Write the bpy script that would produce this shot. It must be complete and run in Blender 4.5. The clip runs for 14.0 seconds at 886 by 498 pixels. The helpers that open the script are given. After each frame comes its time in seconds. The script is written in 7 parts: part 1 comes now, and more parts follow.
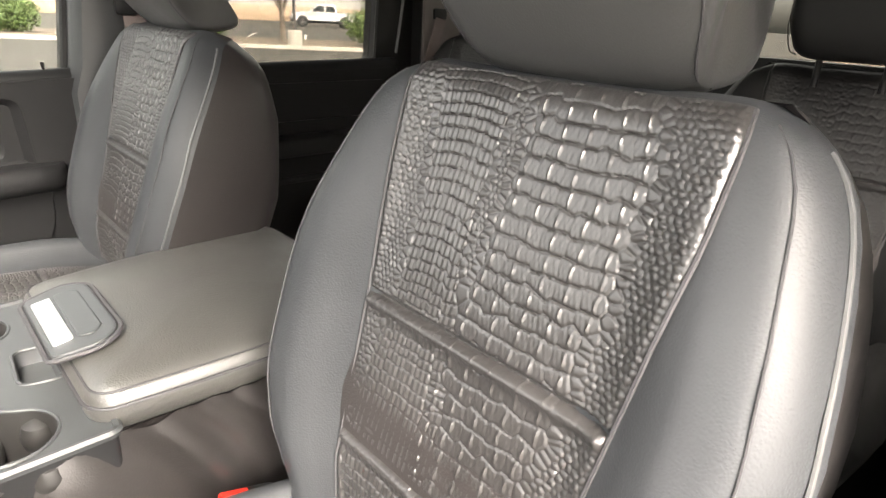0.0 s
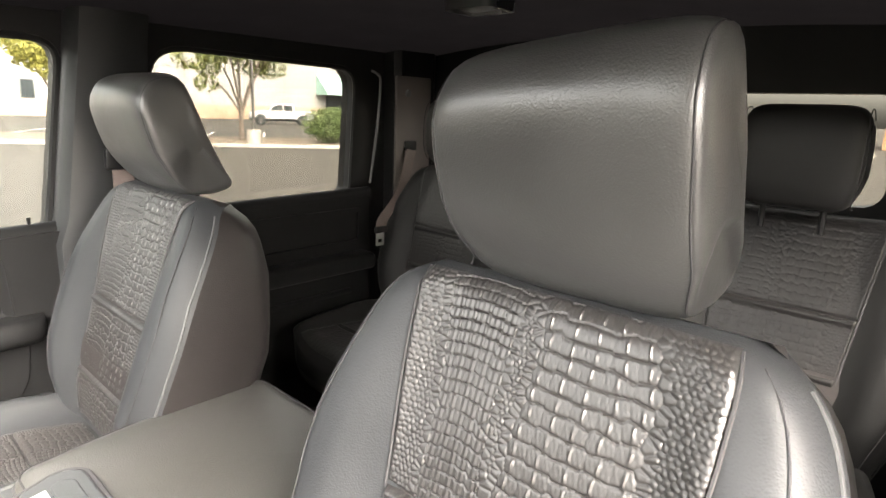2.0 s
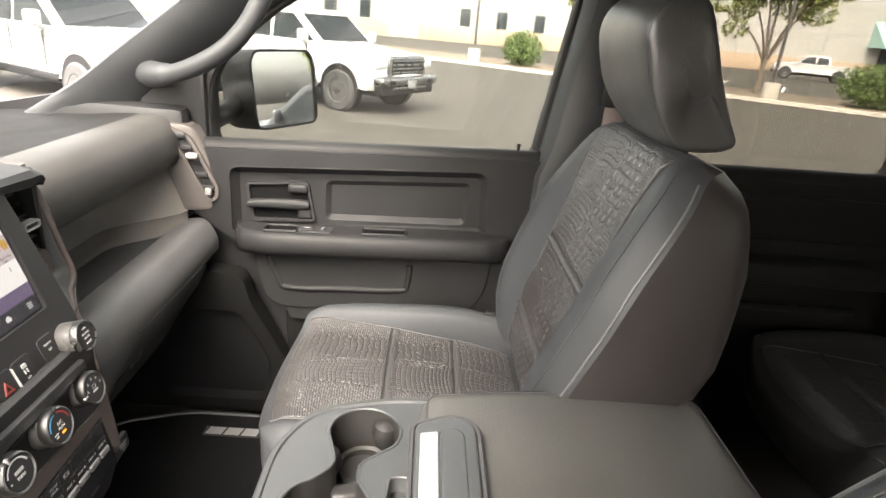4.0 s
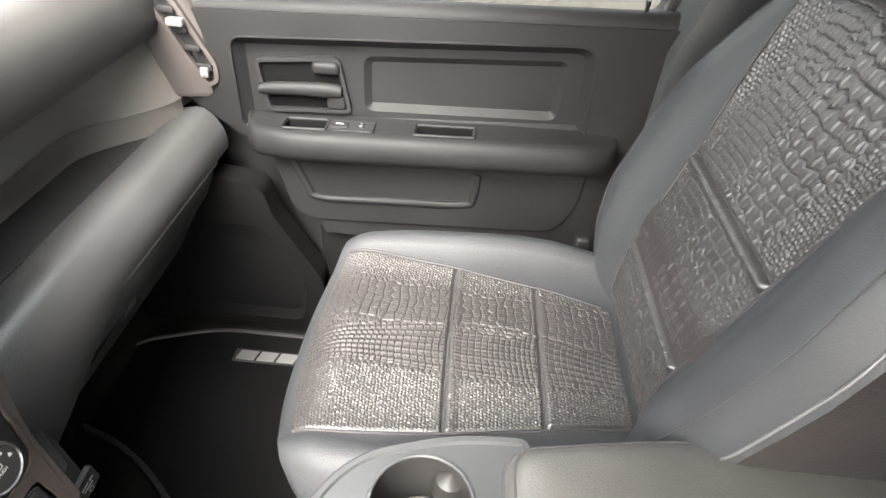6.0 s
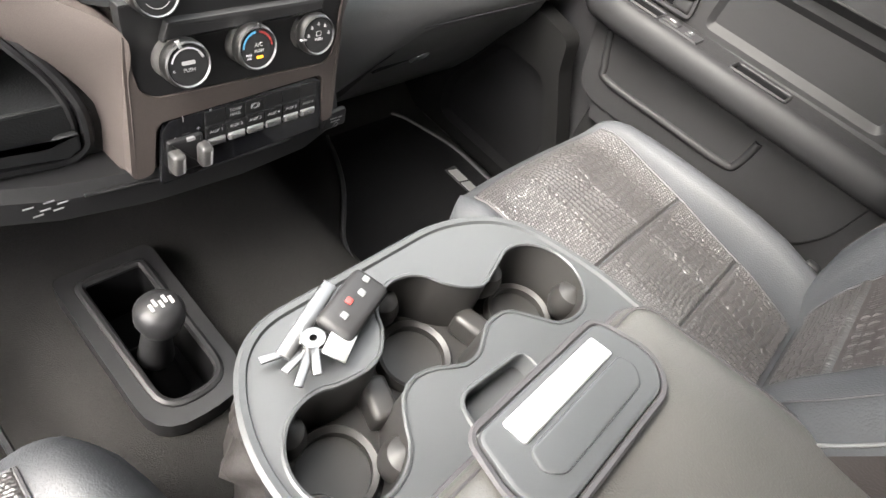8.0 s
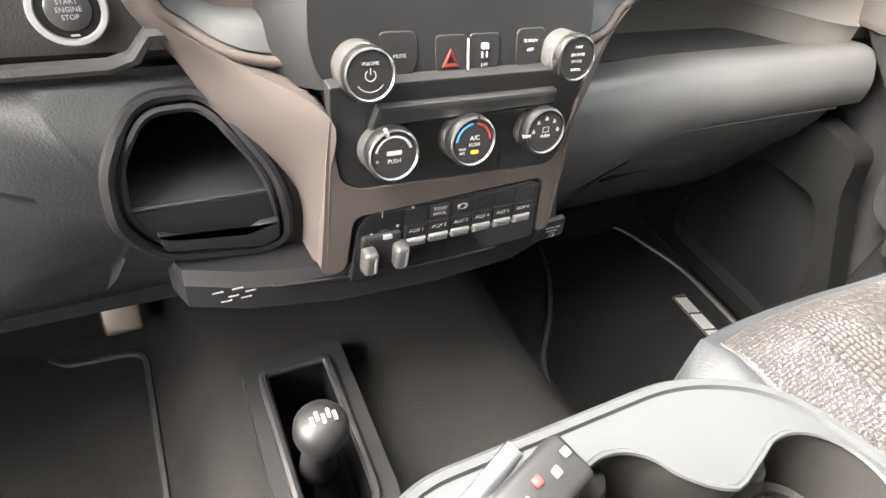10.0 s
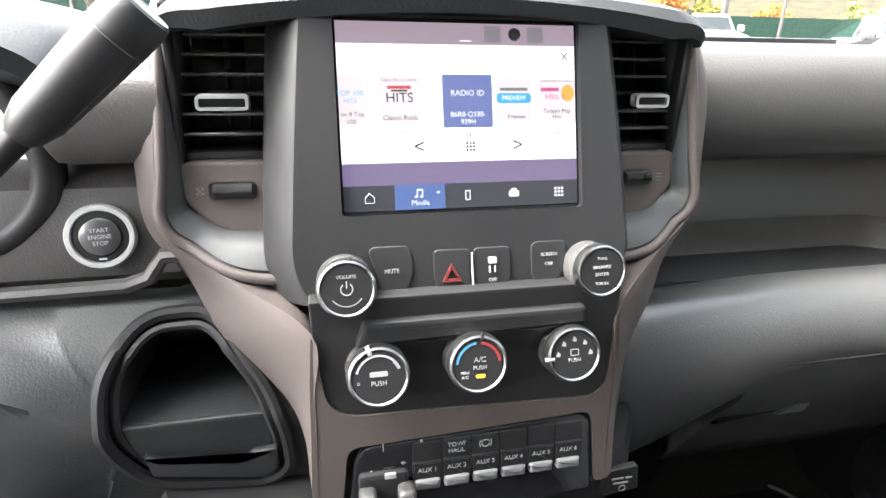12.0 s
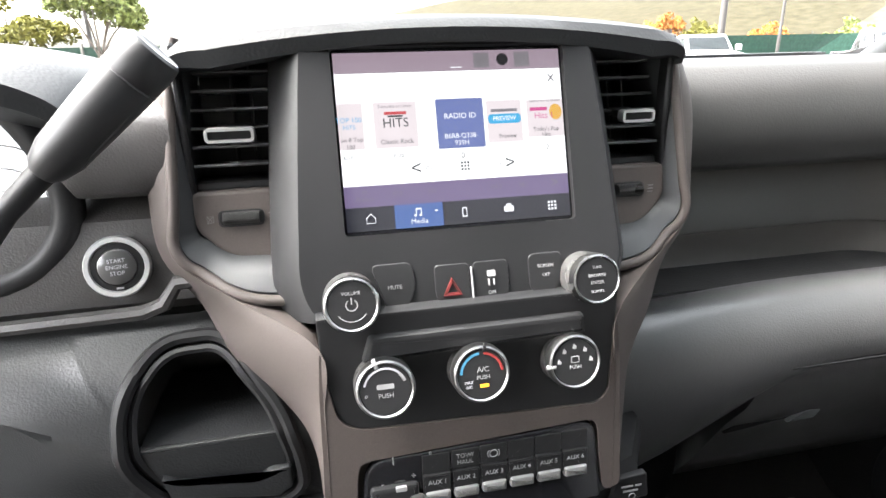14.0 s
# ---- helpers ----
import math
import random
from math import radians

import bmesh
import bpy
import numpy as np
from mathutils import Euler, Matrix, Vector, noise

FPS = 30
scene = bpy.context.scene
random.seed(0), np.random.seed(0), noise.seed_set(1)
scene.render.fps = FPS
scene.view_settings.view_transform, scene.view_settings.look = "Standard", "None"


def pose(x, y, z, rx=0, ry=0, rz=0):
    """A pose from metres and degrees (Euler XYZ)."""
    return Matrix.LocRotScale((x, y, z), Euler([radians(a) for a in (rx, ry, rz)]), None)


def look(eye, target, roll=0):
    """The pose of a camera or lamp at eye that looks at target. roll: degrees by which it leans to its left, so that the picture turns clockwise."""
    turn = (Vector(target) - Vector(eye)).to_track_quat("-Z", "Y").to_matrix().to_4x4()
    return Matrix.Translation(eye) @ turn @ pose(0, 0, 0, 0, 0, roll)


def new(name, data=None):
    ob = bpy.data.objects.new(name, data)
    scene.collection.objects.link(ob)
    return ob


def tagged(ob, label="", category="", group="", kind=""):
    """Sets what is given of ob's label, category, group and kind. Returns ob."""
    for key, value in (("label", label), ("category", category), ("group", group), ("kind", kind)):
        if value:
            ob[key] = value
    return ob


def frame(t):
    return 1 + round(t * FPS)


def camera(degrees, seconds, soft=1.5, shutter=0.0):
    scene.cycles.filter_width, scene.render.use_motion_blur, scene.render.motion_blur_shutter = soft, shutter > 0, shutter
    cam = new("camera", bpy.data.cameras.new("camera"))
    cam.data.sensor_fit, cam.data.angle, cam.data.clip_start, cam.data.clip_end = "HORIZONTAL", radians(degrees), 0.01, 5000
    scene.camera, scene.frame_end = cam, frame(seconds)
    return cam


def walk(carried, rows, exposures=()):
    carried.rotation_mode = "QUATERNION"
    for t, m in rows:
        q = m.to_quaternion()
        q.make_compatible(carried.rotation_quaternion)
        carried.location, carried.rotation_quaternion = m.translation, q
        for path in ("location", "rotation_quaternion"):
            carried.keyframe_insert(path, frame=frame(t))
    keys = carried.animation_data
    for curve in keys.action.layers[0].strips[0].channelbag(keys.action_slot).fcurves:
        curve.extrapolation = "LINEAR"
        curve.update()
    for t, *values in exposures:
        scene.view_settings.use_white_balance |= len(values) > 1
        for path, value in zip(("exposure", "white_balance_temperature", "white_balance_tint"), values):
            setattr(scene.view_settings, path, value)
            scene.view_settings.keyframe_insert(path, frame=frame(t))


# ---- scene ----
cam = camera(74.7, 14.0)
PATH = [
    (0, (-0.771, -0.366, 1.046), (0.557, -1.657, 0.292), 3.1),
    (0.5, (-0.747, -0.343, 1.112), (0.56, -1.735, 0.519), 1.7),
    (1, (-0.744, -0.328, 1.136), (0.565, -1.748, 0.618), 1.8),
    (1.5, (-0.739, -0.318, 1.16), (0.565, -1.755, 0.673), 2.0),
    (2, (-0.737, -0.319, 1.166), (0.566, -1.762, 0.699), 2.1),
    (2.5, (-0.731, -0.319, 1.163), (0.591, -1.738, 0.672), 2.6),
    (3, (-0.708, -0.341, 1.163), (0.81, -1.518, 0.607), 5.1),
    (3.5, (-0.631, -0.429, 1.151), (1.199, -0.965, 0.547), 6.4),
    (4, (-0.516, -0.423, 1.142), (1.344, -0.512, 0.415), 5.3),
    (4.2, (-0.442, -0.43, 1.108), (1.395, -0.454, 0.318), 6.9),
    (6.3, (-0.145, -0.377, 1.127), (1.409, -0.328, -0.131), 4.7),
    (6.5, (-0.148, -0.379, 1.119), (1.41, -0.305, -0.132), 6.3),
    (7, (-0.187, -0.405, 1.063), (1.322, -0.122, -0.219), 15.0),
    (7.5, (-0.276, -0.434, 1.03), (1.089, 0.05, -0.348), 24.6),
    (7.7, (-0.297, -0.45, 1.031), (1.014, 0.069, -0.388), 26.5),
    (9.8, (-0.26, -0.413, 0.974), (0.671, 0.63, -0.456), 15.6),
    (10, (-0.227, -0.382, 0.956), (0.588, 0.829, -0.412), 12.3),
    (10.5, (-0.166, -0.329, 0.941), (0.401, 1.211, -0.203), 7.6),
    (11, (-0.11, -0.346, 0.927), (0.338, 1.372, 0.007), 3.9),
    (11.5, (-0.105, -0.369, 0.928), (0.315, 1.41, 0.117), 2.5),
    (12, (-0.102, -0.381, 0.928), (0.306, 1.425, 0.174), 1.6),
    (12.5, (-0.1, -0.4, 0.927), (0.307, 1.423, 0.211), 0.9),
    (13, (-0.099, -0.398, 0.925), (0.296, 1.437, 0.236), 0.1),
    (13.5, (-0.1, -0.4, 0.924), (0.282, 1.445, 0.255), -0.8),
    (14, (-0.099, -0.402, 0.925), (0.283, 1.447, 0.265), -1.2),
]
EXPOSURES = [(0.0, 4.62, 7250, 12), (1.0, 4.95, 7250, 12), (2.5, 5.05, 7250, 12), (3.5, 4.82, 7250, 12), (4.0, 4.40, 7250, 12), (6.3, 4.81, 6800, 11), (7.7, 4.85, 6800, 11), (9.8, 5.25, 7000, 11), (10.5, 5.92, 6600, 10), (11.1, 5.50, 6500, 10), (12.0, 5.30, 6500, 10), (14.0, 5.12, 6500, 10)]
walk(cam, [(t, look(eye, target, roll)) for t, eye, target, roll in PATH], EXPOSURES)

# ---- light ----
GROUND = -0.70
world = bpy.data.worlds.new("sky")
world.use_nodes = True
scene.world = world
wn = world.node_tree
sky = wn.nodes.new("ShaderNodeTexSky")
sky.sky_type = "NISHITA"
sky.sun_disc = False
sky.sun_elevation = radians(51)
sky.sun_rotation = radians(-74)
sky.air_density, sky.dust_density, sky.ozone_density = 1.0, 6.0, 1.0
hsv = wn.nodes.new("ShaderNodeHueSaturation")
hsv.inputs["Saturation"].default_value = 0.25
wn.links.new(sky.outputs[0], hsv.inputs["Color"])
wn.links.new(hsv.outputs[0], wn.nodes["Background"].inputs[0])
wn.nodes["Background"].inputs[1].default_value = 0.15
sun_data = bpy.data.lights.new("sun", "SUN")
sun_data.energy, sun_data.angle, sun_data.color = 0.26, radians(55), (1.0, 0.97, 0.93)
sun = new("sun", sun_data)
sun.matrix_world = look((-14, 4, 18), (0, 0, 0))
tagged(sun, kind="structure")


# ---- materials ----
def rgb(c):
    return (*c, 1.0) if len(c) == 3 else c


def material(name, base, rough=0.5, metal=0.0, grain=0.0, grain_size=900.0, bump=0.0, stain=0.15, coat=0.0, emit=0.0, spec=0.5, coord="Object"):
    """A surface with fine grain and slow stains at real size."""
    m = bpy.data.materials.new(name)
    m.use_nodes = True
    nt = m.node_tree
    p = nt.nodes["Principled BSDF"]
    p.inputs["Base Color"].default_value = rgb(base)
    p.inputs["Roughness"].default_value = rough
    p.inputs["Metallic"].default_value = metal
    p.inputs["Coat Weight"].default_value = coat
    p.inputs["Specular IOR Level"].default_value = spec
    if emit:
        p.inputs["Emission Color"].default_value = rgb(base)
        p.inputs["Emission Strength"].default_value = emit
    if not (grain or stain or bump):
        return m
    tc = nt.nodes.new("ShaderNodeTexCoord")
    slow = nt.nodes.new("ShaderNodeTexNoise")
    slow.inputs["Scale"].default_value = 9.0
    slow.inputs["Detail"].default_value = 5.0
    fine = nt.nodes.new("ShaderNodeTexNoise")
    fine.inputs["Scale"].default_value = grain_size
    fine.inputs["Detail"].default_value = 3.0
    nt.links.new(tc.outputs[coord], slow.inputs["Vector"])
    nt.links.new(tc.outputs[coord], fine.inputs["Vector"])
    if stain or grain:
        a = nt.nodes.new("ShaderNodeMapRange")
        a.inputs["From Min"].default_value, a.inputs["From Max"].default_value = 0.3, 0.7
        a.inputs["To Min"].default_value, a.inputs["To Max"].default_value = 1 - stain, 1 + stain
        nt.links.new(slow.outputs["Fac"], a.inputs["Value"])
        b = nt.nodes.new("ShaderNodeMapRange")
        b.inputs["From Min"].default_value, b.inputs["From Max"].default_value = 0.3, 0.7
        b.inputs["To Min"].default_value, b.inputs["To Max"].default_value = 1 - grain, 1 + grain
        nt.links.new(fine.outputs["Fac"], b.inputs["Value"])
        mul = nt.nodes.new("ShaderNodeMath")
        mul.operation = "MULTIPLY"
        nt.links.new(a.outputs[0], mul.inputs[0])
        nt.links.new(b.outputs[0], mul.inputs[1])
        mix = nt.nodes.new("ShaderNodeVectorMath")
        mix.operation = "SCALE"
        mix.inputs[0].default_value = base[:3]
        nt.links.new(mul.outputs[0], mix.inputs["Scale"])
        nt.links.new(mix.outputs[0], p.inputs["Base Color"])
        r = nt.nodes.new("ShaderNodeMapRange")
        r.inputs["From Min"].default_value, r.inputs["From Max"].default_value = 0.3, 0.7
        r.inputs["To Min"].default_value, r.inputs["To Max"].default_value = max(rough - 0.06, 0.02), min(rough + 0.06, 1)
        nt.links.new(slow.outputs["Fac"], r.inputs["Value"])
        nt.links.new(r.outputs[0], p.inputs["Roughness"])
    if bump:
        bp = nt.nodes.new("ShaderNodeBump")
        bp.inputs["Strength"].default_value = bump
        bp.inputs["Distance"].default_value = 0.002
        nt.links.new(fine.outputs["Fac"], bp.inputs["Height"])
        nt.links.new(bp.outputs[0], p.inputs["Normal"])
    return m


def leathered(name, base, rough, cell=420.0, depth=0.35, stain=0.12, spec=0.5):
    """Vinyl with a fine pebbled grain: cells and wrinkles."""
    m = material(name, base, rough, stain=stain, grain=0.04, grain_size=700.0, spec=spec)
    nt = m.node_tree
    p = nt.nodes["Principled BSDF"]
    tc = nt.nodes.new("ShaderNodeTexCoord")
    warp = nt.nodes.new("ShaderNodeTexNoise")
    warp.inputs["Scale"].default_value = 60.0
    add = nt.nodes.new("ShaderNodeVectorMath")
    add.operation = "MULTIPLY_ADD"
    add.inputs[1].default_value = (0.006, 0.006, 0.006)
    vor = nt.nodes.new("ShaderNodeTexVoronoi")
    vor.feature = "SMOOTH_F1"
    vor.inputs["Scale"].default_value = cell
    nt.links.new(tc.outputs["Object"], warp.inputs["Vector"])
    nt.links.new(warp.outputs["Color"], add.inputs[0])
    nt.links.new(tc.outputs["Object"], add.inputs[2])
    nt.links.new(add.outputs[0], vor.inputs["Vector"])
    soft = nt.nodes.new("ShaderNodeTexNoise")
    soft.inputs["Scale"].default_value = 28.0
    soft.inputs["Detail"].default_value = 3.0
    nt.links.new(tc.outputs["Object"], soft.inputs["Vector"])
    b2 = nt.nodes.new("ShaderNodeBump")
    b2.inputs["Strength"].default_value = 0.015
    b2.inputs["Distance"].default_value = 0.02
    nt.links.new(soft.outputs["Fac"], b2.inputs["Height"])
    b1 = nt.nodes.new("ShaderNodeBump")
    b1.invert = True
    b1.inputs["Strength"].default_value = depth
    b1.inputs["Distance"].default_value = 0.001
    nt.links.new(vor.outputs["Distance"], b1.inputs["Height"])
    nt.links.new(b2.outputs[0], b1.inputs["Normal"])
    nt.links.new(b1.outputs[0], p.inputs["Normal"])
    return m


M_VINYL = leathered("seat_vinyl", (0.025, 0.0265, 0.0285), 0.50, 520, 0.26, spec=0.28)
# seat vinyl with a lifted base, standing for light on the front headrests
M_LITHEAD = leathered("lit_headrest_vinyl", (0.036, 0.036, 0.0355), 0.35, 620, 0.22, spec=0.85)
M_LID = leathered("lid_vinyl", (0.044, 0.043, 0.040), 0.38, 520, 0.30, spec=0.6)
# front seat vinyl and croc again, darkened for the shade at the cab's rear
M_REARSHADE = leathered("rear_shade_vinyl", (0.0085, 0.0085, 0.0085), 0.48, 520, 0.26, spec=0.3)
M_REARSHADECROC = material("rear_shade_croc", (0.0085, 0.008, 0.008), 0.40, grain=0.14, grain_size=1500.0, stain=0.18, bump=0.03, spec=0.5)
M_SIDE = leathered("seat_side_vinyl", (0.020, 0.0175, 0.017), 0.42, 520, 0.22, spec=0.4)
M_CROC = material("croc_vinyl", (0.022, 0.0205, 0.020), 0.38, grain=0.14, grain_size=1500.0, stain=0.18, bump=0.03, spec=0.75)
M_LOOSE = leathered("loose_vinyl", (0.016, 0.0145, 0.014), 0.34, 520, 0.2)
M_SEAM = material("seam_thread", (0.025, 0.024, 0.026), 0.7, stain=0.0)
M_PIPE = material("piping", (0.07, 0.07, 0.07), 0.45, stain=0.1)
M_DOOR = leathered("door_plastic", (0.0078, 0.0078, 0.0081), 0.56, 900, 0.14, spec=0.17)
# plastic low in the cab, base dropped to hold the footwell's shade
M_FOOTSHADE = material("footwell_shade_plastic", (0.004, 0.004, 0.004), 0.7, spec=0.05, grain=0.05, bump=0.05)
M_DASH = leathered("dash_plastic", (0.032, 0.031, 0.0295), 0.52, 620, 0.15, spec=0.25)
M_DASHTOP = leathered("dash_top_plastic", (0.020, 0.020, 0.020), 0.62, 480, 0.25, spec=0.2)
M_DRIVER = leathered("driver_dash_plastic", (0.028, 0.026, 0.025), 0.46, 620, 0.24)
M_KNEE = leathered("knee_plastic", (0.009, 0.0095, 0.010), 0.46, 620, 0.22, spec=0.4)
M_LEVER = material("lever_plastic", (0.013, 0.013, 0.0135), 0.42, spec=0.35, stain=0.08, grain=0.05)
M_BROW = leathered("brow_plastic", (0.018, 0.019, 0.020), 0.66, 420, 0.25, spec=0.25)
M_SHELF = material("shelf_trim", (0.100, 0.093, 0.086), 0.5, stain=0.06, grain=0.05)
M_TRAYRUBBER = leathered("shelf_mat", (0.026, 0.026, 0.026), 0.5, 330, 0.3)
M_DASHLOW = leathered("lower_dash_plastic", (0.048, 0.048, 0.048), 0.40, 620, 0.24, spec=0.65)
M_TAUPE = material("taupe_paint", (0.054, 0.045, 0.041), 0.58, metal=0.0, grain=0.18, grain_size=1600.0, stain=0.06, spec=0.25)
M_TAUPEDARK = material("dull_taupe_plastic", (0.036, 0.031, 0.0285), 0.55, stain=0.08, grain=0.06)
M_SLAT = material("vent_slat_plastic", (0.075, 0.075, 0.077), 0.30, stain=0.05)
M_BAND = material("grey_band", (0.024, 0.025, 0.026), 0.6, stain=0.05, grain=0.04)
M_GREYTRIM = material("grey_trim", (0.085, 0.090, 0.093), 0.45, stain=0.06, grain=0.04)
M_BLACK = material("black_plastic", (0.009, 0.009, 0.0095), 0.48, spec=0.25, stain=0.1, grain=0.05)
# near-black that paints the shade inside the door's recesses
M_WELLSHADE = material("recess_shade", (0.0025, 0.0025, 0.0027), 0.7, spec=0.05, stain=0.1)
M_STACK = material("stack_plastic", (0.0105, 0.0105, 0.011), 0.46, spec=0.3, stain=0.06, grain=0.05, grain_size=1500, bump=0.03)
M_GLOSS = material("gloss_black", (0.008, 0.008, 0.009), 0.08, stain=0.0, coat=0.5)
M_CHROME = material("chrome", (0.21, 0.21, 0.208), 0.30, metal=1.0, stain=0.04)
M_SATIN = material("satin_silver", (0.62, 0.62, 0.61), 0.33, metal=0.9, stain=0.05)
M_RING = material("button_ring_silver", (0.36, 0.36, 0.35), 0.45, metal=0.3, stain=0.03)
M_TIP = material("switch_tip_silver", (0.19, 0.19, 0.187), 0.38, metal=0.5, stain=0.05)
M_TRAY = material("tray_plastic", (0.030, 0.032, 0.033), 0.40, stain=0.06, grain=0.06, grain_size=1600, bump=0.04)
M_CUP = material("cup_rubber", (0.012, 0.0115, 0.011), 0.45, spec=0.35, stain=0.15)
M_CARPET = material("carpet", (0.013, 0.0125, 0.012), 0.95, grain=0.45, grain_size=700.0, stain=0.25, bump=0.6, spec=0.1)
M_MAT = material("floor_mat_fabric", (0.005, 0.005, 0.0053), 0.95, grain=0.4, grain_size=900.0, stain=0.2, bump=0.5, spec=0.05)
M_EDGE = material("mat_binding", (0.020, 0.020, 0.021), 0.6, grain=0.1)
M_HEADLINER = material("headliner", (0.012, 0.011, 0.012), 0.95, grain=0.2, stain=0.1, spec=0.1)
M_PILLAR = leathered("pillar_plastic", (0.012, 0.013, 0.014), 0.48, 700, 0.15)
M_TRIMBROWN = material("c_pillar_trim", (0.125, 0.108, 0.102), 0.55, stain=0.08)
M_BELT = material("belt_webbing", (0.135, 0.106, 0.098), 0.75, grain=0.25, grain_size=1200, bump=0.2)
M_WHITE = material("print_white", (0.20, 0.20, 0.20), 0.6, stain=0.0)
M_GREYINK = material("print_grey", (0.32, 0.32, 0.33), 0.6, stain=0.0)
M_RED = material("print_red", (0.17, 0.018, 0.016), 0.5, stain=0.0, emit=0.005)
M_HAZARD = material("hazard_red", (0.085, 0.011, 0.010), 0.5, stain=0.0)
M_BLUE = material("print_blue", (0.05, 0.19, 0.30), 0.5, stain=0.0)
M_AMBER = material("amber_lamp", (0.9, 0.30, 0.02), 0.5, stain=0.0, emit=0.02)
M_BUCKLE = material("buckle_red", (0.70, 0.03, 0.02), 0.35, stain=0.0)
M_PEDAL = material("brushed_pedal", (0.25, 0.21, 0.18), 0.4, metal=0.7)
M_SMOKE = material("smoked_lever", (0.040, 0.039, 0.038), 0.3, stain=0.05, coat=0.3)
M_ASPHALT = material("asphalt", (0.0536, 0.049, 0.0432), 0.92, grain=0.25, grain_size=25.0, stain=0.18, bump=0.1, spec=0.2)
M_CONCRETE = material("concrete", (0.32, 0.296, 0.264), 0.9, grain=0.15, grain_size=30, stain=0.2)
M_LINE = material("road_paint", (0.8, 0.8, 0.744), 0.8, grain=0.1, grain_size=20)
M_MULCH = material("planting_soil", (0.128, 0.096, 0.0704), 0.95, grain=0.4, grain_size=12, stain=0.2)
M_WALL = material("building_paint", (0.285, 0.279, 0.268), 0.85, grain=0.03, grain_size=3, stain=0.05)
M_WAIN = material("split_block", (0.304, 0.224, 0.16), 0.9, grain=0.25, grain_size=4, stain=0.15)
M_AWNING = material("green_metal_roof", (0.256, 0.4, 0.368), 0.6, stain=0.1)
M_BROWNDOOR = material("red_door", (0.45, 0.06, 0.03), 0.6)
M_BARK = material("bark", (0.12, 0.096, 0.08), 0.95, grain=0.35, grain_size=20, stain=0.3, bump=0.3)
M_LEAF = material("leaves_green", (0.155, 0.180, 0.045), 0.7, grain=0.35, grain_size=3.0, stain=0.5)
M_LEAFY = material("leaves_yellow", (0.15, 0.14, 0.036), 0.7, spec=0.1, grain=0.35, grain_size=3.0, stain=0.4)
M_LEAFO = material("leaves_orange", (0.34, 0.145, 0.04), 0.7, spec=0.1, grain=0.35, grain_size=3.0, stain=0.4)
M_HEDGE = material("hedge_leaves", (0.072, 0.106, 0.0304), 0.75, grain=0.4, grain_size=6.0, stain=0.4)
M_PAINTW = material("white_car_paint", (0.48, 0.48, 0.48), 0.25, stain=0.02, coat=0.6)
M_PAINTS = material("silver_car_paint", (0.352, 0.36, 0.36), 0.25, metal=0.3, stain=0.03, coat=0.6)
M_PAINTD = material("dark_car_paint", (0.035, 0.035, 0.038), 0.25, stain=0.03, coat=0.6)
M_CARGLASS = material("tinted_car_glass", (0.03, 0.035, 0.038), 0.06, stain=0.0)
M_TYRE = material("tyre_rubber", (0.025, 0.025, 0.025), 0.85, grain=0.2)
M_LAMPLENS = material("headlamp_lens", (0.75, 0.76, 0.78), 0.1, stain=0.0, coat=0.5)
M_TAIL = material("tail_lamp", (0.5, 0.03, 0.02), 0.2, stain=0.0)
M_POLE = material("painted_pole", (0.05, 0.044, 0.042), 0.6)
M_FENCE = material("green_fence", (0.022, 0.050, 0.036), 0.8, spec=0.1, grain=0.2, grain_size=5)
M_HILL = material("dry_hillside", (0.038, 0.0335, 0.022), 0.98, spec=0.03, grain=0.25, grain_size=0.25, stain=0.15)
M_ROOFTILE = material("terracotta_wall", (0.6, 0.324, 0.18), 0.9, grain=0.1, grain_size=2)


def glass_material(name, tint, rough=0.0):
    m = bpy.data.materials.new(name)
    m.use_nodes = True
    nt = m.node_tree
    out = nt.nodes["Material Output"]
    nt.nodes.remove(nt.nodes["Principled BSDF"])
    clear = nt.nodes.new("ShaderNodeBsdfTransparent")
    clear.inputs[0].default_value = rgb(tint)
    shine = nt.nodes.new("ShaderNodeBsdfGlossy")
    shine.inputs["Roughness"].default_value = rough
    facing = nt.nodes.new("ShaderNodeLayerWeight")
    facing.inputs[0].default_value = 0.5
    steep = nt.nodes.new("ShaderNodeMath")
    steep.operation = "POWER"
    steep.inputs[1].default_value = 4.0
    nt.links.new(facing.outputs["Facing"], steep.inputs[0])
    fres = nt.nodes.new("ShaderNodeMapRange")
    fres.inputs["To Min"].default_value, fres.inputs["To Max"].default_value = 0.03, 0.75
    nt.links.new(steep.outputs[0], fres.inputs["Value"])
    mix = nt.nodes.new("ShaderNodeMixShader")
    nt.links.new(fres.outputs[0], mix.inputs[0])
    nt.links.new(clear.outputs[0], mix.inputs[1])
    nt.links.new(shine.outputs[0], mix.inputs[2])
    nt.links.new(mix.outputs[0], out.inputs[0])
    return m


M_GLASS = glass_material("window_glass", (0.54, 0.555, 0.54))
M_SCREEN = glass_material("windscreen_glass", (0.57, 0.585, 0.57))
M_TINT = glass_material("tinted_window_glass", (0.39, 0.39, 0.37))
M_MIRROR = material("mirror_silver", (0.85, 0.86, 0.86), 0.02, metal=1.0, stain=0.0)


# ---- mesh tools ----
def finish(name, me, mat, parent=None, label="", smooth=True, angle=38):
    me.materials.append(mat)
    if smooth:
        me.polygons.foreach_set("use_smooth", [True] * len(me.polygons))
        me.set_sharp_from_angle(angle=radians(angle))
    ob = new(name, me)
    if parent is not None:
        ob.parent = parent
    if label:
        tagged(ob, label)
    return ob


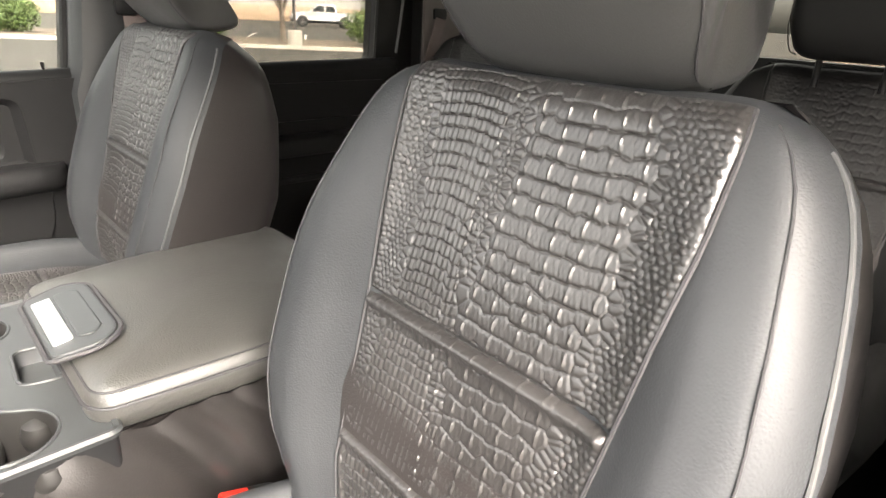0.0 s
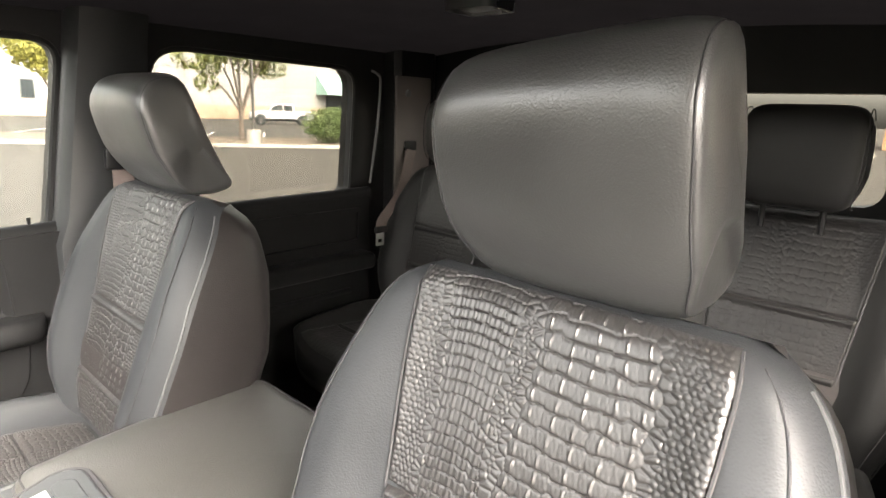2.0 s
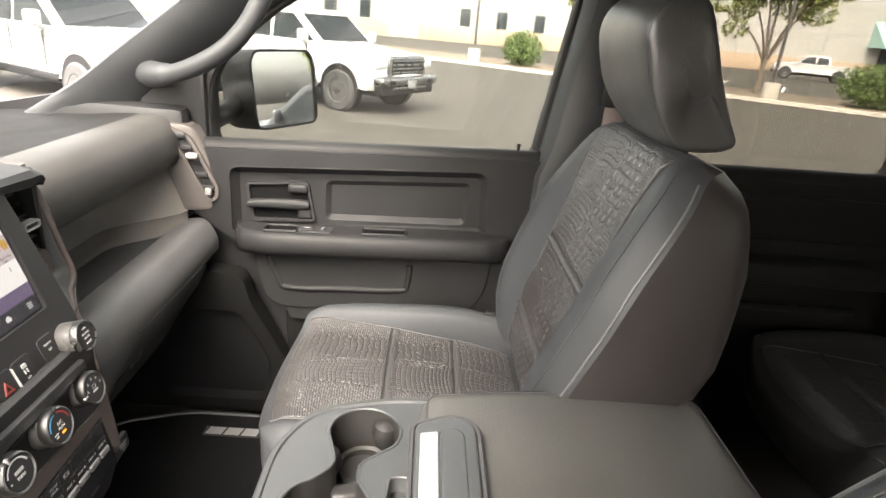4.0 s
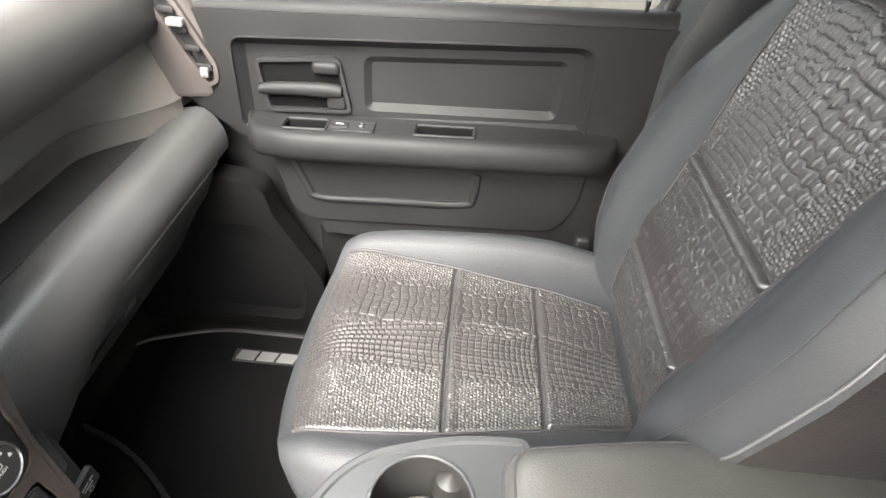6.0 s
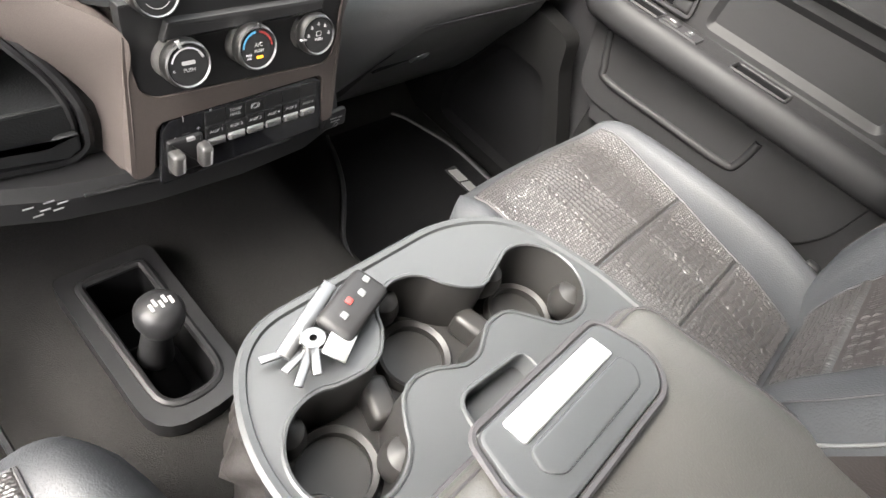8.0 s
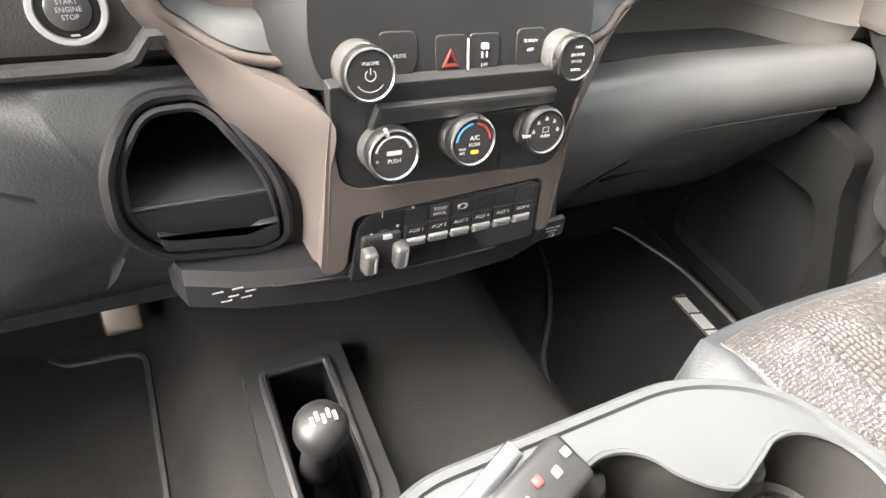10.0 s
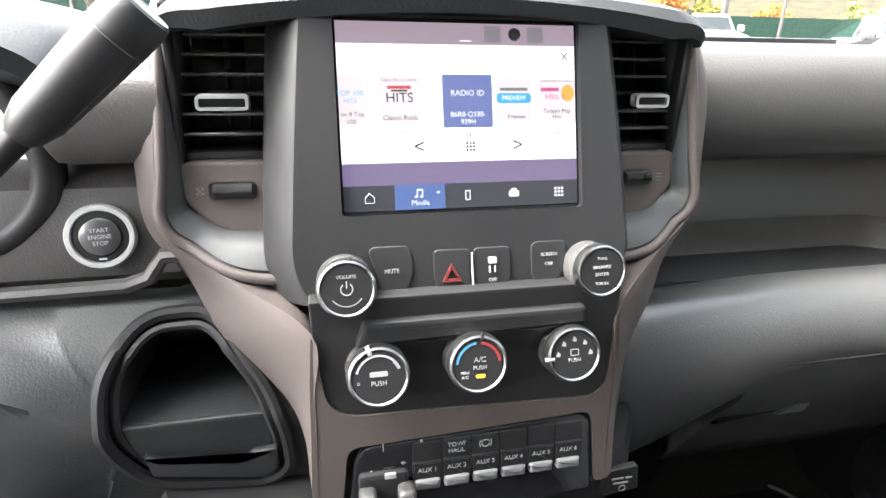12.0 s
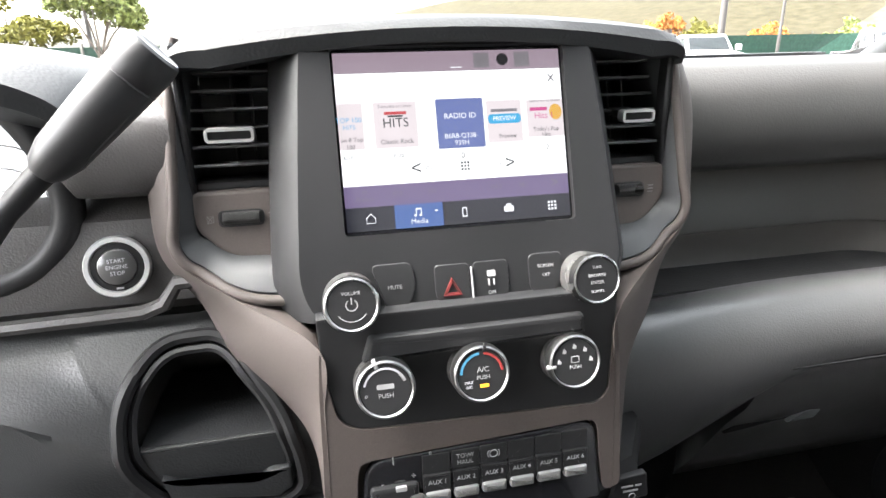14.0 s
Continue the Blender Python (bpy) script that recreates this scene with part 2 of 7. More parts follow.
def part(name, bm, mat, parent=None, label="", smooth=True, angle=38):
    bmesh.ops.recalc_face_normals(bm, faces=bm.faces[:])
    me = bpy.data.meshes.new(name)
    bm.to_mesh(me)
    bm.free()
    return finish(name, me, mat, parent, label, smooth, angle)


def thing(name, label, category, group="", at=(0, 0, 0), kind=""):
    ob = new(name)
    ob.location = at
    ob.empty_display_size = 0.05
    return tagged(ob, label, category, group, kind)


def box(size, at=(0, 0, 0), bevel=0.0, segs=2, m=None, bm=None):
    bm = bm or bmesh.new()
    r = bmesh.ops.create_cube(bm, size=1.0)
    vs = r["verts"]
    for v in vs:
        v.co = Vector((v.co.x * size[0], v.co.y * size[1], v.co.z * size[2]))
    if bevel:
        es = list({e for v in vs for e in v.link_edges})
        out = bmesh.ops.bevel(bm, geom=es, offset=bevel, segments=segs, affect="EDGES", profile=0.5)
        vs = list({v for f in out["faces"] for v in f.verts} | {v for v in vs if v.is_valid})
    t = Matrix.Translation(at) @ (m or Matrix())
    for v in vs:
        v.co = t @ v.co
    return bm


def loft(rings, cap=True, closed=True, bm=None):
    bm = bm or bmesh.new()
    rows = [[bm.verts.new(p) for p in ring] for ring in rings]
    n = len(rows[0])
    for a, b in zip(rows, rows[1:]):
        for i in range(n if closed else n - 1):
            j = (i + 1) % n
            bm.faces.new((a[i], a[j], b[j], b[i]))
    if cap and closed:
        bm.faces.new(rows[0])
        bm.faces.new(list(reversed(rows[-1])))
    return bm


def circle(r, n=24, z=0.0, ry=None):
    return [(r * math.cos(2 * math.pi * i / n), (ry or r) * math.sin(2 * math.pi * i / n), z) for i in range(n)]


def turned(profile, n=32, m=None, cap=True, bm=None):
    """A solid of revolution about z from (radius, height) pairs."""
    rings = [[Vector((r * math.cos(2 * math.pi * i / n), r * math.sin(2 * math.pi * i / n), h)) for i in range(n)] for r, h in profile]
    if m:
        rings = [[m @ p for p in ring] for ring in rings]
    return loft(rings, cap, True, bm)


def tube(points, r, n=10, bm=None, closed=False):
    """A round bar along points; r: one radius or one a point."""
    pts = [Vector(p) for p in points]
    rings = []
    ref = None
    for i, p in enumerate(pts):
        a = pts[(i - 1) % len(pts)] if closed else pts[max(i - 1, 0)]
        b = pts[(i + 1) % len(pts)] if closed else pts[min(i + 1, len(pts) - 1)]
        d = (b - a).normalized()
        if ref is None:
            ref = d.orthogonal().normalized()
        ref = (ref - d * ref.dot(d)).normalized()
        side = d.cross(ref)
        rad = r[i] if isinstance(r, (list, tuple)) else r
        rings.append([p + rad * (math.cos(2 * math.pi * k / n) * ref + math.sin(2 * math.pi * k / n) * side) for k in range(n)])
    if closed:
        rings.append(rings[0])
        bm = bm or bmesh.new()
        loft(rings, False, True, bm)
        bmesh.ops.remove_doubles(bm, verts=bm.verts[:], dist=1e-6)
        return bm
    return loft(rings, True, True, bm)


def smooth_line(points, step=8, closed=False):
    """Catmull-Rom through points."""
    p = [Vector(q) for q in points]
    n = len(p)
    out = []
    for i in range(n if closed else n - 1):
        g = (lambda k: p[k % n]) if closed else (lambda k: p[min(max(k, 0), n - 1)])
        a, b, c, d = g(i - 1), g(i), g(i + 1), g(i + 2)
        for s in range(step):
            t = s / step
            out.append(0.5 * ((2 * b) + (c - a) * t + (2 * a - 5 * b + 4 * c - d) * t * t + (3 * b - a - 3 * c + d) * t**3))
    if not closed:
        out.append(p[-1])
    return out


def rounded(pts, r, n=5):
    """A closed 2D outline with its corners rounded; r: one radius or one a corner."""
    out = []
    k = len(pts)
    for i in range(k):
        p, a, b = Vector(pts[i]), Vector(pts[i - 1]), Vector(pts[(i + 1) % k])
        u, v = (a - p), (b - p)
        rr = r[i] if isinstance(r, (list, tuple)) else r
        rr = min(rr, u.length * 0.49, v.length * 0.49)
        if rr < 1e-5:
            out.append(tuple(p))
            continue
        s, e = p + u.normalized() * rr, p + v.normalized() * rr
        for j in range(n + 1):
            t = j / n
            out.append(tuple((1 - t) ** 2 * s + 2 * t * (1 - t) * p + t * t * e))
    return out


def rect(x0, y0, x1, y1):
    return [(x0, y0), (x1, y0), (x1, y1), (x0, y1)]


def plate(outer, holes, where, thick, back=True):
    """A plate with openings: 2D outlines, where(u, v, w) gives the place, w runs from 0 to thick."""
    bm = bmesh.new()
    for w in (0.0, thick):
        vs = []
        es = []
        for loop in (outer, *holes):
            ring = [bm.verts.new(where(u, v, w)) for u, v in loop]
            es += [bm.edges.new((ring[i], ring[(i + 1) % len(ring)])) for i in range(len(ring))]
            vs.append(ring)
        if w == 0.0 or back:
            bmesh.ops.triangle_fill(bm, use_beauty=True, edges=es)
        if w == 0.0:
            first = vs
    for ra, rb in zip(first, vs):
        for i in range(len(ra)):
            j = (i + 1) % len(ra)
            bm.faces.new((ra[i], ra[j], rb[j], rb[i]))
    return bm


def slab(outline, where, thick, bevel=0.0, segs=2):
    """A solid from a 2D outline; bevel rounds its w = thick edge."""
    bm = bmesh.new()
    rings = []
    steps = [(0.0, 0.0)]
    if bevel:
        c = Vector((sum(p[0] for p in outline) / len(outline), sum(p[1] for p in outline) / len(outline)))
        for i in range(segs + 1):
            a = i / segs * math.pi / 2
            steps.append((thick - bevel + bevel * math.sin(a), bevel * (1 - math.cos(a))))
    else:
        steps.append((thick, 0.0))
    if bevel:
        steps.append((thick, bevel * 1.35))
    for w, inset in steps:
        rings.append([where(*p, w) for p in shrink(outline, inset)])
    return loft(rings, True, True, bm)


def shrink(outline, d):
    """An outline moved inwards by d (a rough offset that suits rounded shapes)."""
    if not d:
        return list(outline)
    n = len(outline)
    area = sum(outline[i][0] * outline[(i + 1) % n][1] - outline[(i + 1) % n][0] * outline[i][1] for i in range(n))
    sg = 1 if area > 0 else -1
    out = []
    for i in range(n):
        a, b = Vector(outline[i - 1][:2]), Vector(outline[(i + 1) % n][:2])
        t = b - a
        t = t.normalized() if t.length > 1e-9 else Vector((1, 0))
        out.append((outline[i][0] - sg * t.y * d, outline[i][1] + sg * t.x * d))
    return out


def flat(u0=(1, 0, 0), v0=(0, 0, 1), w0=(0, -1, 0), o=(0, 0, 0)):
    u0, v0, w0, o = Vector(u0), Vector(v0), Vector(w0), Vector(o)
    return lambda u, v, w: o + u0 * u + v0 * v + w0 * w


def text_mesh(body, size, mat, parent, m, name="lettering", align="CENTER", extrude=0.0002, label=""):
    cu = bpy.data.curves.new(name, "FONT")
    cu.body, cu.size, cu.extrude = body, size, extrude
    cu.align_x, cu.align_y = align, "CENTER"
    cu.resolution_u = 3
    tmp = bpy.data.objects.new("tmp_text", cu)
    scene.collection.objects.link(tmp)
    me = bpy.data.meshes.new_from_object(tmp.evaluated_get(bpy.context.evaluated_depsgraph_get()))
    bpy.data.objects.remove(tmp)
    me.transform(m)
    me.name = name
    return finish(name, me, mat, parent, label, smooth=False)


def interp(x, xs, ys):
    return float(np.interp(x, xs, ys))


# ---- cabin shell ----
def side(sign, x=0.80):
    return lambda u, v, w: Vector((sign * (x + w), u, v))


FRONT_WINDOW = rounded([(0.06, 0.838), (-0.675, 0.866), (-0.738, 1.285), (-0.36, 1.29), (-0.07, 1.13), (0.06, 0.99)], [0.02, 0.02, 0.06, 0.10, 0.10, 0.05])
REAR_WINDOW = rounded([(-0.90, 0.872), (-1.545, 0.885), (-1.572, 1.284), (-0.92, 1.295)], [0.03, 0.03, 0.07, 0.10])
SIDE = [(0.62, 0.10), (0.62, 0.87), (0.36, 0.93), (-0.30, 1.35), (-1.98, 1.37), (-1.98, 0.10)]
wall_right = part("wall_passenger_side", plate(SIDE, [FRONT_WINDOW, REAR_WINDOW], side(1), 0.07), M_BLACK)
tagged(wall_right, "black painted cab side with two window openings", "wall", kind="structure")
LEFT_OPENING = [(0.20, 0.62), (0.20, 0.86), (0.10, 1.02), (-0.34, 1.30), (-0.70, 1.30), (-0.67, 0.90), (-0.66, 0.62)]
wall_left = part("wall_driver_side", plate(SIDE, [rounded(LEFT_OPENING, 0.06), REAR_WINDOW], side(-1, 0.86), 0.05), M_BLACK)
tagged(wall_left, "black cab side with a wide opening on the driver side", "wall", kind="structure")

for nm, outline in (("window_1", FRONT_WINDOW), ("window_2", REAR_WINDOW)):
    w = thing(nm, "clear side window glass in a black frame", "window", kind="structure")
    pane = part("pane", slab(outline, side(1, 0.838), 0.004), M_GLASS if nm == "window_1" else M_TINT, w, smooth=False)
    pane.visible_shadow = False
    ring = [Vector((0.802, u, v)) for u, v in outline]
    part("weatherstrip", tube(ring, 0.008, 6, closed=True), M_BLACK, w)

roof = bmesh.new()
rows = []
for k in range(13):
    y = -0.27 - k * 1.72 / 12
    edge = interp(y, [-2.0, -0.45, -0.27], [1.335, 1.335, 1.31])
    mid = edge + 0.055
    rows.append([(0.87 * q, y, edge + (mid - edge) * (1 - abs(q) ** 2.4)) for q in np.linspace(-1, 1, 17)])
loft(rows, False, False, roof)
bmesh.ops.solidify(roof, geom=roof.faces[:], thickness=-0.03)
tagged(part("ceiling", roof, M_HEADLINER), "black cloth headliner", "ceiling", kind="structure")

REARGLASS = rounded(rect(-0.60, 0.985, 0.60, 1.232), 0.05)
rear = part("wall_rear", plate(rect(-0.92, 0.10, 0.92, 1.40), [REARGLASS], lambda u, v, w: Vector((u, -1.90 - w, v)), 0.06), M_BLACK)
tagged(rear, "black rear cab wall with a wide window", "wall", kind="structure")
w3 = thing("window_3", "wide rear window glass", "window", kind="structure")
pane = part("pane", slab(REARGLASS, lambda u, v, w: Vector((u, -1.93 - w, v)), 0.004), M_TINT, w3, smooth=False)
pane.visible_shadow = False
w5 = thing("window_5", "tinted driver side rear window glass", "window", kind="structure")
pane = part("pane", slab(REAR_WINDOW, side(-1, 0.885), 0.004), M_TINT, w5, smooth=False)
pane.visible_shadow = False

# windscreen and its pillars
ws = thing("window_4", "raked windscreen glass above the dashboard", "window", kind="structure")
bm = bmesh.new()
rows = []
for k in range(7):
    t = k / 6
    rows.append([(q * (0.80 - 0.10 * t), 0.74 - 0.98 * t - 0.16 * q * q * (1 - 0.5 * t), 0.885 + 0.455 * t) for q in np.linspace(-1, 1, 13)])
loft(rows, False, False, bm)
pane = part("pane", bm, M_SCREEN, ws)
pane.visible_shadow = False
EDGE_GLASS = [(0.745, 0.45, 0.868), (0.735, 0.30, 0.965), (0.728, 0.213, 1.031), (0.722, 0.14, 1.085), (0.716, 0.067, 1.140), (0.70, -0.03, 1.207), (0.685, -0.28, 1.345)]
EDGE_DOOR = [(0.815, 0.22, 0.860), (0.81, 0.13, 0.965), (0.80, 0.06, 1.020), (0.79, -0.02, 1.085), (0.785, -0.10, 1.150), (0.78, -0.20, 1.215), (0.77, -0.45, 1.325)]
for sg in (1, -1):
    bm = bmesh.new()
    rings = []
    for a, b in zip(smooth_line(EDGE_GLASS, 5), smooth_line(EDGE_DOOR, 5)):
        ring = []
        for q, inward in ((-0.08, -0.03), (-0.03, -0.004), (0.03, 0.010), (0.2, 0.022), (0.45, 0.030), (0.7, 0.026), (0.9, 0.014), (1.0, -0.002), (1.0, -0.05)):
            p = a.lerp(b, q)
            ring.append((sg * (p.x - inward), p.y, p.z))
        for q in (0.9, 0.3):
            p = a.lerp(b, q)
            ring.append((sg * (p.x + 0.06), p.y + 0.02, p.z))
        rings.append(ring)
    loft(rings, True, True, bm)
    tagged(part("pillar_trim_a", bm, M_PILLAR, angle=60), "dark grey windscreen pillar trim", "pillar", kind="structure")

grab = thing("grab_handle", "dark grey grab handle on the windscreen pillar", "handle")
line = [(0.765, 0.165, 0.99), (0.715, 0.125, 0.992), (0.690, 0.070, 1.005), (0.676, 0.015, 1.030), (0.670, -0.03, 1.060), (0.668, -0.068, 1.100), (0.668, -0.095, 1.145), (0.675, -0.115, 1.195), (0.70, -0.14, 1.240), (0.74, -0.17, 1.265)]
part("grip", tube(smooth_line(line, 6), [0.030, 0.030, 0.029, 0.028, 0.027, 0.026, 0.025, 0.024, 0.023, 0.022] + [0.0185] * 30 + [0.020, 0.022, 0.024, 0.026, 0.028] * 3, 14), M_PILLAR, grab)

# pillar between the doors
bm = bmesh.new()
rings = []
for z, y0, y1 in ((0.16, -0.66, -0.92), (0.84, -0.665, -0.90), (0.90, -0.685, -0.88), (1.28, -0.74, -0.90), (1.36, -0.75, -0.91)):
    rings.append([(0.83, y0, z), (0.755, y0, z), (0.732, y0 - 0.015, z), (0.725, y0 - 0.05, z), (0.725, y1 + 0.03, z), (0.74, y1, z), (0.83, y1, z)])
loft(rings, True, True, bm)
tagged(part("pillar_trim_b", bm, M_PILLAR), "grey plastic door pillar trim", "pillar", kind="structure")
bm = bmesh.new()
rings = []
for z in (0.16, 0.90, 1.25, 1.36):
    rings.append([(0.83, -1.69, z), (0.76, -1.70, z), (0.742, -1.72, z), (0.735, -1.87, z), (0.76, -1.90, z), (0.83, -1.90, z)])
loft(rings, True, True, bm)
tagged(part("pillar_trim_c", bm, M_BLACK), "black rear pillar trim", "pillar", kind="structure")
bm = box((0.012, 0.165, 0.50), (0.733, -1.766, 1.02), 0.005)
tagged(part("trim_belt_panel", bm, M_TRIMBROWN), "grey brown belt guide panel on the rear pillar", "trim", kind="structure")
cap = thing("trim_screw_cap", "round grey screw cap on the belt panel", "trim", kind="structure")
part("cap", turned([(0.013, 0.0), (0.013, 0.003), (0.009, 0.006), (0.003, 0.007)], 18, pose(0.727, -1.735, 1.215, 0, -90, 0)), M_GREYTRIM, cap)

belt = thing("seat_belt", "grey brown rear seat belt hanging from its guide", "seat belt")
part("guide", box((0.010, 0.056, 0.034), (0.724, -1.748, 1.040), 0.005), M_BLACK, belt)
bm = bmesh.new()
rows = []
for p in smooth_line([(0.720, -1.750, 1.026), (0.703, -1.715, 0.965), (0.682, -1.664, 0.886), (0.664, -1.574, 0.812), (0.660, -1.562, 0.785)], 6):
    rows.append([p + Vector((0.004 * s2, 0.022 * s1, 0.004 * s1)) for s1, s2 in ((-1, -0.3), (1, -0.3), (1, 0.3), (-1, 0.3))])
loft(rows, True, True, bm)
part("webbing", bm, M_BELT, belt)
part("latch_body", box((0.014, 0.050, 0.022), (0.660, -1.560, 0.778), 0.005), M_BLACK, belt)
part("tongue", plate(rounded(rect(-0.017, -0.03, 0.017, 0.012), 0.006), [rounded(rect(-0.009, -0.020, 0.009, -0.008), 0.003)], lambda u, v, w: Vector((0.658 + w, -1.556 + u, 0.755 + v)), 0.003), M_SATIN, belt, "steel belt tongue")
belt_front = thing("seat_belt", "grey brown front seat belt on the door pillar", "seat belt")
part("guide", box((0.02, 0.045, 0.05), (0.715, -0.80, 1.03), 0.008), M_BLACK, belt_front)
part("webbing", box((0.006, 0.046, 0.45), (0.718, -0.815, 0.80), 0.002), M_BELT, belt_front)

dome = thing("ceiling_light", "small dome lamp with a chrome edge on the headliner", "ceiling light")
dl = rounded(rect(-0.002, -1.33, 0.118, -1.235), 0.02)
part("frame", plate(dl, [shrink(dl, 0.010)], lambda u, v, w: Vector((u, v, 1.392 - w)), 0.032, True), M_CHROME, dome, "chrome lamp edge")
part("lens", slab(shrink(dl, 0.008), lambda u, v, w: Vector((u, v, 1.392 - w)), 0.026), M_LAMPLENS, dome, "unlit clear lens")
strip = smooth_line([(0.760, -1.600, 1.280), (0.748, -1.615, 1.270), (0.745, -1.627, 1.245), (0.745, -1.615, 1.11), (0.745, -1.585, 0.92)], 6)
tagged(part("trim_weatherstrip", tube(strip, 0.0045, 8), M_GREYTRIM), "grey rubber strip beside the rear door", "trim", kind="structure")

# floor, tunnel and toe board
bm = bmesh.new()
rows = []
for k in range(27):
    y = -1.95 + k * 0.1
    hump = interp(y, [-1.95, -0.9, -0.3, 0.1, 0.35, 0.6], [0.12, 0.15, 0.17, 0.165, 0.20, 0.30])
    toe = 0.0 if y < 0.30 else (y - 0.30) * 1.35
    rows.append([(x, y, 0.15 + toe + hump * h) for x, h in ((-0.88, 0), (-0.60, 0), (-0.36, 0), (-0.30, 0.05), (-0.265, 0.35), (-0.235, 0.8), (-0.20, 1), (0.0, 1.03), (0.14, 1), (0.19, 0.9), (0.23, 0.5), (0.27, 0.12), (0.32, 0), (0.60, 0), (0.88, 0))])
loft(rows, False, False, bm)
for co, no in (((-0.170, 0, 0), (1, 0, 0)), ((-0.088, 0, 0), (1, 0, 0)), ((0, -0.182, 0), (0, 1, 0)), ((0, 0.024, 0), (0, 1, 0))):
    bmesh.ops.bisect_plane(bm, geom=bm.verts[:] + bm.edges[:] + bm.faces[:], plane_co=co, plane_no=no)
shaft = [f for f in bm.faces if -0.170 < f.calc_center_median().x < -0.088 and -0.182 < f.calc_center_median().y < 0.024]
bmesh.ops.delete(bm, geom=shaft, context="FACES")
bmesh.ops.recalc_face_normals(bm, faces=bm.faces[:])
if sum(f.normal.z for f in bm.faces) < 0:
    bmesh.ops.reverse_faces(bm, faces=bm.faces[:])
bmesh.ops.solidify(bm, geom=bm.faces[:], thickness=0.02)
tagged(part("floor", bm, M_CARPET, angle=60), "worn black carpet over the floor and transmission tunnel", "floor", kind="structure")

# firewall and the dark space under the dashboard
tagged(part("wall_firewall", box((1.74, 0.04, 0.80), (0, 0.62, 0.50)), M_BLACK), "black firewall trim under the dashboard", "wall", kind="structure")
kick = [(0.075, 0.575), (-0.030, 0.560), (-0.046, 0.495), (-0.125, 0.335), (-0.100, 0.170), (0.42, 0.165), (0.42, 0.575)]
well = rounded([(0.105, 0.470), (-0.012, 0.470), (-0.036, 0.440), (-0.090, 0.320), (-0.070, 0.205), (0.200, 0.205), (0.205, 0.300)], [0.03, 0.02, 0.02, 0.03, 0.03, 0.04, 0.06])
wk = lambda u, v, w: Vector((0.700 + 0.10 * max(0.0, 0.50 - v) + w, u, v))
tagged(part("trim_kick_panel", plate(rounded(kick, 0.02), [well], wk, 0.05), M_FOOTSHADE), "kick panel beside the footwell, its plastic darkened for shade", "trim", kind="structure")
bm = loft([[wk(u, v, 0.002) for u, v in well], [wk(u, v, 0.020) for u, v in shrink(well, 0.012)]], False, True)
bm.faces.new([v for v in bm.verts][-len(well):])
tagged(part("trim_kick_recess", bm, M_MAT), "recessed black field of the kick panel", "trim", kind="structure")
bm = box((0.05, 1.30, 0.05), (0.775, -0.30, 0.155), 0.012)
tagged(part("trim_sill", bm, M_BLACK), "black door sill trim", "trim", kind="structure")


def mat_with_edge(name, label, outline, z):
    t = thing(name, label, "floor mat")
    w = lambda u, v, h: Vector((u, v, z(u, v) + h))
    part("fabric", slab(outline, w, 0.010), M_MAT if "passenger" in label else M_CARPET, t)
    part("binding", tube([w(u, v, 0.009) for u, v in outline], 0.0055, 6, closed=True), M_EDGE, t, "stitched binding edge")
    return t


floor_z = lambda u, v: 0.152 + max(0.0, v - 0.30) * 1.35
mat_r = mat_with_edge("floor_mat", "black passenger floor mat with stitched edge", rounded([(0.272, -0.20), (0.72, -0.20), (0.72, 0.12), (0.66, 0.285), (0.455, 0.295), (0.428, 0.205), (0.377, 0.116), (0.278, 0.004)], [0.02, 0.05, 0.05, 0.05, 0.04, 0.05, 0.08, 0.05]), floor_z)
mat_l = mat_with_edge("floor_mat", "dark carpet driver floor mat with bound edge", rounded([(-0.74, -0.25), (-0.302, -0.25), (-0.302, 0.248), (-0.425, 0.256), (-0.444, 0.345), (-0.74, 0.345)], [0.04, 0.04, 0.03, 0.03, 0.03, 0.04]), floor_z)
badge = thing("mat_badge", "silver woven badge bar on the passenger floor mat", "badge")
wb = flat((0, 1, 0), (1, 0, 0), (0, 0, 1), (0.651, 0.0, 0.164))
part("backing", slab(rounded(rect(-0.074, -0.017, 0.062, 0.017), 0.003), wb, 0.0012), M_EDGE, badge)
for k, (a, b) in enumerate(((-0.066, -0.030), (-0.024, 0.012), (0.018, 0.056))):
    part("badge_bar", slab([(a, -0.012), (b, -0.012), (b - 0.006, 0.012), (a - 0.006, 0.012)], wb, 0.003), M_SATIN, badge)


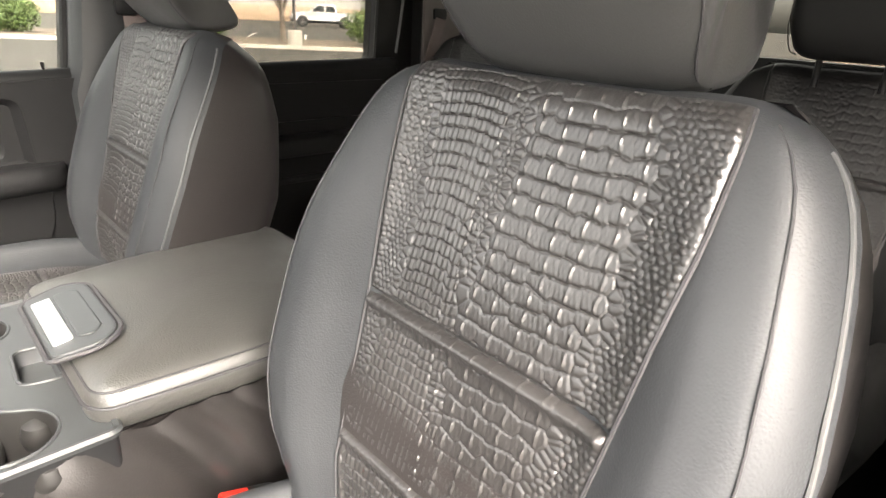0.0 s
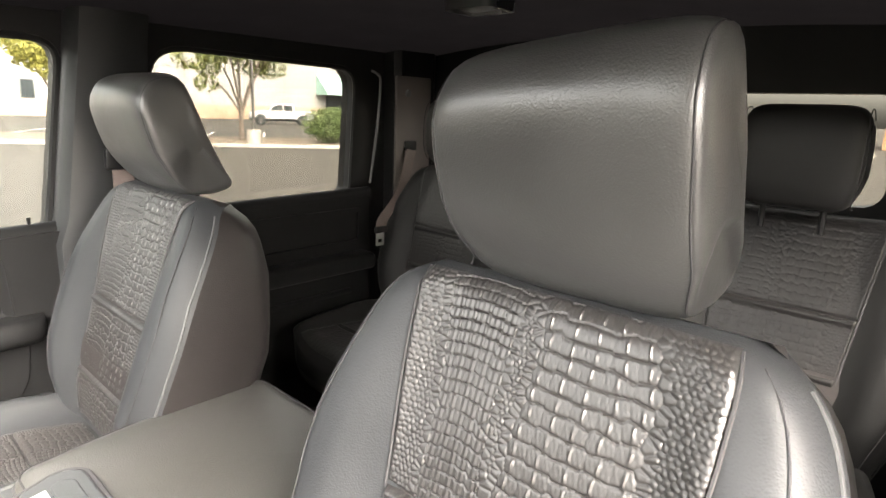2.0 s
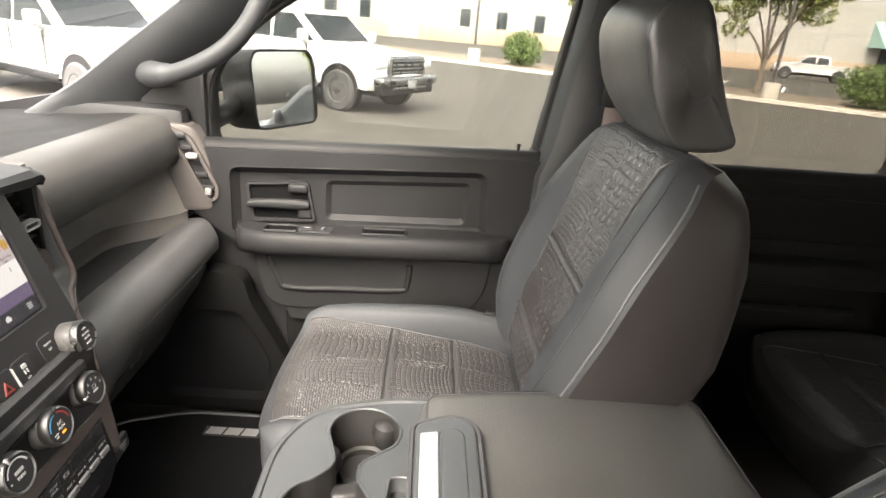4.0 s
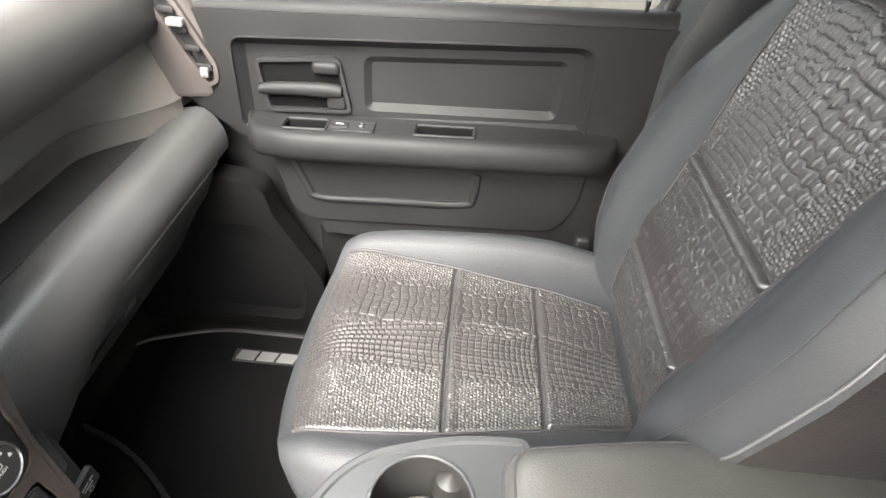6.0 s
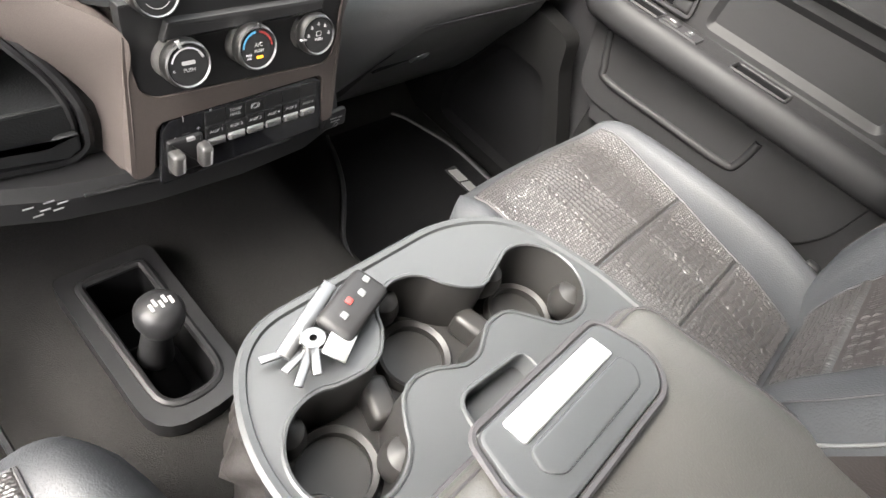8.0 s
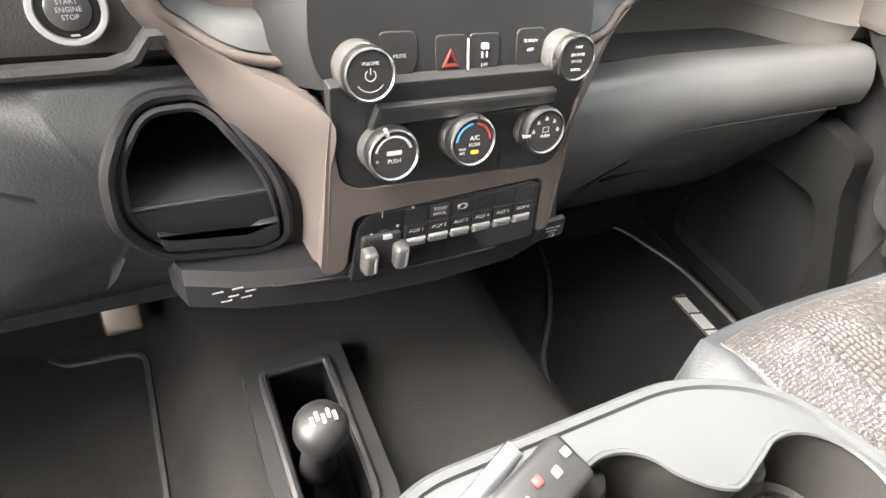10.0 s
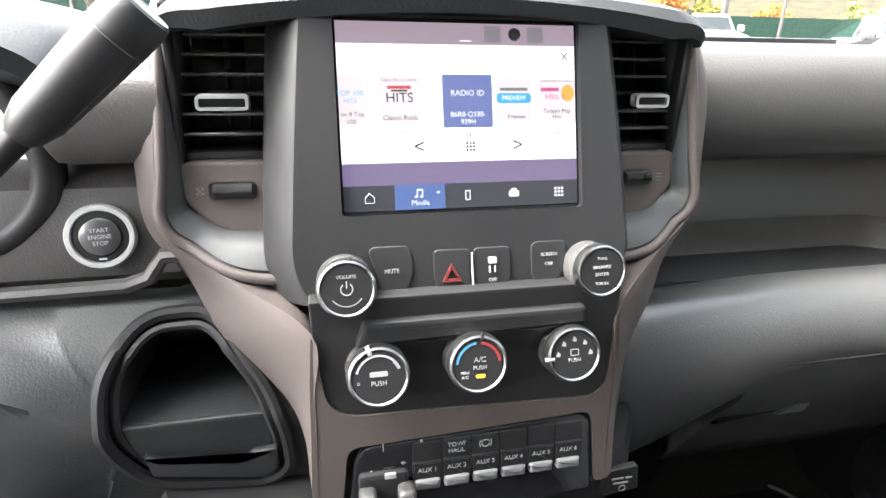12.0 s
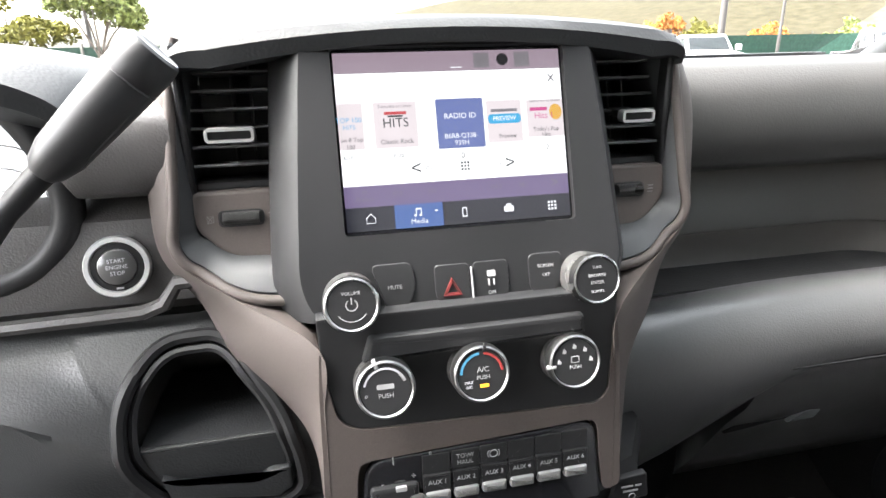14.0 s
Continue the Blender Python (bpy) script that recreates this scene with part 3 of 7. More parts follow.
# ---- seats ----
def voronoi_height(px, pv, seeds, size, big, chunk=6000):
    """Relief of scales: low along the lines between seeds, domed within."""
    out = np.empty(len(px))
    kind = np.empty(len(px), int)
    other = np.empty(len(px), int)
    sx, sv = seeds[:, 0].astype(np.float32), seeds[:, 1].astype(np.float32)
    order = np.argsort(pv)
    for a in range(0, len(px), chunk):
        idx = order[a : a + chunk]
        lo, hi = pv[idx].min() - 0.04, pv[idx].max() + 0.04
        near = np.where((sv > lo) & (sv < hi))[0]
        d = (px[idx, None].astype(np.float32) - sx[near]) ** 2 + (pv[idx, None].astype(np.float32) - sv[near]) ** 2
        two = np.argpartition(d, 1, axis=1)[:, :2]
        dd = np.sqrt(np.take_along_axis(d, two, 1))
        swap = dd[:, 0] > dd[:, 1]
        f1, f2 = dd.min(1), dd.max(1)
        first = np.where(swap, two[:, 1], two[:, 0])
        second = np.where(swap, two[:, 0], two[:, 1])
        out[idx] = f2 - f1
        kind[idx] = near[first]
        other[idx] = near[second]
    edge = np.clip(out / 0.0018, 0, 1)
    dome = edge * edge * (3 - 2 * edge)
    bead = np.clip(out / 0.0042, 0, 1)
    plump = np.clip(out / 0.0075, 0, 1)
    dome = np.where(big[kind] == 1, 0.45 * dome + 0.55 * np.sqrt(1 - (1 - plump) ** 2), dome)
    dome = np.where(big[kind] == 0, np.sqrt(1 - (1 - bead) ** 2), dome)
    # scales of one row meet in a shallow line only
    row = (big[kind] > 0) & (big[kind] == big[other]) & (np.abs(seeds[kind, 1] - seeds[other, 1]) < np.where(big[kind] == 1, 0.008, 0.0045))
    dome = np.where(row, 0.62 + 0.38 * dome, dome)
    return dome * size[kind], kind


def croc_seeds(width, length, seed, pitch=1.0, belly=(0.20, 5, 0.34), large=(-0.13, 5, 0.35)):
    """Scale centres: a column of wide belly rows, a column of large scales, pebbles between."""
    rng = np.random.RandomState(seed)
    pts, size, big = [], [], []

    def column(v):
        return 0.03 * math.sin(v * 9.0 + seed)

    v = -0.01
    while v < length + 0.02:
        c = width * (belly[0] + column(v))
        wave = 0.006 * math.sin(v * 25 + seed)
        h = 0.0115 * pitch * rng.uniform(0.85, 1.15)
        grow = 0.85 + 0.25 * math.sin(v * 14 + seed * 2)
        n = belly[1]
        for i in range(n):
            q = (i - (n - 1) / 2) / n
            pts.append((c + q * width * belly[2] * grow, v + wave - 0.02 * q * q + rng.uniform(-0.0004, 0.0004)))
            size.append(0.0014)
            big.append(2)
        v += h
    v = -0.01
    while v < length + 0.02:
        c = width * (large[0] - column(v + 0.1))
        h = 0.0165 * pitch * rng.uniform(0.9, 1.1)
        n = large[1]
        off = rng.uniform(-0.003, 0.003)
        for i in range(n):
            q = (i - (n - 1) / 2) / n
            pts.append((c + off + q * width * large[2] + rng.uniform(-0.003, 0.003), v + 0.012 * q * q + rng.uniform(-0.0014, 0.0014)))
            size.append(0.0016)
            big.append(1)
        v += h
    # pebbles fill what is left
    cell = 0.0062 * pitch
    v = -0.01
    row = 0
    centres = np.array(pts)
    isbig = np.array(big)
    while v < length + 0.02:
        x = -width / 2 - 0.01 + (row % 2) * cell / 2
        while x < width / 2 + 0.01:
            p = (x + rng.uniform(-0.22, 0.22) * cell, v + rng.uniform(-0.22, 0.22) * cell)
            d = np.abs(centres - p)
            clash = (d[:, 0] < np.where(isbig == 1, 0.0135, 0.0125)) & (d[:, 1] < np.where(isbig == 1, 0.0095, 0.0068))
            if not clash.any():
                pts.append(p)
                size.append(rng.uniform(0.0012, 0.0020))
                big.append(0)
            x += cell * (0.8 + 0.5 * abs(x) / width)
        v += cell * 0.95
        row += 1
    return np.array(pts), np.array(size), np.array(big)


def croc_panel(name, place, half_width, length, seams, seed, parent, step=0.0014, v0=0.0, bulge=0.0, print_set=None):
    """A quilted panel of embossed vinyl. place(x, v, h) maps arrays to metres; half_width(v) its outline."""
    width = 2 * max(half_width(v) for v in np.linspace(v0, length, 12))
    nx, nv = int(width / step), int((length - v0) / step)
    u = np.linspace(-1, 1, nx)
    vv = np.linspace(v0, length, nv)
    hw = np.array([half_width(v) for v in vv])
    X = (hw[:, None] * u[None, :]).ravel()
    V = np.repeat(vv, nx)
    seeds, size, big = croc_seeds(width, length, seed, **(print_set or {}))
    h, kind = voronoi_height(X, V, seeds, size, big)
    # a raised keel down each large scale
    isb = big[kind] == 1
    dx = X - seeds[kind, 0]
    dv = V - seeds[kind, 1]
    h = h + np.where(isb, (0.0004 if print_set else 0.0015) * np.exp(-((dx / 0.0009) ** 2)) * np.clip(1.3 - np.abs(dv) / 0.007, 0, 1), 0)
    h = h + np.where(isb, 0.00016 * np.sin(dv * 2600 + np.abs(dx) * 900) + 0.00022 * np.sin(dx * 1500 + kind * 2.1) * np.sin(dv * 500 + kind), 0)
    h = h + np.where(big[kind] == 2, 0.00035 * np.cos(dx * 900) * np.clip(h / 0.0012, 0, 1), 0)
    for s in seams:
        h = h - 0.0045 * np.exp(-(((V - s) / 0.0028) ** 2))
        fold = np.exp(-(((V - s + 0.009) / 0.006) ** 2)) * (0.3 if print_set else 1.0)
        h = h * (1 - 0.5 * fold) + 0.0050 * fold
    h = h * (1.35 if step < 0.002 else 1.0)
    edge = np.clip((1 - np.abs(np.tile(u, nv))) * np.repeat(hw, nx) / 0.006, 0, 1)
    h = h * (0.25 + 0.75 * edge) - 0.004 * (1 - edge) ** 2
    if bulge:
        cuts = [v0, *sorted(seams), length]
        for a, b in zip(cuts, cuts[1:]):
            m = (V >= a) & (V <= b)
            h[m] += bulge * np.sin(np.pi * (V[m] - a) / (b - a)) ** 0.7
    co = place(X, V, h)
    i = np.arange(nv - 1)[:, None] * nx + np.arange(nx - 1)[None, :]
    quads = np.stack([i, i + 1, i + nx + 1, i + nx], -1).reshape(-1, 4)
    me = bpy.data.meshes.new(name)
    me.vertices.add(len(co))
    me.vertices.foreach_set("co", co.astype(np.float32).ravel())
    me.loops.add(quads.size)
    me.loops.foreach_set("vertex_index", quads.astype(np.int32).ravel())
    me.polygons.add(len(quads))
    me.polygons.foreach_set("loop_start", np.arange(0, quads.size, 4, dtype=np.int32))
    me.polygons.foreach_set("loop_total", np.full(len(quads), 4, np.int32))
    me.update(calc_edges=True)
    return finish(name, me, M_CROC if step < 0.002 else M_REARSHADECROC, parent, "glossy dark brown crocodile-embossed vinyl insert", True, 70)


BACK_S = [0.0, 0.12, 0.30, 0.55, 0.70, 0.82, 0.91, 0.97, 1.0]
BACK_HW = [0.208, 0.228, 0.262, 0.272, 0.260, 0.246, 0.230, 0.206, 0.178]
BACK_L = 0.505
BACK_HW = np.interp(np.linspace(0, 1, 51), BACK_S, BACK_HW)
for _ in range(5):
    BACK_HW[1:-1] = 0.25 * BACK_HW[:-2] + 0.5 * BACK_HW[1:-1] + 0.25 * BACK_HW[2:]
BACK_S = np.linspace(0, 1, 51)
RECLINE = radians(18.3)


def back_front(x, s):
    """How far the front of a backrest stands out at x across and s up (0 to 1)."""
    hw = np.interp(s, BACK_S, BACK_HW)
    q = np.clip(np.abs(x) / hw, 0, 1)
    strength = np.interp(s, [0, 0.25, 0.65, 0.95, 1.0], [0.030, 0.045, 0.036, 0.012, 0.006])
    bol = strength * np.clip((q - 0.45) / 0.30, 0, 1) ** 2 * (3 - 2 * np.clip((q - 0.45) / 0.30, 0, 1))
    rim = 0.038 * np.clip((q - 0.82) / 0.18, 0, 1) ** 2.2
    top = 0.035 * (1 - np.sqrt(np.clip(1 - np.clip((s - 0.93) / 0.075, 0, 1) ** 2, 0, 1)))
    low = 0.02 * np.clip(1 - s / 0.15, 0, 1)
    crown = 0.010 * np.sin(np.pi * np.clip(s, 0, 1))
    return bol - rim - top - low + crown


def make_seat(name, cx, label, back_y, back_z, seeds, cushion_front, rear=False, shift=0.0, wide=1.0):
    t = thing(name, label, "seat", "rear seats" if rear else "front seats")
    ca, sa = math.cos(RECLINE), math.sin(RECLINE)

    def lay(x, v, n):
        """Across, up along the back, out of it."""
        return np.stack([cx + x, back_y - v * sa + n * ca, back_z + v * ca + n * sa], -1)

    rings, behind = [], []
    for s in [-0.10, 0.0, 0.06, 0.14, 0.22, 0.3, 0.4, 0.5, 0.6, 0.7, 0.78, 0.85, 0.9, 0.935, 0.955, 0.97, 0.985, 0.995, 1.002]:
        hw = float(np.interp(s, BACK_S, BACK_HW))
        depth = interp(s, [0, 0.2, 0.5, 0.78, 0.93, 0.97, 1.0], [0.20, 0.205, 0.205, 0.175, 0.140, 0.120, 0.090])
        xs = np.concatenate([np.linspace(-1, -0.7, 9), np.linspace(-0.62, 0.62, 13), np.linspace(0.7, 1, 9)]) * hw
        front = lay(xs, np.full(len(xs), s * BACK_L), back_front(xs, np.full(len(xs), min(s, 1.0))))
        bx = np.linspace(1, -1, 15) * hw
        q = np.abs(bx) / hw
        bn = -depth + 0.07 * np.clip((q - 0.6) / 0.4, 0, 1) ** 2.2
        backs = lay(bx * 0.985, np.full(len(bx), s * BACK_L), bn)
        rings.append([tuple(p) for p in front])
        behind.append([tuple(p) for p in np.concatenate([front[-1:], backs, front[:1]])])
    # rear covers take the copy with the shade in its colour
    cover = M_REARSHADE if rear else M_VINYL
    part("backrest", loft(rings, False, False), cover, t, angle=50)
    part("back_cover", loft(behind), M_SIDE, t, "dark brown black side and back cover", angle=50)
    seams = [0.115, 0.262] if not rear else [0.18, 0.30]
    pw = lambda v: interp(v, [0, 0.12, 0.26, 0.42, 0.50], [0.113, 0.122, 0.134, 0.150, 0.158])
    spread = lambda v: np.interp(v, [0.0, 0.40, 0.47, 0.505], [wide, wide, 1 + 0.6 * (wide - 1), 1.0])

    def lay_b(x, v, h):
        x = np.where(x < 0, x * spread(v), x)
        return lay(x, v, back_front(x, v / BACK_L) + 0.0035 + h)

    croc_panel("backrest_insert", lay_b, pw, BACK_L * 0.985, seams, seeds[0], t, 0.00115 if not rear else 0.0021, 0.012 if not rear else 0.006)
    for sg in (-1, 1):
        line = [lay_b(np.array(sg * (pw(v) + 0.001)), np.array(v), np.array(-0.0015)) for v in np.linspace(0.02, BACK_L * 0.98, 24)]
        part("insert_seam", tube(line, 0.0018, 5), M_SEAM, t)
        line = []
        for s in np.linspace(0.05, 0.965, 26):
            hw = float(np.interp(s, BACK_S, BACK_HW))
            x = sg * hw * interp(s, [0, 0.5, 0.8, 1], [0.88, 0.88, 0.87, 0.89])
            line.append(lay(np.array(x), np.array(s * BACK_L), back_front(np.array(x), np.array(s)) + 0.0005))
        part("bolster_seam", tube(line, 0.0010, 5), M_SEAM, t)
        line = []
        for s in np.linspace(0.05, 0.95, 28):
            hw = float(np.interp(s, BACK_S, BACK_HW))
            x = sg * hw * 0.985
            line.append(lay(np.array(x), np.array(s * BACK_L), back_front(np.array(x), np.array(s)) + 0.001))
        part("piping", tube(line, 0.0018, 6), M_PIPE if not rear else M_REARSHADE, t, "thin piping along the bolster edge")
    # cushion
    L = 0.44 if not rear else 0.46
    y1, y0 = back_y - 0.015, cushion_front
    cc = cx + shift
    topz = back_z + (0.005 if cx > 0 or rear else -0.030)
    rings = []

    def cush(x, y):
        f = np.clip((y - y1) / (y0 - y1), 0, 1)
        hw = np.interp(f, [0, 0.3, 0.7, 1], [0.225, 0.250, 0.248, 0.225])
        q = np.clip(np.abs(x) / hw, 0, 1)
        bol = np.interp(f, [0, 0.4, 1], [0.035, 0.030, 0.012]) * np.clip((q - 0.5) / 0.28, 0, 1) ** 2
        rim = 0.05 * np.clip((q - 0.80) / 0.20, 0, 1) ** 2.4
        nose = 0.052 * np.clip((f - 0.82) / 0.18, 0, 1) ** 2.2
        puff = 0.008 * np.sin(np.pi * np.clip((q - 0.70) / 0.30, 0, 1))
        return topz + 0.007 * f + bol + puff - rim - nose - 0.012 * np.clip(1 - f / 0.2, 0, 1)

    for f in [0.0, 0.1, 0.2, 0.32, 0.44, 0.56, 0.68, 0.78, 0.86, 0.91, 0.95, 0.975, 0.99, 1.0]:
        hw = float(np.interp(f, [0, 0.3, 0.7, 0.86, 0.95, 1], [0.225, 0.250, 0.248, 0.242, 0.232, 0.205]))
        xs = np.concatenate([np.linspace(-1, -0.7, 8), np.linspace(-0.6, 0.6, 11), np.linspace(0.7, 1, 8)]) * hw
        ys = y1 + (y0 - y1) * f - 0.062 * (np.abs(xs) / 0.25) ** 2.5 * f**3
        zs = cush(xs, ys)
        low = topz - (0.13 if f < 0.95 else interp(f, [0.95, 1.0], [0.13, 0.085]))
        ring = [(cc + x, y, z) for x, y, z in zip(xs, ys, zs)]
        ring += [(cc + x * 0.95, y, low) for x, y in zip(xs[::-3], ys[::-3])]
        rings.append(ring)
    part("cushion", loft(rings), cover, t, angle=50)
    length = y0 - 0.022 - y1
    cw = lambda v: interp(v, [0, 0.12, 0.25, 0.38, 0.44], [0.105, 0.128, 0.152, 0.166, 0.168])

    def lay_c(x, v, h):
        y = y1 + v - 0.062 * (np.abs(x) / 0.25) ** 2.5 * np.clip(v / (y0 - y1), 0, 1) ** 3
        z = cush(x, y) + 0.0035
        return np.stack([cc + x, y, z + h], -1)

    croc_panel("cushion_insert", lay_c, cw, length, [0.122, 0.248], seeds[1], t, 0.00105 if not rear else 0.003, 0.01, 0.0, {} if rear else {"pitch": 0.76, "belly": (-0.07, 7, 0.26), "large": (0.19, 5, 0.23)})
    for sg in (-1, 1):
        line = [lay_c(np.array(sg * (cw(v) + 0.001)), np.array(v), np.array(-0.0015)) for v in np.linspace(0.02, length, 20)]
        part("cushion_seam", tube(line, 0.0018, 5), M_SEAM, t)
    line = [lay_c(np.array(x), np.array(length), np.array(-0.001)) for x in np.linspace(-0.167, 0.167, 16)]
    part("cushion_seam", tube(line, 0.0018, 5), M_SEAM, t)
    if not rear:
        part("seat_base", box((0.40, 0.36, 0.30), (cx, back_y + 0.20, 0.28), 0.03), M_BLACK, t, "black seat base")
    return t, lay


def headrest(name, cx, y, z, w, label, group, lean=0.0, size=1.0, rear=False):
    t = thing(name, label, "headrest", group)
    # side profile from the lower rear corner round: forward, up
    prof = [(-0.015, 0.0), (0.045, -0.012), (0.088, 0.002), (0.133, 0.060), (0.154, 0.120), (0.159, 0.165), (0.140, 0.200), (0.105, 0.212), (0.075, 0.200), (0.040, 0.110), (0.010, 0.045)]
    if rear:
        prof = [(0.0, 0.0), (0.03, -0.012), (0.07, -0.004), (0.088, 0.03), (0.092, 0.10), (0.085, 0.16), (0.065, 0.187), (0.03, 0.190), (0.0, 0.17), (-0.012, 0.10), (-0.01, 0.04)]
    pts = smooth_line([(0, a, b) for a, b in prof], 4, True)
    c = Vector((0, 0.07, 0.10)) if not rear else Vector((0, 0.04, 0.09))

    def at(p, q, k):
        wide = 1 - 0.04 * max(0, (p.z - 0.13) / 0.08) - 0.12 * max(0, (0.04 - p.z) / 0.05) * (1 if not rear else 0.6)
        rise = lean * (1 - max(-1, min(1, q))) / 2 * max(0.0, p.z - 0.02) / 0.19
        return (cx + q * w / 2 * wide, y + c.y + (p.y - c.y) * k * size, z + c.z + (p.z - c.z) * k * size + rise)

    if rear:
        across = [(math.sin(a), max(0.66, (1 - abs(math.sin(a)) ** 7) ** (1 / 5))) for a in np.linspace(-math.pi / 2, math.pi / 2, 33)]
    else:
        # a narrow flat end panel behind a stitched, slightly gathered edge
        edge = [(0.0, 1.0), (0.30, 0.999), (0.55, 0.994), (0.74, 0.981), (0.86, 0.960), (0.92, 0.938), (0.945, 0.922), (0.955, 0.911), (0.962, 0.917), (0.985, 0.895), (1.0, 0.855), (1.012, 0.76), (1.020, 0.55), (1.024, 0.28)]
        across = [(-q, k) for q, k in edge[:0:-1]] + edge
    rings = []
    for q, k in across:
        rings.append([at(p, q, k * (1 - (0.006 * math.sin(j * 2.3) * max(0, (abs(q) - 0.86) / 0.14) if not rear and abs(q) < 1 else 0))) for j, p in enumerate(pts)])
    part("pad", loft(rings), M_REARSHADE if rear else M_LITHEAD, t, angle=60)
    for sg in (-1, 1):
        line = [at(p, sg * 0.955, 0.916 if not rear else 0.93) for p in smooth_line([(0, a, b) for a, b in prof[1:9]], 5)]
        part("stitching", tube(line, 0.0011, 5), M_SEAM, t, "dark stitched seam")
        part("post", tube([(cx + sg * 0.055, y + 0.03, z - 0.06), (cx + sg * 0.055, y + 0.04, z + 0.05)], 0.006, 8), M_BLACK, t)
    return t


seat_d, lay_d = make_seat("front_seat", -0.472, "driver seat in dark vinyl covers with crocodile inserts", -0.617, 0.528, (3, 5), -0.175, False, 0.0, 1.14)
seat_p, lay_p = make_seat("front_seat", 0.424, "front passenger seat in dark vinyl covers with crocodile inserts", -0.617, 0.522, (8, 12), -0.172, False, -0.018)
headrest("headrest", -0.480, -0.865, 1.006, 0.246, "large black vinyl covered headrest of the driver seat", "front headrests", 0.024)
headrest("headrest", 0.437, -0.865, 1.000, 0.262, "large black vinyl covered headrest of the passenger seat", "front headrests")
seat_rl, _ = make_seat("rear_seat", -0.485, "rear seat in shade-darkened vinyl with crocodile insert", -1.560, 0.510, (21, 22), -1.175, True)
seat_rr, _ = make_seat("rear_seat", 0.445, "rear seat in shade-darkened vinyl with crocodile insert beside the door", -1.560, 0.510, (21, 22), -1.175, True)
headrest("headrest", -0.475, -1.70, 1.01, 0.225, "small rear headrest in shade-darkened vinyl", "rear headrests", rear=True)
headrest("headrest", 0.420, -1.70, 1.01, 0.225, "small rear headrest in shade-darkened vinyl", "rear headrests", rear=True)


# ---- passenger door ----
def door_front():
    t = thing("door_1", "closed front passenger door panel in dark grey plastic", "door", kind="structure")
    wx = lambda x: (lambda u, v, w: Vector((x - w, u, v)))
    inset = rounded([(0.004, 0.806), (-0.572, 0.838), (-0.580, 0.684), (0.002, 0.652)], [0.022, 0.035, 0.012, 0.012])
    floor_in = shrink(inset, 0.017)
    body = [(-0.13, 0.44), (-0.045, 0.62), (0.012, 0.640), (0.09, 0.700), (0.09, 0.842), (-0.69, 0.872), (-0.695, 0.44)]
    part("body", plate(body, [inset], wx(0.80), 0.055, True), M_DOOR, t)
    part("inset_edge", tube([wx(0.746)(u, v, 0.0) for u, v in inset], 0.0024, 6, closed=True), M_DOOR, t)
    part("inset_bevel", loft([[wx(0.746)(u, v, 0.0) for u, v in inset], [wx(0.7655)(u, v, 0.0) for u, v in floor_in]], False, True), M_DOOR, t, "sloping edge of the recessed panel", angle=20)
    # recessed field with its own sloping edge
    field = rounded([(-0.206, 0.786), (-0.534, 0.806), (-0.530, 0.704), (-0.206, 0.692)], 0.018)
    deep = shrink(field, 0.012)
    part("inset_floor", plate(shrink(inset, 0.003), [field], wx(0.7655), -0.012, True), M_DOOR, t)
    part("field_bevel", loft([[wx(0.7655)(u, v, 0.0) for u, v in field], [wx(0.775)(u, v, 0.0) for u, v in deep]], False, True), M_DOOR, t, angle=20)
    part("field", slab(shrink(deep, -0.002), wx(0.782), 0.007), M_DOOR, t, "smoother recessed field")
    # top roll under the glass
    line = [(0.775, 0.095, 0.838), (0.772, -0.20, 0.850), (0.772, -0.695, 0.870)]
    part("top_roll", tube(smooth_line(line, 6), 0.022, 10), M_DOOR, t)
    # handle in its bowl; a near-black sheet carries the bowl's shade
    bez = rounded([(-0.027, 0.770), (-0.168, 0.783), (-0.186, 0.688), (-0.042, 0.680)], 0.014)
    part("handle_bezel", plate(bez, [shrink(bez, 0.006)], wx(0.7655), 0.009, True), M_STACK, t)
    part("handle_recess", slab(shrink(bez, 0.004), wx(0.766), 0.002), M_WELLSHADE, t)
    rings = []
    for y, r, z in ((-0.034, 0.008, 0.722), (-0.050, 0.011, 0.724), (-0.100, 0.012, 0.727), (-0.140, 0.013, 0.728), (-0.165, 0.012, 0.728), (-0.172, 0.008, 0.728)):
        rings.append([(0.752 - 0.010 * math.cos(a), y, z + r * math.sin(a)) for a in np.linspace(0, 2 * math.pi, 14, endpoint=False)])
    part("door_handle", loft(rings), M_DOOR, t, "dark pull handle", angle=60)
    part("lock_lever", box((0.018, 0.046, 0.022), (0.758, -0.146, 0.764), 0.008, 3), M_DOOR, t, "dark lock lever")
    part("handle_grip", box((0.014, 0.034, 0.026), (0.762, -0.160, 0.705), 0.007, 3), M_STACK, t)
    # armrest: rounded front, flat top with two sunk wells
    X = 0.785
    rise = lambda u: 0.688 + interp(-u, [0.008, 0.018, 0.10, 0.30, 0.45, 0.57, 0.63], [-0.010, -0.013, -0.011, -0.004, 0.002, 0.006, 0.005])
    stations = ((-0.008, 0.044), (-0.018, 0.074), (-0.036, 0.092), (-0.10, 0.102), (-0.30, 0.102), (-0.45, 0.102), (-0.57, 0.100), (-0.612, 0.092), (-0.630, 0.066))
    rings = []
    for y, out in stations:
        zt = rise(y)
        rings.append([(X - out + q * 0.034, y, zt - d) for q, d in ((0.62, 0.0), (0.42, 0.0012), (0.24, 0.0045), (0.10, 0.011), (0.02, 0.020), (0.0, 0.029), (0.06, 0.040), (0.24, 0.050), (0.55, 0.0565))] + [(X, y, zt - 0.058)])
    part("armrest", loft(rings, False, False), M_DOOR, t, angle=60)
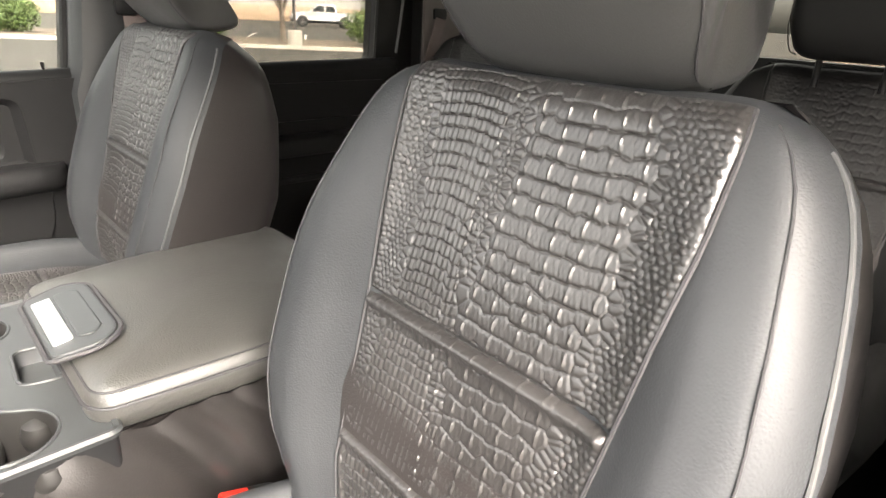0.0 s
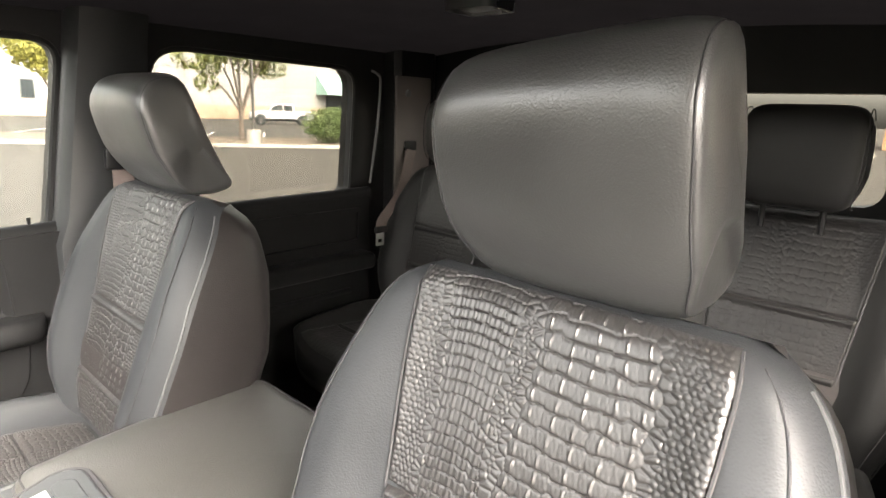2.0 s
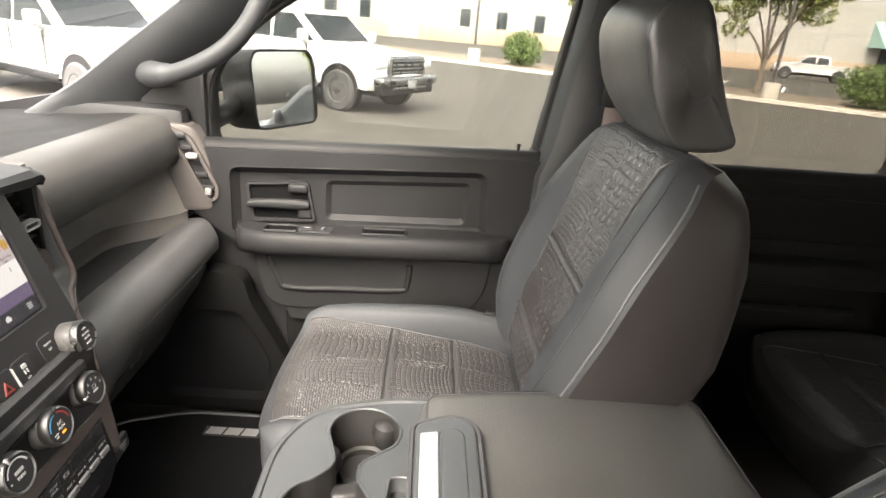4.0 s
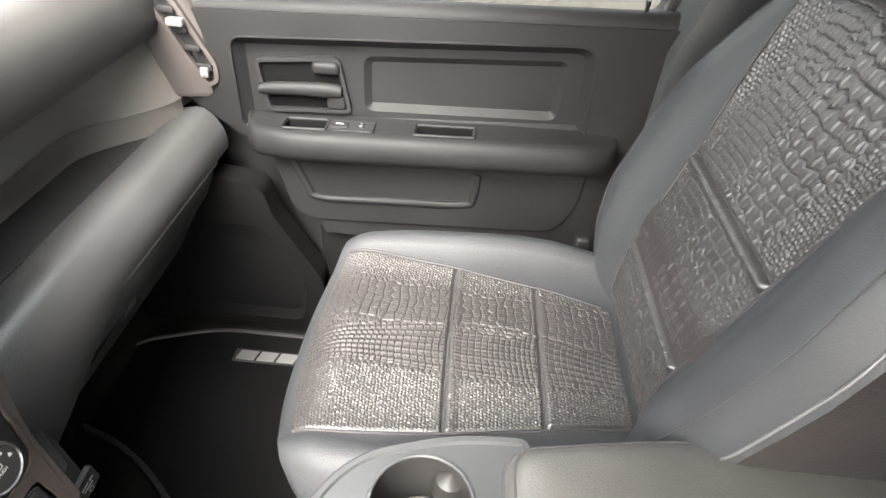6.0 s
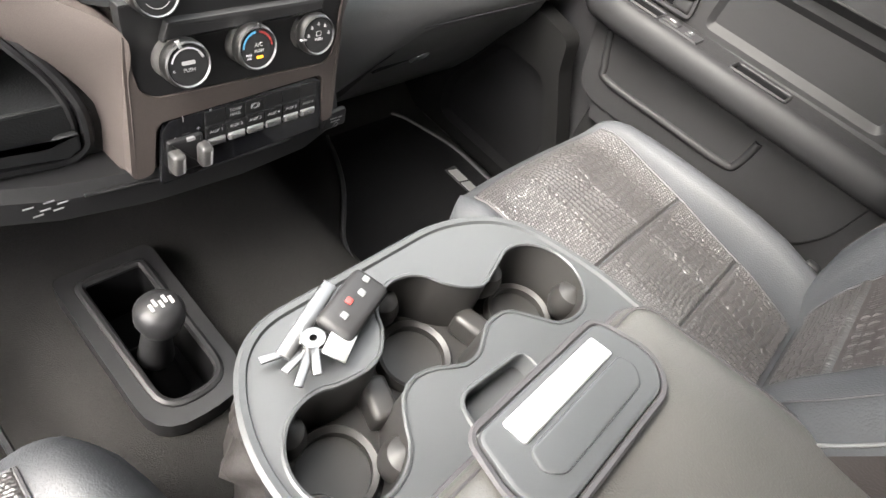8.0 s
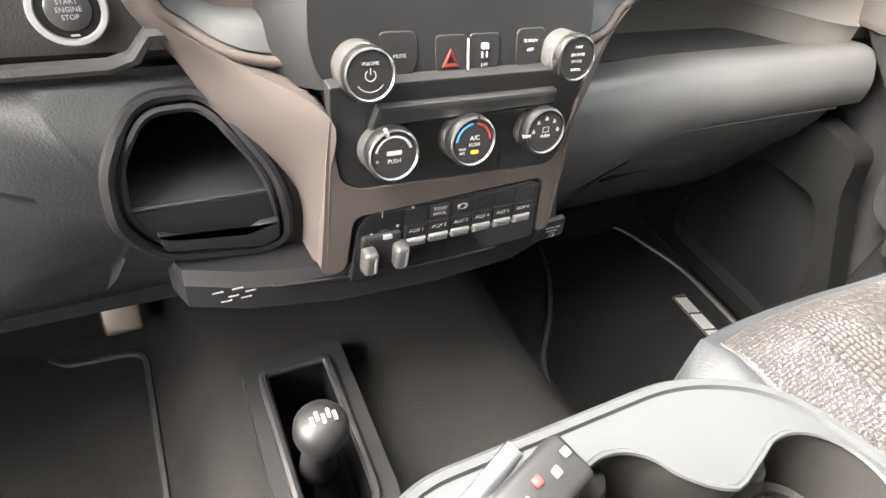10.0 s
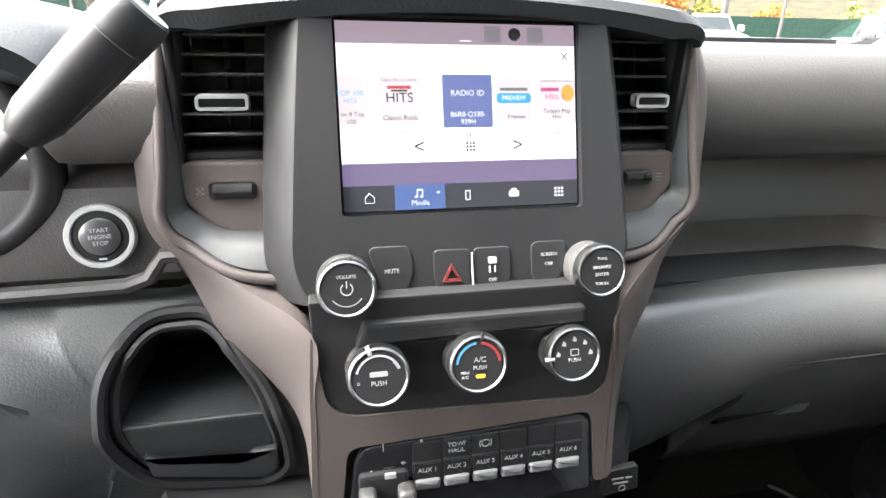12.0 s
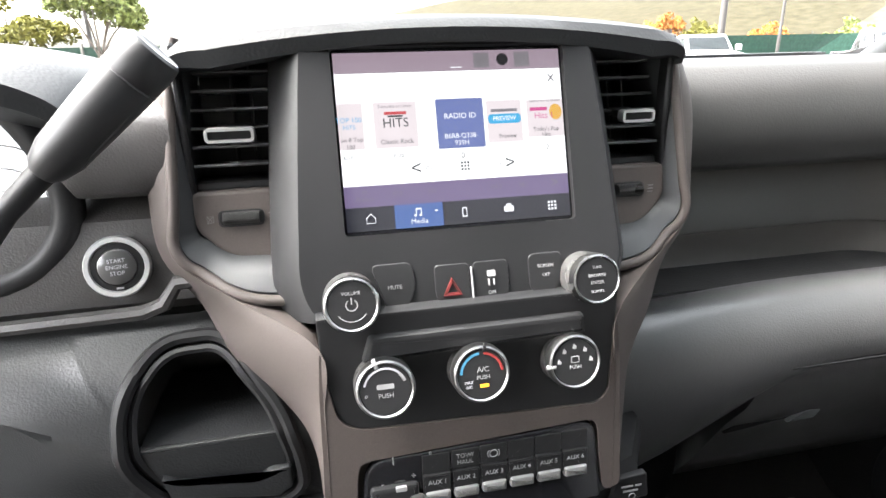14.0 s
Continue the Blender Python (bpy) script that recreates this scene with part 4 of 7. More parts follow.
    wz = lambda u, v, w: Vector((v, u, rise(u) + w))
    us = [-0.008, -0.018, -0.036, -0.082, -0.148, -0.284, -0.300, -0.392, -0.45, -0.57, -0.612, -0.630]
    edge = lambda u: X - interp(-u, [-y for y, o in stations], [o for y, o in stations]) + 0.021
    wells = (("switch_well", -0.082, -0.148, 0.024), ("pull_cup", -0.300, -0.392, 0.038))
    bm = bmesh.new()
    for a, b in zip(us, us[1:]):
        va, vb = [edge(a), max(edge(a), 0.709), max(edge(a), 0.738), 0.782], [edge(b), max(edge(b), 0.709), max(edge(b), 0.738), 0.782]
        for k in range(3):
            if k == 1 and any(a <= p and b >= q for n_, p, q, d_ in wells):
                continue
            if max(va[k + 1] - va[k], vb[k + 1] - vb[k]) < 0.001:
                continue
            quad = [wz(a, va[k], 0), wz(b, vb[k], 0), wz(b, vb[k + 1], 0), wz(a, va[k + 1], 0)]
            bm.faces.new([bm.verts.new(p) for p in quad])
    bmesh.ops.remove_doubles(bm, verts=bm.verts[:], dist=1e-5)
    bmesh.ops.recalc_face_normals(bm, faces=bm.faces[:])
    part("armrest_top", bm, M_DOOR, t, smooth=False)
    # well walls and floors coloured near-black for the shade inside
    for nm, a, b, depth in wells:
        hole = rect(b, 0.709, a, 0.738)
        bm = loft([[wz(u, v, 0.0005) for u, v in hole], [wz(u, v, -depth) for u, v in shrink(hole, 0.002)]], False, True)
        bm.faces.new([v for v in bm.verts][-4:])
        part(nm, bm, M_WELLSHADE, t, "armrest well with its shade put into a near-black colour", angle=30)
        rim = [wz(u, v, 0.0015) for u, v in rounded(rect(b - 0.004, 0.705, a + 0.004, 0.742), 0.006)]
        part("well_rim", tube(rim, 0.0028, 6, closed=True), M_DOOR, t)
    part("switch_bezel", slab(rounded(rect(-0.230, 0.705, -0.154, 0.742), 0.006), wz, 0.003, 0.001), M_STACK, t, "window switch bezel")
    part("window_switch", box((0.018, 0.030, 0.006), (0.722, -0.172, rise(-0.172) + 0.003), 0.002), M_BLACK, t)
    part("switch_mark", box((0.004, 0.012, 0.0008), (0.722, -0.172, rise(-0.172) + 0.0063)), M_WHITE, t)
    for dx in (-0.005, 0.005):
        part("lock_switch", box((0.008, 0.012, 0.005), (0.722 + dx, -0.208, rise(-0.208) + 0.003), 0.002), M_BLACK, t)
        part("switch_mark", box((0.003, 0.003, 0.0008), (0.722 + dx, -0.208, rise(-0.208) + 0.0058)), M_WHITE, t)
    # lower field, its seam and the moulded ledge of the map pocket
    low = rounded([(-0.035, 0.640), (-0.600, 0.640), (-0.592, 0.545), (-0.560, 0.492), (-0.110, 0.472), (-0.072, 0.492)], [0.01, 0.01, 0.03, 0.05, 0.03, 0.02])
    part("lower_field", slab(low, wx(0.752), 0.013, 0.003), M_DOOR, t)
    part("lower_groove", tube([(0.7405, u, v) for u, v in shrink(low, 0.006)], 0.0014, 5, closed=True), M_PIPE, t)
    ledge = smooth_line([(0.739, -0.080, 0.606), (0.739, -0.104, 0.548), (0.739, -0.126, 0.526), (0.739, -0.26, 0.531), (0.739, -0.385, 0.538), (0.739, -0.405, 0.556), (0.739, -0.408, 0.604)], 6)
    part("map_pocket", tube(ledge, 0.0075, 10), M_DOOR, t, "rounded ledge of the moulded map pocket")
    # lower pocket coloured for the shade down by the sill
    part("pocket_lower", box((0.05, 0.58, 0.20), (0.785, -0.40, 0.36), 0.02), M_FOOTSHADE, t)
    part("sail_trim", slab([(0.10, 0.84), (0.06, 0.84), (0.06, 1.01), (0.10, 1.03), (0.20, 0.96), (0.20, 0.84)], wx(0.80), 0.02, 0.006), M_BLACK, t, "black trim behind the mirror")
    pin = thing("door_lock_pin", "small black door lock pin on the sill", "lock pin")
    part("pin", turned([(0.0055, 0.0), (0.0055, 0.006), (0.0032, 0.008), (0.0032, 0.028), (0.0042, 0.030), (0.004, 0.036)], 10, Matrix.Translation((0.772, -0.632, 0.868))), M_BLACK, pin)
    return t


door_front()


def door_rear():
    t = thing("door_2", "closed rear passenger door panel in black plastic", "door", kind="structure")
    wx = lambda x: (lambda u, v, w: Vector((x - w, u, v)))
    part("body", slab([(-0.905, 0.30), (-0.905, 0.872), (-1.60, 0.886), (-1.60, 0.30)], wx(0.80), 0.045, 0.012), M_DOOR, t)
    part("top_roll", tube(smooth_line([(0.778, -0.905, 0.868), (0.775, -1.25, 0.876), (0.775, -1.60, 0.882)], 6), 0.022, 10), M_DOOR, t)
    f = rounded(rect(-1.55, 0.72, -1.02, 0.84), 0.02)
    part("field_frame", plate(f, [shrink(f, 0.014)], wx(0.757), 0.012), M_DOOR, t)
    part("armrest", box((0.085, 0.62, 0.055), (0.728, -1.26, 0.668), 0.018, 3), M_DOOR, t)
    part("lower_rib", box((0.02, 0.50, 0.02), (0.752, -1.26, 0.56), 0.008, 2), M_DOOR, t)


door_rear()


def mirror():
    t = thing("wing_mirror", "black tow mirror outside the passenger window", "mirror")
    # housing as a rounded pod, glass facing back
    n = Vector((-0.497, -0.855, 0.10)).normalized()
    u = Vector((0.86, -0.50, 0.0)).normalized()
    v = n.cross(u)
    o = Vector((1.06, -0.042, 0.942))
    out = rounded([(-0.110, -0.098), (0.118, -0.098), (0.122, 0.06), (0.10, 0.098), (-0.095, 0.098), (-0.115, 0.07)], 0.03)
    v = v if v.z > 0 else -v
    w = flat(u, v, -n, o)
    part("housing", slab(out, w, 0.13, 0.05, 4), M_BLACK, t)
    rim = flat(u, v, n, o)
    part("rim", plate(out, [shrink(out, 0.006)], rim, 0.008), M_BLACK, t)
    part("mirror_glass", slab(shrink(out, 0.005), rim, 0.003), M_MIRROR, t, "mirror glass")
    part("arm", tube([(0.86, 0.10, 0.875), (0.95, 0.075, 0.885), (1.03, 0.05, 0.905)], [0.030, 0.026, 0.028], 10), M_BLACK, t)


mirror()


# ---- centre console ----
def console():
    t = thing("centre_console", "dark vinyl centre console with grey cup holder tray", "console")
    up = flat((1, 0, 0), (0, 1, 0), (0, 0, 1), (0, 0, 0.0))
    outer = rounded([(-0.192, -0.47), (-0.192, -0.335), (-0.150, -0.264), (0.085, -0.262), (0.160, -0.300), (0.192, -0.40), (0.195, -0.47)], [0.01, 0.06, 0.08, 0.08, 0.06, 0.05, 0.01], 8)
    # the two front cups and the slots that join them, as one opening
    cA, cB, cC, r = (0.122, -0.372), (-0.010, -0.332), (-0.135, -0.380), 0.046

    def arc(c, a0, a1, n=12, rr=r):
        return [(c[0] + rr * math.cos(radians(a)), c[1] + rr * math.sin(radians(a))) for a in np.linspace(a0, a1, n)]

    opening = arc(cC, 200, 62, 12) + [(-0.088, -0.343), (-0.068, -0.338)] + arc(cB, 165, 22, 11, 0.043) + [(0.044, -0.330), (0.062, -0.340), (0.080, -0.336)]
    opening += arc(cA, 118, -128, 18, 0.048) + [(0.066, -0.378), (0.048, -0.372), (0.030, -0.374)] + [(0.008, -0.387), (-0.014, -0.389), (-0.036, -0.377), (-0.058, -0.371), (-0.078, -0.378)] + arc(cC, -22, -150, 10)
    opening = [tuple(p[:2]) for p in smooth_line([(u, v, 0) for u, v in opening], 2, True)]
    pocket = rounded([(-0.054, -0.449), (0.040, -0.449), (0.043, -0.410), (-0.042, -0.405)], 0.014)
    holes = [opening, pocket]
    bm = plate(outer, holes, lambda u, v, w: Vector((u, v, 0.622 - w)), 0.008)
    part("tray", bm, M_TRAY, t, "grey plastic cup holder tray")
    lip = [Vector((u, v, 0.6215)) for u, v in outer]
    part("tray_lip", tube(lip, 0.005, 6, closed=True), M_TRAY, t)
    part("cup_floor", slab(shrink(opening, -0.002), lambda u, v, w: Vector((u, v, 0.552 + w)), 0.004), M_CUP, t, "dark rubber cup floor")
    for nm, loop, depth, mat in (("cup_wall", opening, 0.068, M_CUP), ("pocket_wall", pocket, 0.020, M_TRAY)):
        rings = [[Vector((u, v, 0.6195)) for u, v in loop], [Vector((u, v, 0.608)) for u, v in shrink(loop, 0.0012)], [Vector((u, v, 0.620 - depth)) for u, v in shrink(loop, 0.004)]]
        bm = bmesh.new()
        loft(rings, False, True, bm)
        part(nm, bm, mat, t)
        part("well_rim", tube([Vector((u, v, 0.6222)) for u, v in loop], 0.0022, 6, closed=True), M_TRAY, t)
    part("pocket_floor", slab(shrink(pocket, 0.002), lambda u, v, w: Vector((u, v, 0.598 + w)), 0.004), M_TRAY, t)
    for c in (cA, (cB[0], cB[1] - 0.010), cC):
        part("cup_ring", turned([(0.031, 0.0), (0.0375, 0.0), (0.0375, 0.010), (0.036, 0.012), (0.031, 0.009), (0.031, 0.0)], 28, Matrix.Translation((*c, 0.5555)), False), M_CUP, t)
    for u, v, turn in ((0.056, -0.356, 12), (-0.073, -0.358, -18)):
        part("cup_saddle", box((0.024, 0.040, 0.030), (u, v, 0.570), 0.006, 3, pose(0, 0, 0, 0, 0, turn)), M_CUP, t, "low saddle between the cup wells")
    for u, v in ((0.098, -0.326), (0.160, -0.398), (-0.020, -0.292), (-0.160, -0.340), (-0.098, -0.410), (-0.176, -0.404)):
        part("cup_grip", turned([(0.003, -0.026), (0.013, -0.020), (0.0185, -0.007), (0.019, 0.003), (0.015, 0.014), (0.003, 0.021)], 20, Matrix.Translation((u, v, 0.590))), M_CUP, t, "round rubber cup grip")
    # body
    rings = []
    for z, k in ((0.17, 0.90), (0.40, 0.93), (0.56, 0.965), (0.612, 0.985)):
        rings.append([(u * k, -0.46 + (v + 0.46) * k, z) for u, v in outer[:-1]])
    part("front_body", loft(rings, False, True), M_BLACK, t)
    rings = []
    for z, k in ((0.17, 0.150), (0.35, 0.158), (0.50, 0.162), (0.60, 0.165)):
        rings.append([(-k, -0.46, z), (k + 0.01, -0.46, z), (k + 0.015, -0.83, z), (-k, -0.83, z)])
    part("rear_body", loft(rings), M_SIDE, t)
    # loose cover along the driver side, gathered under the lid
    rows = []
    for z in np.linspace(0.612, 0.20, 34):
        f = (0.612 - z) / 0.41
        row = []
        for y in np.linspace(-0.275, -0.86, 70):
            x0 = -0.152 - 0.034 * min(1.0, (-0.275 - y) / 0.05)
            fan = (y + 0.45) / (0.10 + 0.55 * f)
            fold = 0.5 * math.sin(fan * 13 + 2.5 * math.sin(y * 21)) + 0.35 * math.sin(y * 58 - z * 42) + 0.25 * noise.noise(Vector((y * 30, z * 22, 0)))
            amp = 0.012 * math.exp(-((f - 0.16) / 0.20) ** 2) + 0.004 * math.exp(-((f - 0.5) / 0.3) ** 2)
            row.append((x0 - 0.010 * math.sin(min(f * 6, math.pi)) + 0.020 * f - amp * fold, y, z))
        rows.append(row)
    part("loose_cover", loft(rows, False, False), M_LOOSE, t, "loose wrinkled black vinyl cover", angle=80)
    # lid
    lid = rounded([(-0.172, -0.452), (0.168, -0.448), (0.198, -0.62), (0.202, -0.850), (-0.185, -0.850), (-0.185, -0.62)], [0.03, 0.03, 0.2, 0.03, 0.03, 0.2], 6)
    rings = []
    for z, d in ((0.606, 0.006), (0.612, 0.0), (0.632, -0.004), (0.646, -0.002), (0.656, 0.006), (0.6615, 0.016)):
        rings.append([(u, v, z) for u, v in shrink(lid, d)])
    inner = shrink(lid, 0.016)
    for k, z in ((0.92, 0.6645), (0.8, 0.667), (0.6, 0.6695), (0.35, 0.671), (0.1, 0.6715)):
        rings.append([(0.007 + (u - 0.007) * k, -0.65 + (v + 0.65) * k, z) for u, v in inner])
    lid_ob = part("lid", loft(rings), M_LID, t, "padded grey black vinyl armrest lid")
    part("lid_seam", tube([Vector((u, v, 0.640)) for u, v in shrink(lid, -0.004)], 0.0022, 5, closed=True), M_SEAM, lid_ob)
    part("lid_seam", tube([Vector((u, v, 0.655)) for u, v in shrink(lid, 0.004)], 0.0014, 5, closed=True), M_SEAM, lid_ob)
    rec = rounded([(-0.080, -0.438), (0.088, -0.438), (0.098, -0.488), (0.075, -0.512), (-0.072, -0.512), (-0.092, -0.488)], [0.01, 0.01, 0.02, 0.015, 0.015, 0.02])
    tilt = lambda u, v, w: Vector((u, v, 0.672 + (v + 0.50) * -0.18 + w))
    part("latch_plate", slab(rec, tilt, 0.006, 0.003), M_TRAY, lid_ob, "grey latch plate")
    part("latch_ridge", tube([tilt(u, v, 0.0015) for u, v in shrink(rec, -0.004)], 0.0032, 6, closed=True), M_SEAM, lid_ob)
    part("latch_step", slab(rounded([(-0.060, -0.470), (0.070, -0.470), (0.072, -0.486), (0.058, -0.498), (-0.054, -0.498), (-0.066, -0.486)], 0.006), tilt, 0.008, 0.002), M_TRAY, lid_ob)
    part("latch", slab(rounded([(-0.058, -0.444), (0.066, -0.444), (0.066, -0.466), (-0.058, -0.466)], 0.003), tilt, 0.009, 0.0015), M_SATIN, lid_ob, "bright chrome latch strip")
    part("rear_face", box((0.35, 0.02, 0.42), (0.008, -0.835, 0.40), 0.01), M_BLACK, t)
    return t


console()

bk = thing("seat_belt_buckle", "black belt buckle with red release between the seats", "buckle")
part("buckle_body", box((0.030, 0.055, 0.075), (-0.222, -0.588, 0.445), 0.008, 3, pose(0, 0, 0, 20, 0, 0)), M_BLACK, bk)
part("release", box((0.022, 0.040, 0.012), (-0.222, -0.571, 0.485), 0.004, 2, pose(0, 0, 0, 20, 0, 0)), M_BUCKLE, bk, "red release button")
part("stalk", box((0.02, 0.03, 0.20), (-0.222, -0.610, 0.34), 0.006), M_BLACK, bk)
bp2 = thing("seat_belt_buckle", "belt latch beside the passenger seat cushion", "buckle")
part("buckle_body", box((0.018, 0.025, 0.07), (0.690, -0.605, 0.490), 0.006, 3), M_STACK, bp2)

# keys on the tray
keys = thing("key_ring", "truck key fob with a bunch of silver keys on the tray", "keys")
mf = pose(-0.068, -0.297, 0.640, 6, -4, 19)
part("fob", box((0.062, 0.034, 0.014), (0, 0, 0), 0.006, 3, None), M_STACK, keys, "black remote fob").matrix_local = mf
for k in range(4):
    part("fob_button", box((0.006, 0.006, 0.002), (0, 0, 0), 0.001), M_RED if k == 1 else M_GREYTRIM, keys, "red panic button" if k == 1 else "").matrix_local = mf @ pose(-0.016 + 0.013 * k, 0.004 * (k % 2), 0.0082)
part("fob_blade", box((0.075, 0.013, 0.005), (0, 0, 0), 0.002), M_CHROME, keys, "chrome key blade").matrix_local = mf @ pose(-0.03, 0.022, -0.004, 0, 0, 6)
for k, (ang, ln) in enumerate(((168, 0.034), (196, 0.026), (218, 0.034), (238, 0.024))):
    o = Vector((-0.112, -0.303, 0.630 + 0.003 * k))
    bm = box((ln, 0.0065, 0.0022), (ln / 2 + 0.008, 0, 0), 0.0008)
    bm = turned([(0.003, -0.0011), (0.0095, -0.0011), (0.0095, 0.0011), (0.003, 0.0011), (0.003, -0.0011)], 16, None, False, bm)
    part("key", bm, M_CHROME, keys, "silver key").matrix_local = Matrix.Translation(o) @ pose(0, 0, 0, 8 * (k % 2), -5, ang)
part("split_ring", tube([(-0.105 + 0.014 * math.cos(a), -0.302 + 0.014 * math.sin(a), 0.637) for a in np.linspace(0, 2 * math.pi, 20, endpoint=False)], 0.0014, 6, closed=True), M_CHROME, keys)
part("tag", box((0.026, 0.020, 0.003), (-0.098, -0.318, 0.638), 0.001, 2, pose(0, 0, 0, 4, 0, 30)), M_SATIN, keys, "silver tag")

# transfer case lever
lever = thing("floor_shifter", "black four wheel drive lever in a floor bezel", "lever")
bz = rounded(rect(-0.190, -0.205, -0.068, 0.045), [0.050, 0.050, 0.016, 0.016])
bi = rounded(rect(-0.168, -0.180, -0.090, 0.022), [0.034, 0.034, 0.010, 0.010])
wzb = lambda u, v, w: Vector((u, v, 0.322 + w))
part("bezel", plate(bz, [bi], wzb, 0.030, True), M_STACK, lever, "black plastic bezel")
part("bezel_rim", tube([wzb(u, v, 0.029) for u, v in bi], 0.006, 8, closed=True), M_STACK, lever)
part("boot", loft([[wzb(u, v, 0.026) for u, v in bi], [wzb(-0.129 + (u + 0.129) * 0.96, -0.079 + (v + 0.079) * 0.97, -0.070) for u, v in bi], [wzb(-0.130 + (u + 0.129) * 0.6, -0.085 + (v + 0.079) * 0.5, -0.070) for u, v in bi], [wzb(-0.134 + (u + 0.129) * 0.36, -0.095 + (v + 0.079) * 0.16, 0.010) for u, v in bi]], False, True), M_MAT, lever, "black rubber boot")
part("stick", tube([(-0.136, -0.098, 0.33), (-0.140, -0.112, 0.40), (-0.145, -0.130, 0.462)], [0.021, 0.016, 0.012], 14), M_BLACK, lever)
part("knob", turned([(0.012, -0.028), (0.020, -0.020), (0.0245, -0.004), (0.024, 0.008), (0.019, 0.017), (0.010, 0.021), (0.001, 0.022)], 22, Matrix.Translation((-0.146, -0.135, 0.480))), M_STACK, lever)
for k in range(5):
    part("knob_mark", box((0.003, 0.009, 0.0010), (-0.155 + 0.005 * k, -0.138 + 0.004 * (k % 2), 0.5015)), M_WHITE, lever)


# ---- dashboard ----
dash = thing("dashboard", "dark grey dashboard with padded top and lower roll", "dashboard")


def profile_loft(name, sections, mat, label=""):
    """A body that runs across the cab: (x, [(y, z), ...]) sections."""
    return part(name, loft([[(x, y, z) for y, z in pts] for x, pts in sections]), mat, dash, label, angle=62)


# upper pad on the passenger side, the shelf and the lower roll
def pad(x):
    return [(0.60, 0.868), (0.30, 0.893), (0.20, 0.905), (0.150, 0.908), (0.120, 0.899), (0.104, 0.872), (0.100, 0.835), (0.108, 0.808), (0.125, 0.797), (0.24, 0.792), (0.60, 0.78)]


def shelf_back(x):
    g = min(max((x - 0.56) / 0.175, 0), 1)
    return 0.20 - 0.105 * g * g * (3 - 2 * g)


def shelf(x):
    b = shelf_back(x)
    return [(0.60, 0.80), (b + 0.035, 0.80), (b + 0.018, 0.750), (b + 0.004, 0.703), (b, 0.7005), (b + 0.002, 0.698), (b + 0.001, 0.665), (b - 0.004, 0.655), (0.60, 0.650)]


def roll(x):
    g = min(max((x - 0.17) / 0.24, 0), 1)
    g = g * g * (3 - 2 * g)
    dz = (1 - g) * -0.035
    low = (1 - g) * -0.075
    out = [(0.60, 0.656 + dz * 0.3), (0.132, 0.656 + dz * 0.3), (0.126, 0.661 + dz * 0.3), (0.117, 0.669 + dz * 0.3), (0.104, 0.6745 + dz * 0.3), (0.082, 0.6785 + dz * 0.3), (0.068, 0.6775 + dz * 0.3), (0.057, 0.672 + dz * 0.4)]
    for a in np.linspace(152, 192 + 70 * (1 - g), 12):
        c, s = math.cos(radians(a)), math.sin(radians(a))
        drop = (0.62 - (0.62 + 0.072 * s)) / 0.072
        sink = (dz + low) * max(0.0, drop) + dz * 0.3 * (1 - abs(s))
        out.append((0.135 + 0.098 * math.copysign(abs(c) ** 0.85, c), 0.62 + 0.072 * s + sink))
    return out + [(0.60, out[-1][1] - 0.004)]


XS = [0.205, 0.24, 0.28, 0.32, 0.36, 0.42, 0.50, 0.60, 0.70]
profile_loft("upper_pad", [(x, pad(x)) for x in XS + [0.735]], M_DASH, "padded grained dash top")
profile_loft("shelf", [(x, shelf(x)) for x in XS[:-2] + [0.54, 0.56, 0.58, 0.60, 0.62, 0.64, 0.66, 0.68, 0.70, 0.715, 0.735]], M_SHELF, "grey brown storage shelf recess")
part("shelf_mat", slab([(0.21, 0.135), (0.735, 0.10), (0.735, 0.105), (0.66, 0.145), (0.60, 0.195), (0.56, 0.21), (0.21, 0.21)], lambda u, v, w: Vector((u, v, 0.6565 + w)), 0.003), M_TRAYRUBBER, dash, "dark grained shelf mat")
profile_loft("lower_roll", [(x, roll(x)) for x in [0.125, 0.16] + XS + [0.752]], M_DASHLOW, "grained lower dash roll")
part("glove_gap", tube([(x, 0.0405, 0.6015) for x in (0.36, 0.50, 0.70)], 0.0022, 6), M_SEAM, dash, "dark gap above the glove box")
profile_loft("glove_box", [(x, [(0.60, 0.605), (0.052, 0.603), (0.047, 0.598), (0.052, 0.575), (0.070, 0.535), (0.094, 0.500), (0.110, 0.472), (0.150, 0.40), (0.185, 0.35), (0.60, 0.34)]) for x in (0.34, 0.36, 0.50, 0.70)], M_DASHLOW, "dark grey grained glove box door")
# side of the glove box, under-dash shade put into its colour
part("glove_side", box((0.17, 0.36, 0.26), (0.245, 0.33, 0.46), 0.02), M_FOOTSHADE, dash)
part("glove_latch", slab([(0.345, 0.478), (0.365, 0.500), (0.510, 0.512), (0.470, 0.490)], lambda u, v, w: Vector((u, 0.112 - w, v)), 0.012, 0.003), M_BLACK, dash, "dark glove box latch")
part("latch_lip", slab([(0.425, 0.486), (0.452, 0.502), (0.470, 0.497), (0.462, 0.486)], lambda u, v, w: Vector((u, 0.100 - w, v)), 0.006, 0.002), M_GREYTRIM, dash)
part("latch_edge", tube([(0.368, 0.099, 0.501), (0.430, 0.099, 0.506), (0.455, 0.098, 0.507)], 0.0015, 5), M_SATIN, dash)

# top of the dash over the whole width
rows = []
for y, z in ((0.14, 0.904), (0.20, 0.907), (0.30, 0.897), (0.45, 0.885), (0.66, 0.868)):
    rows.append([(x, y, z) for x in np.linspace(-0.84, 0.84, 15)])
bm = bmesh.new()
loft(rows, False, False, bm)
bmesh.ops.solidify(bm, geom=bm.faces[:], thickness=0.03)
part("top_cover", bm, M_DASHTOP, dash)

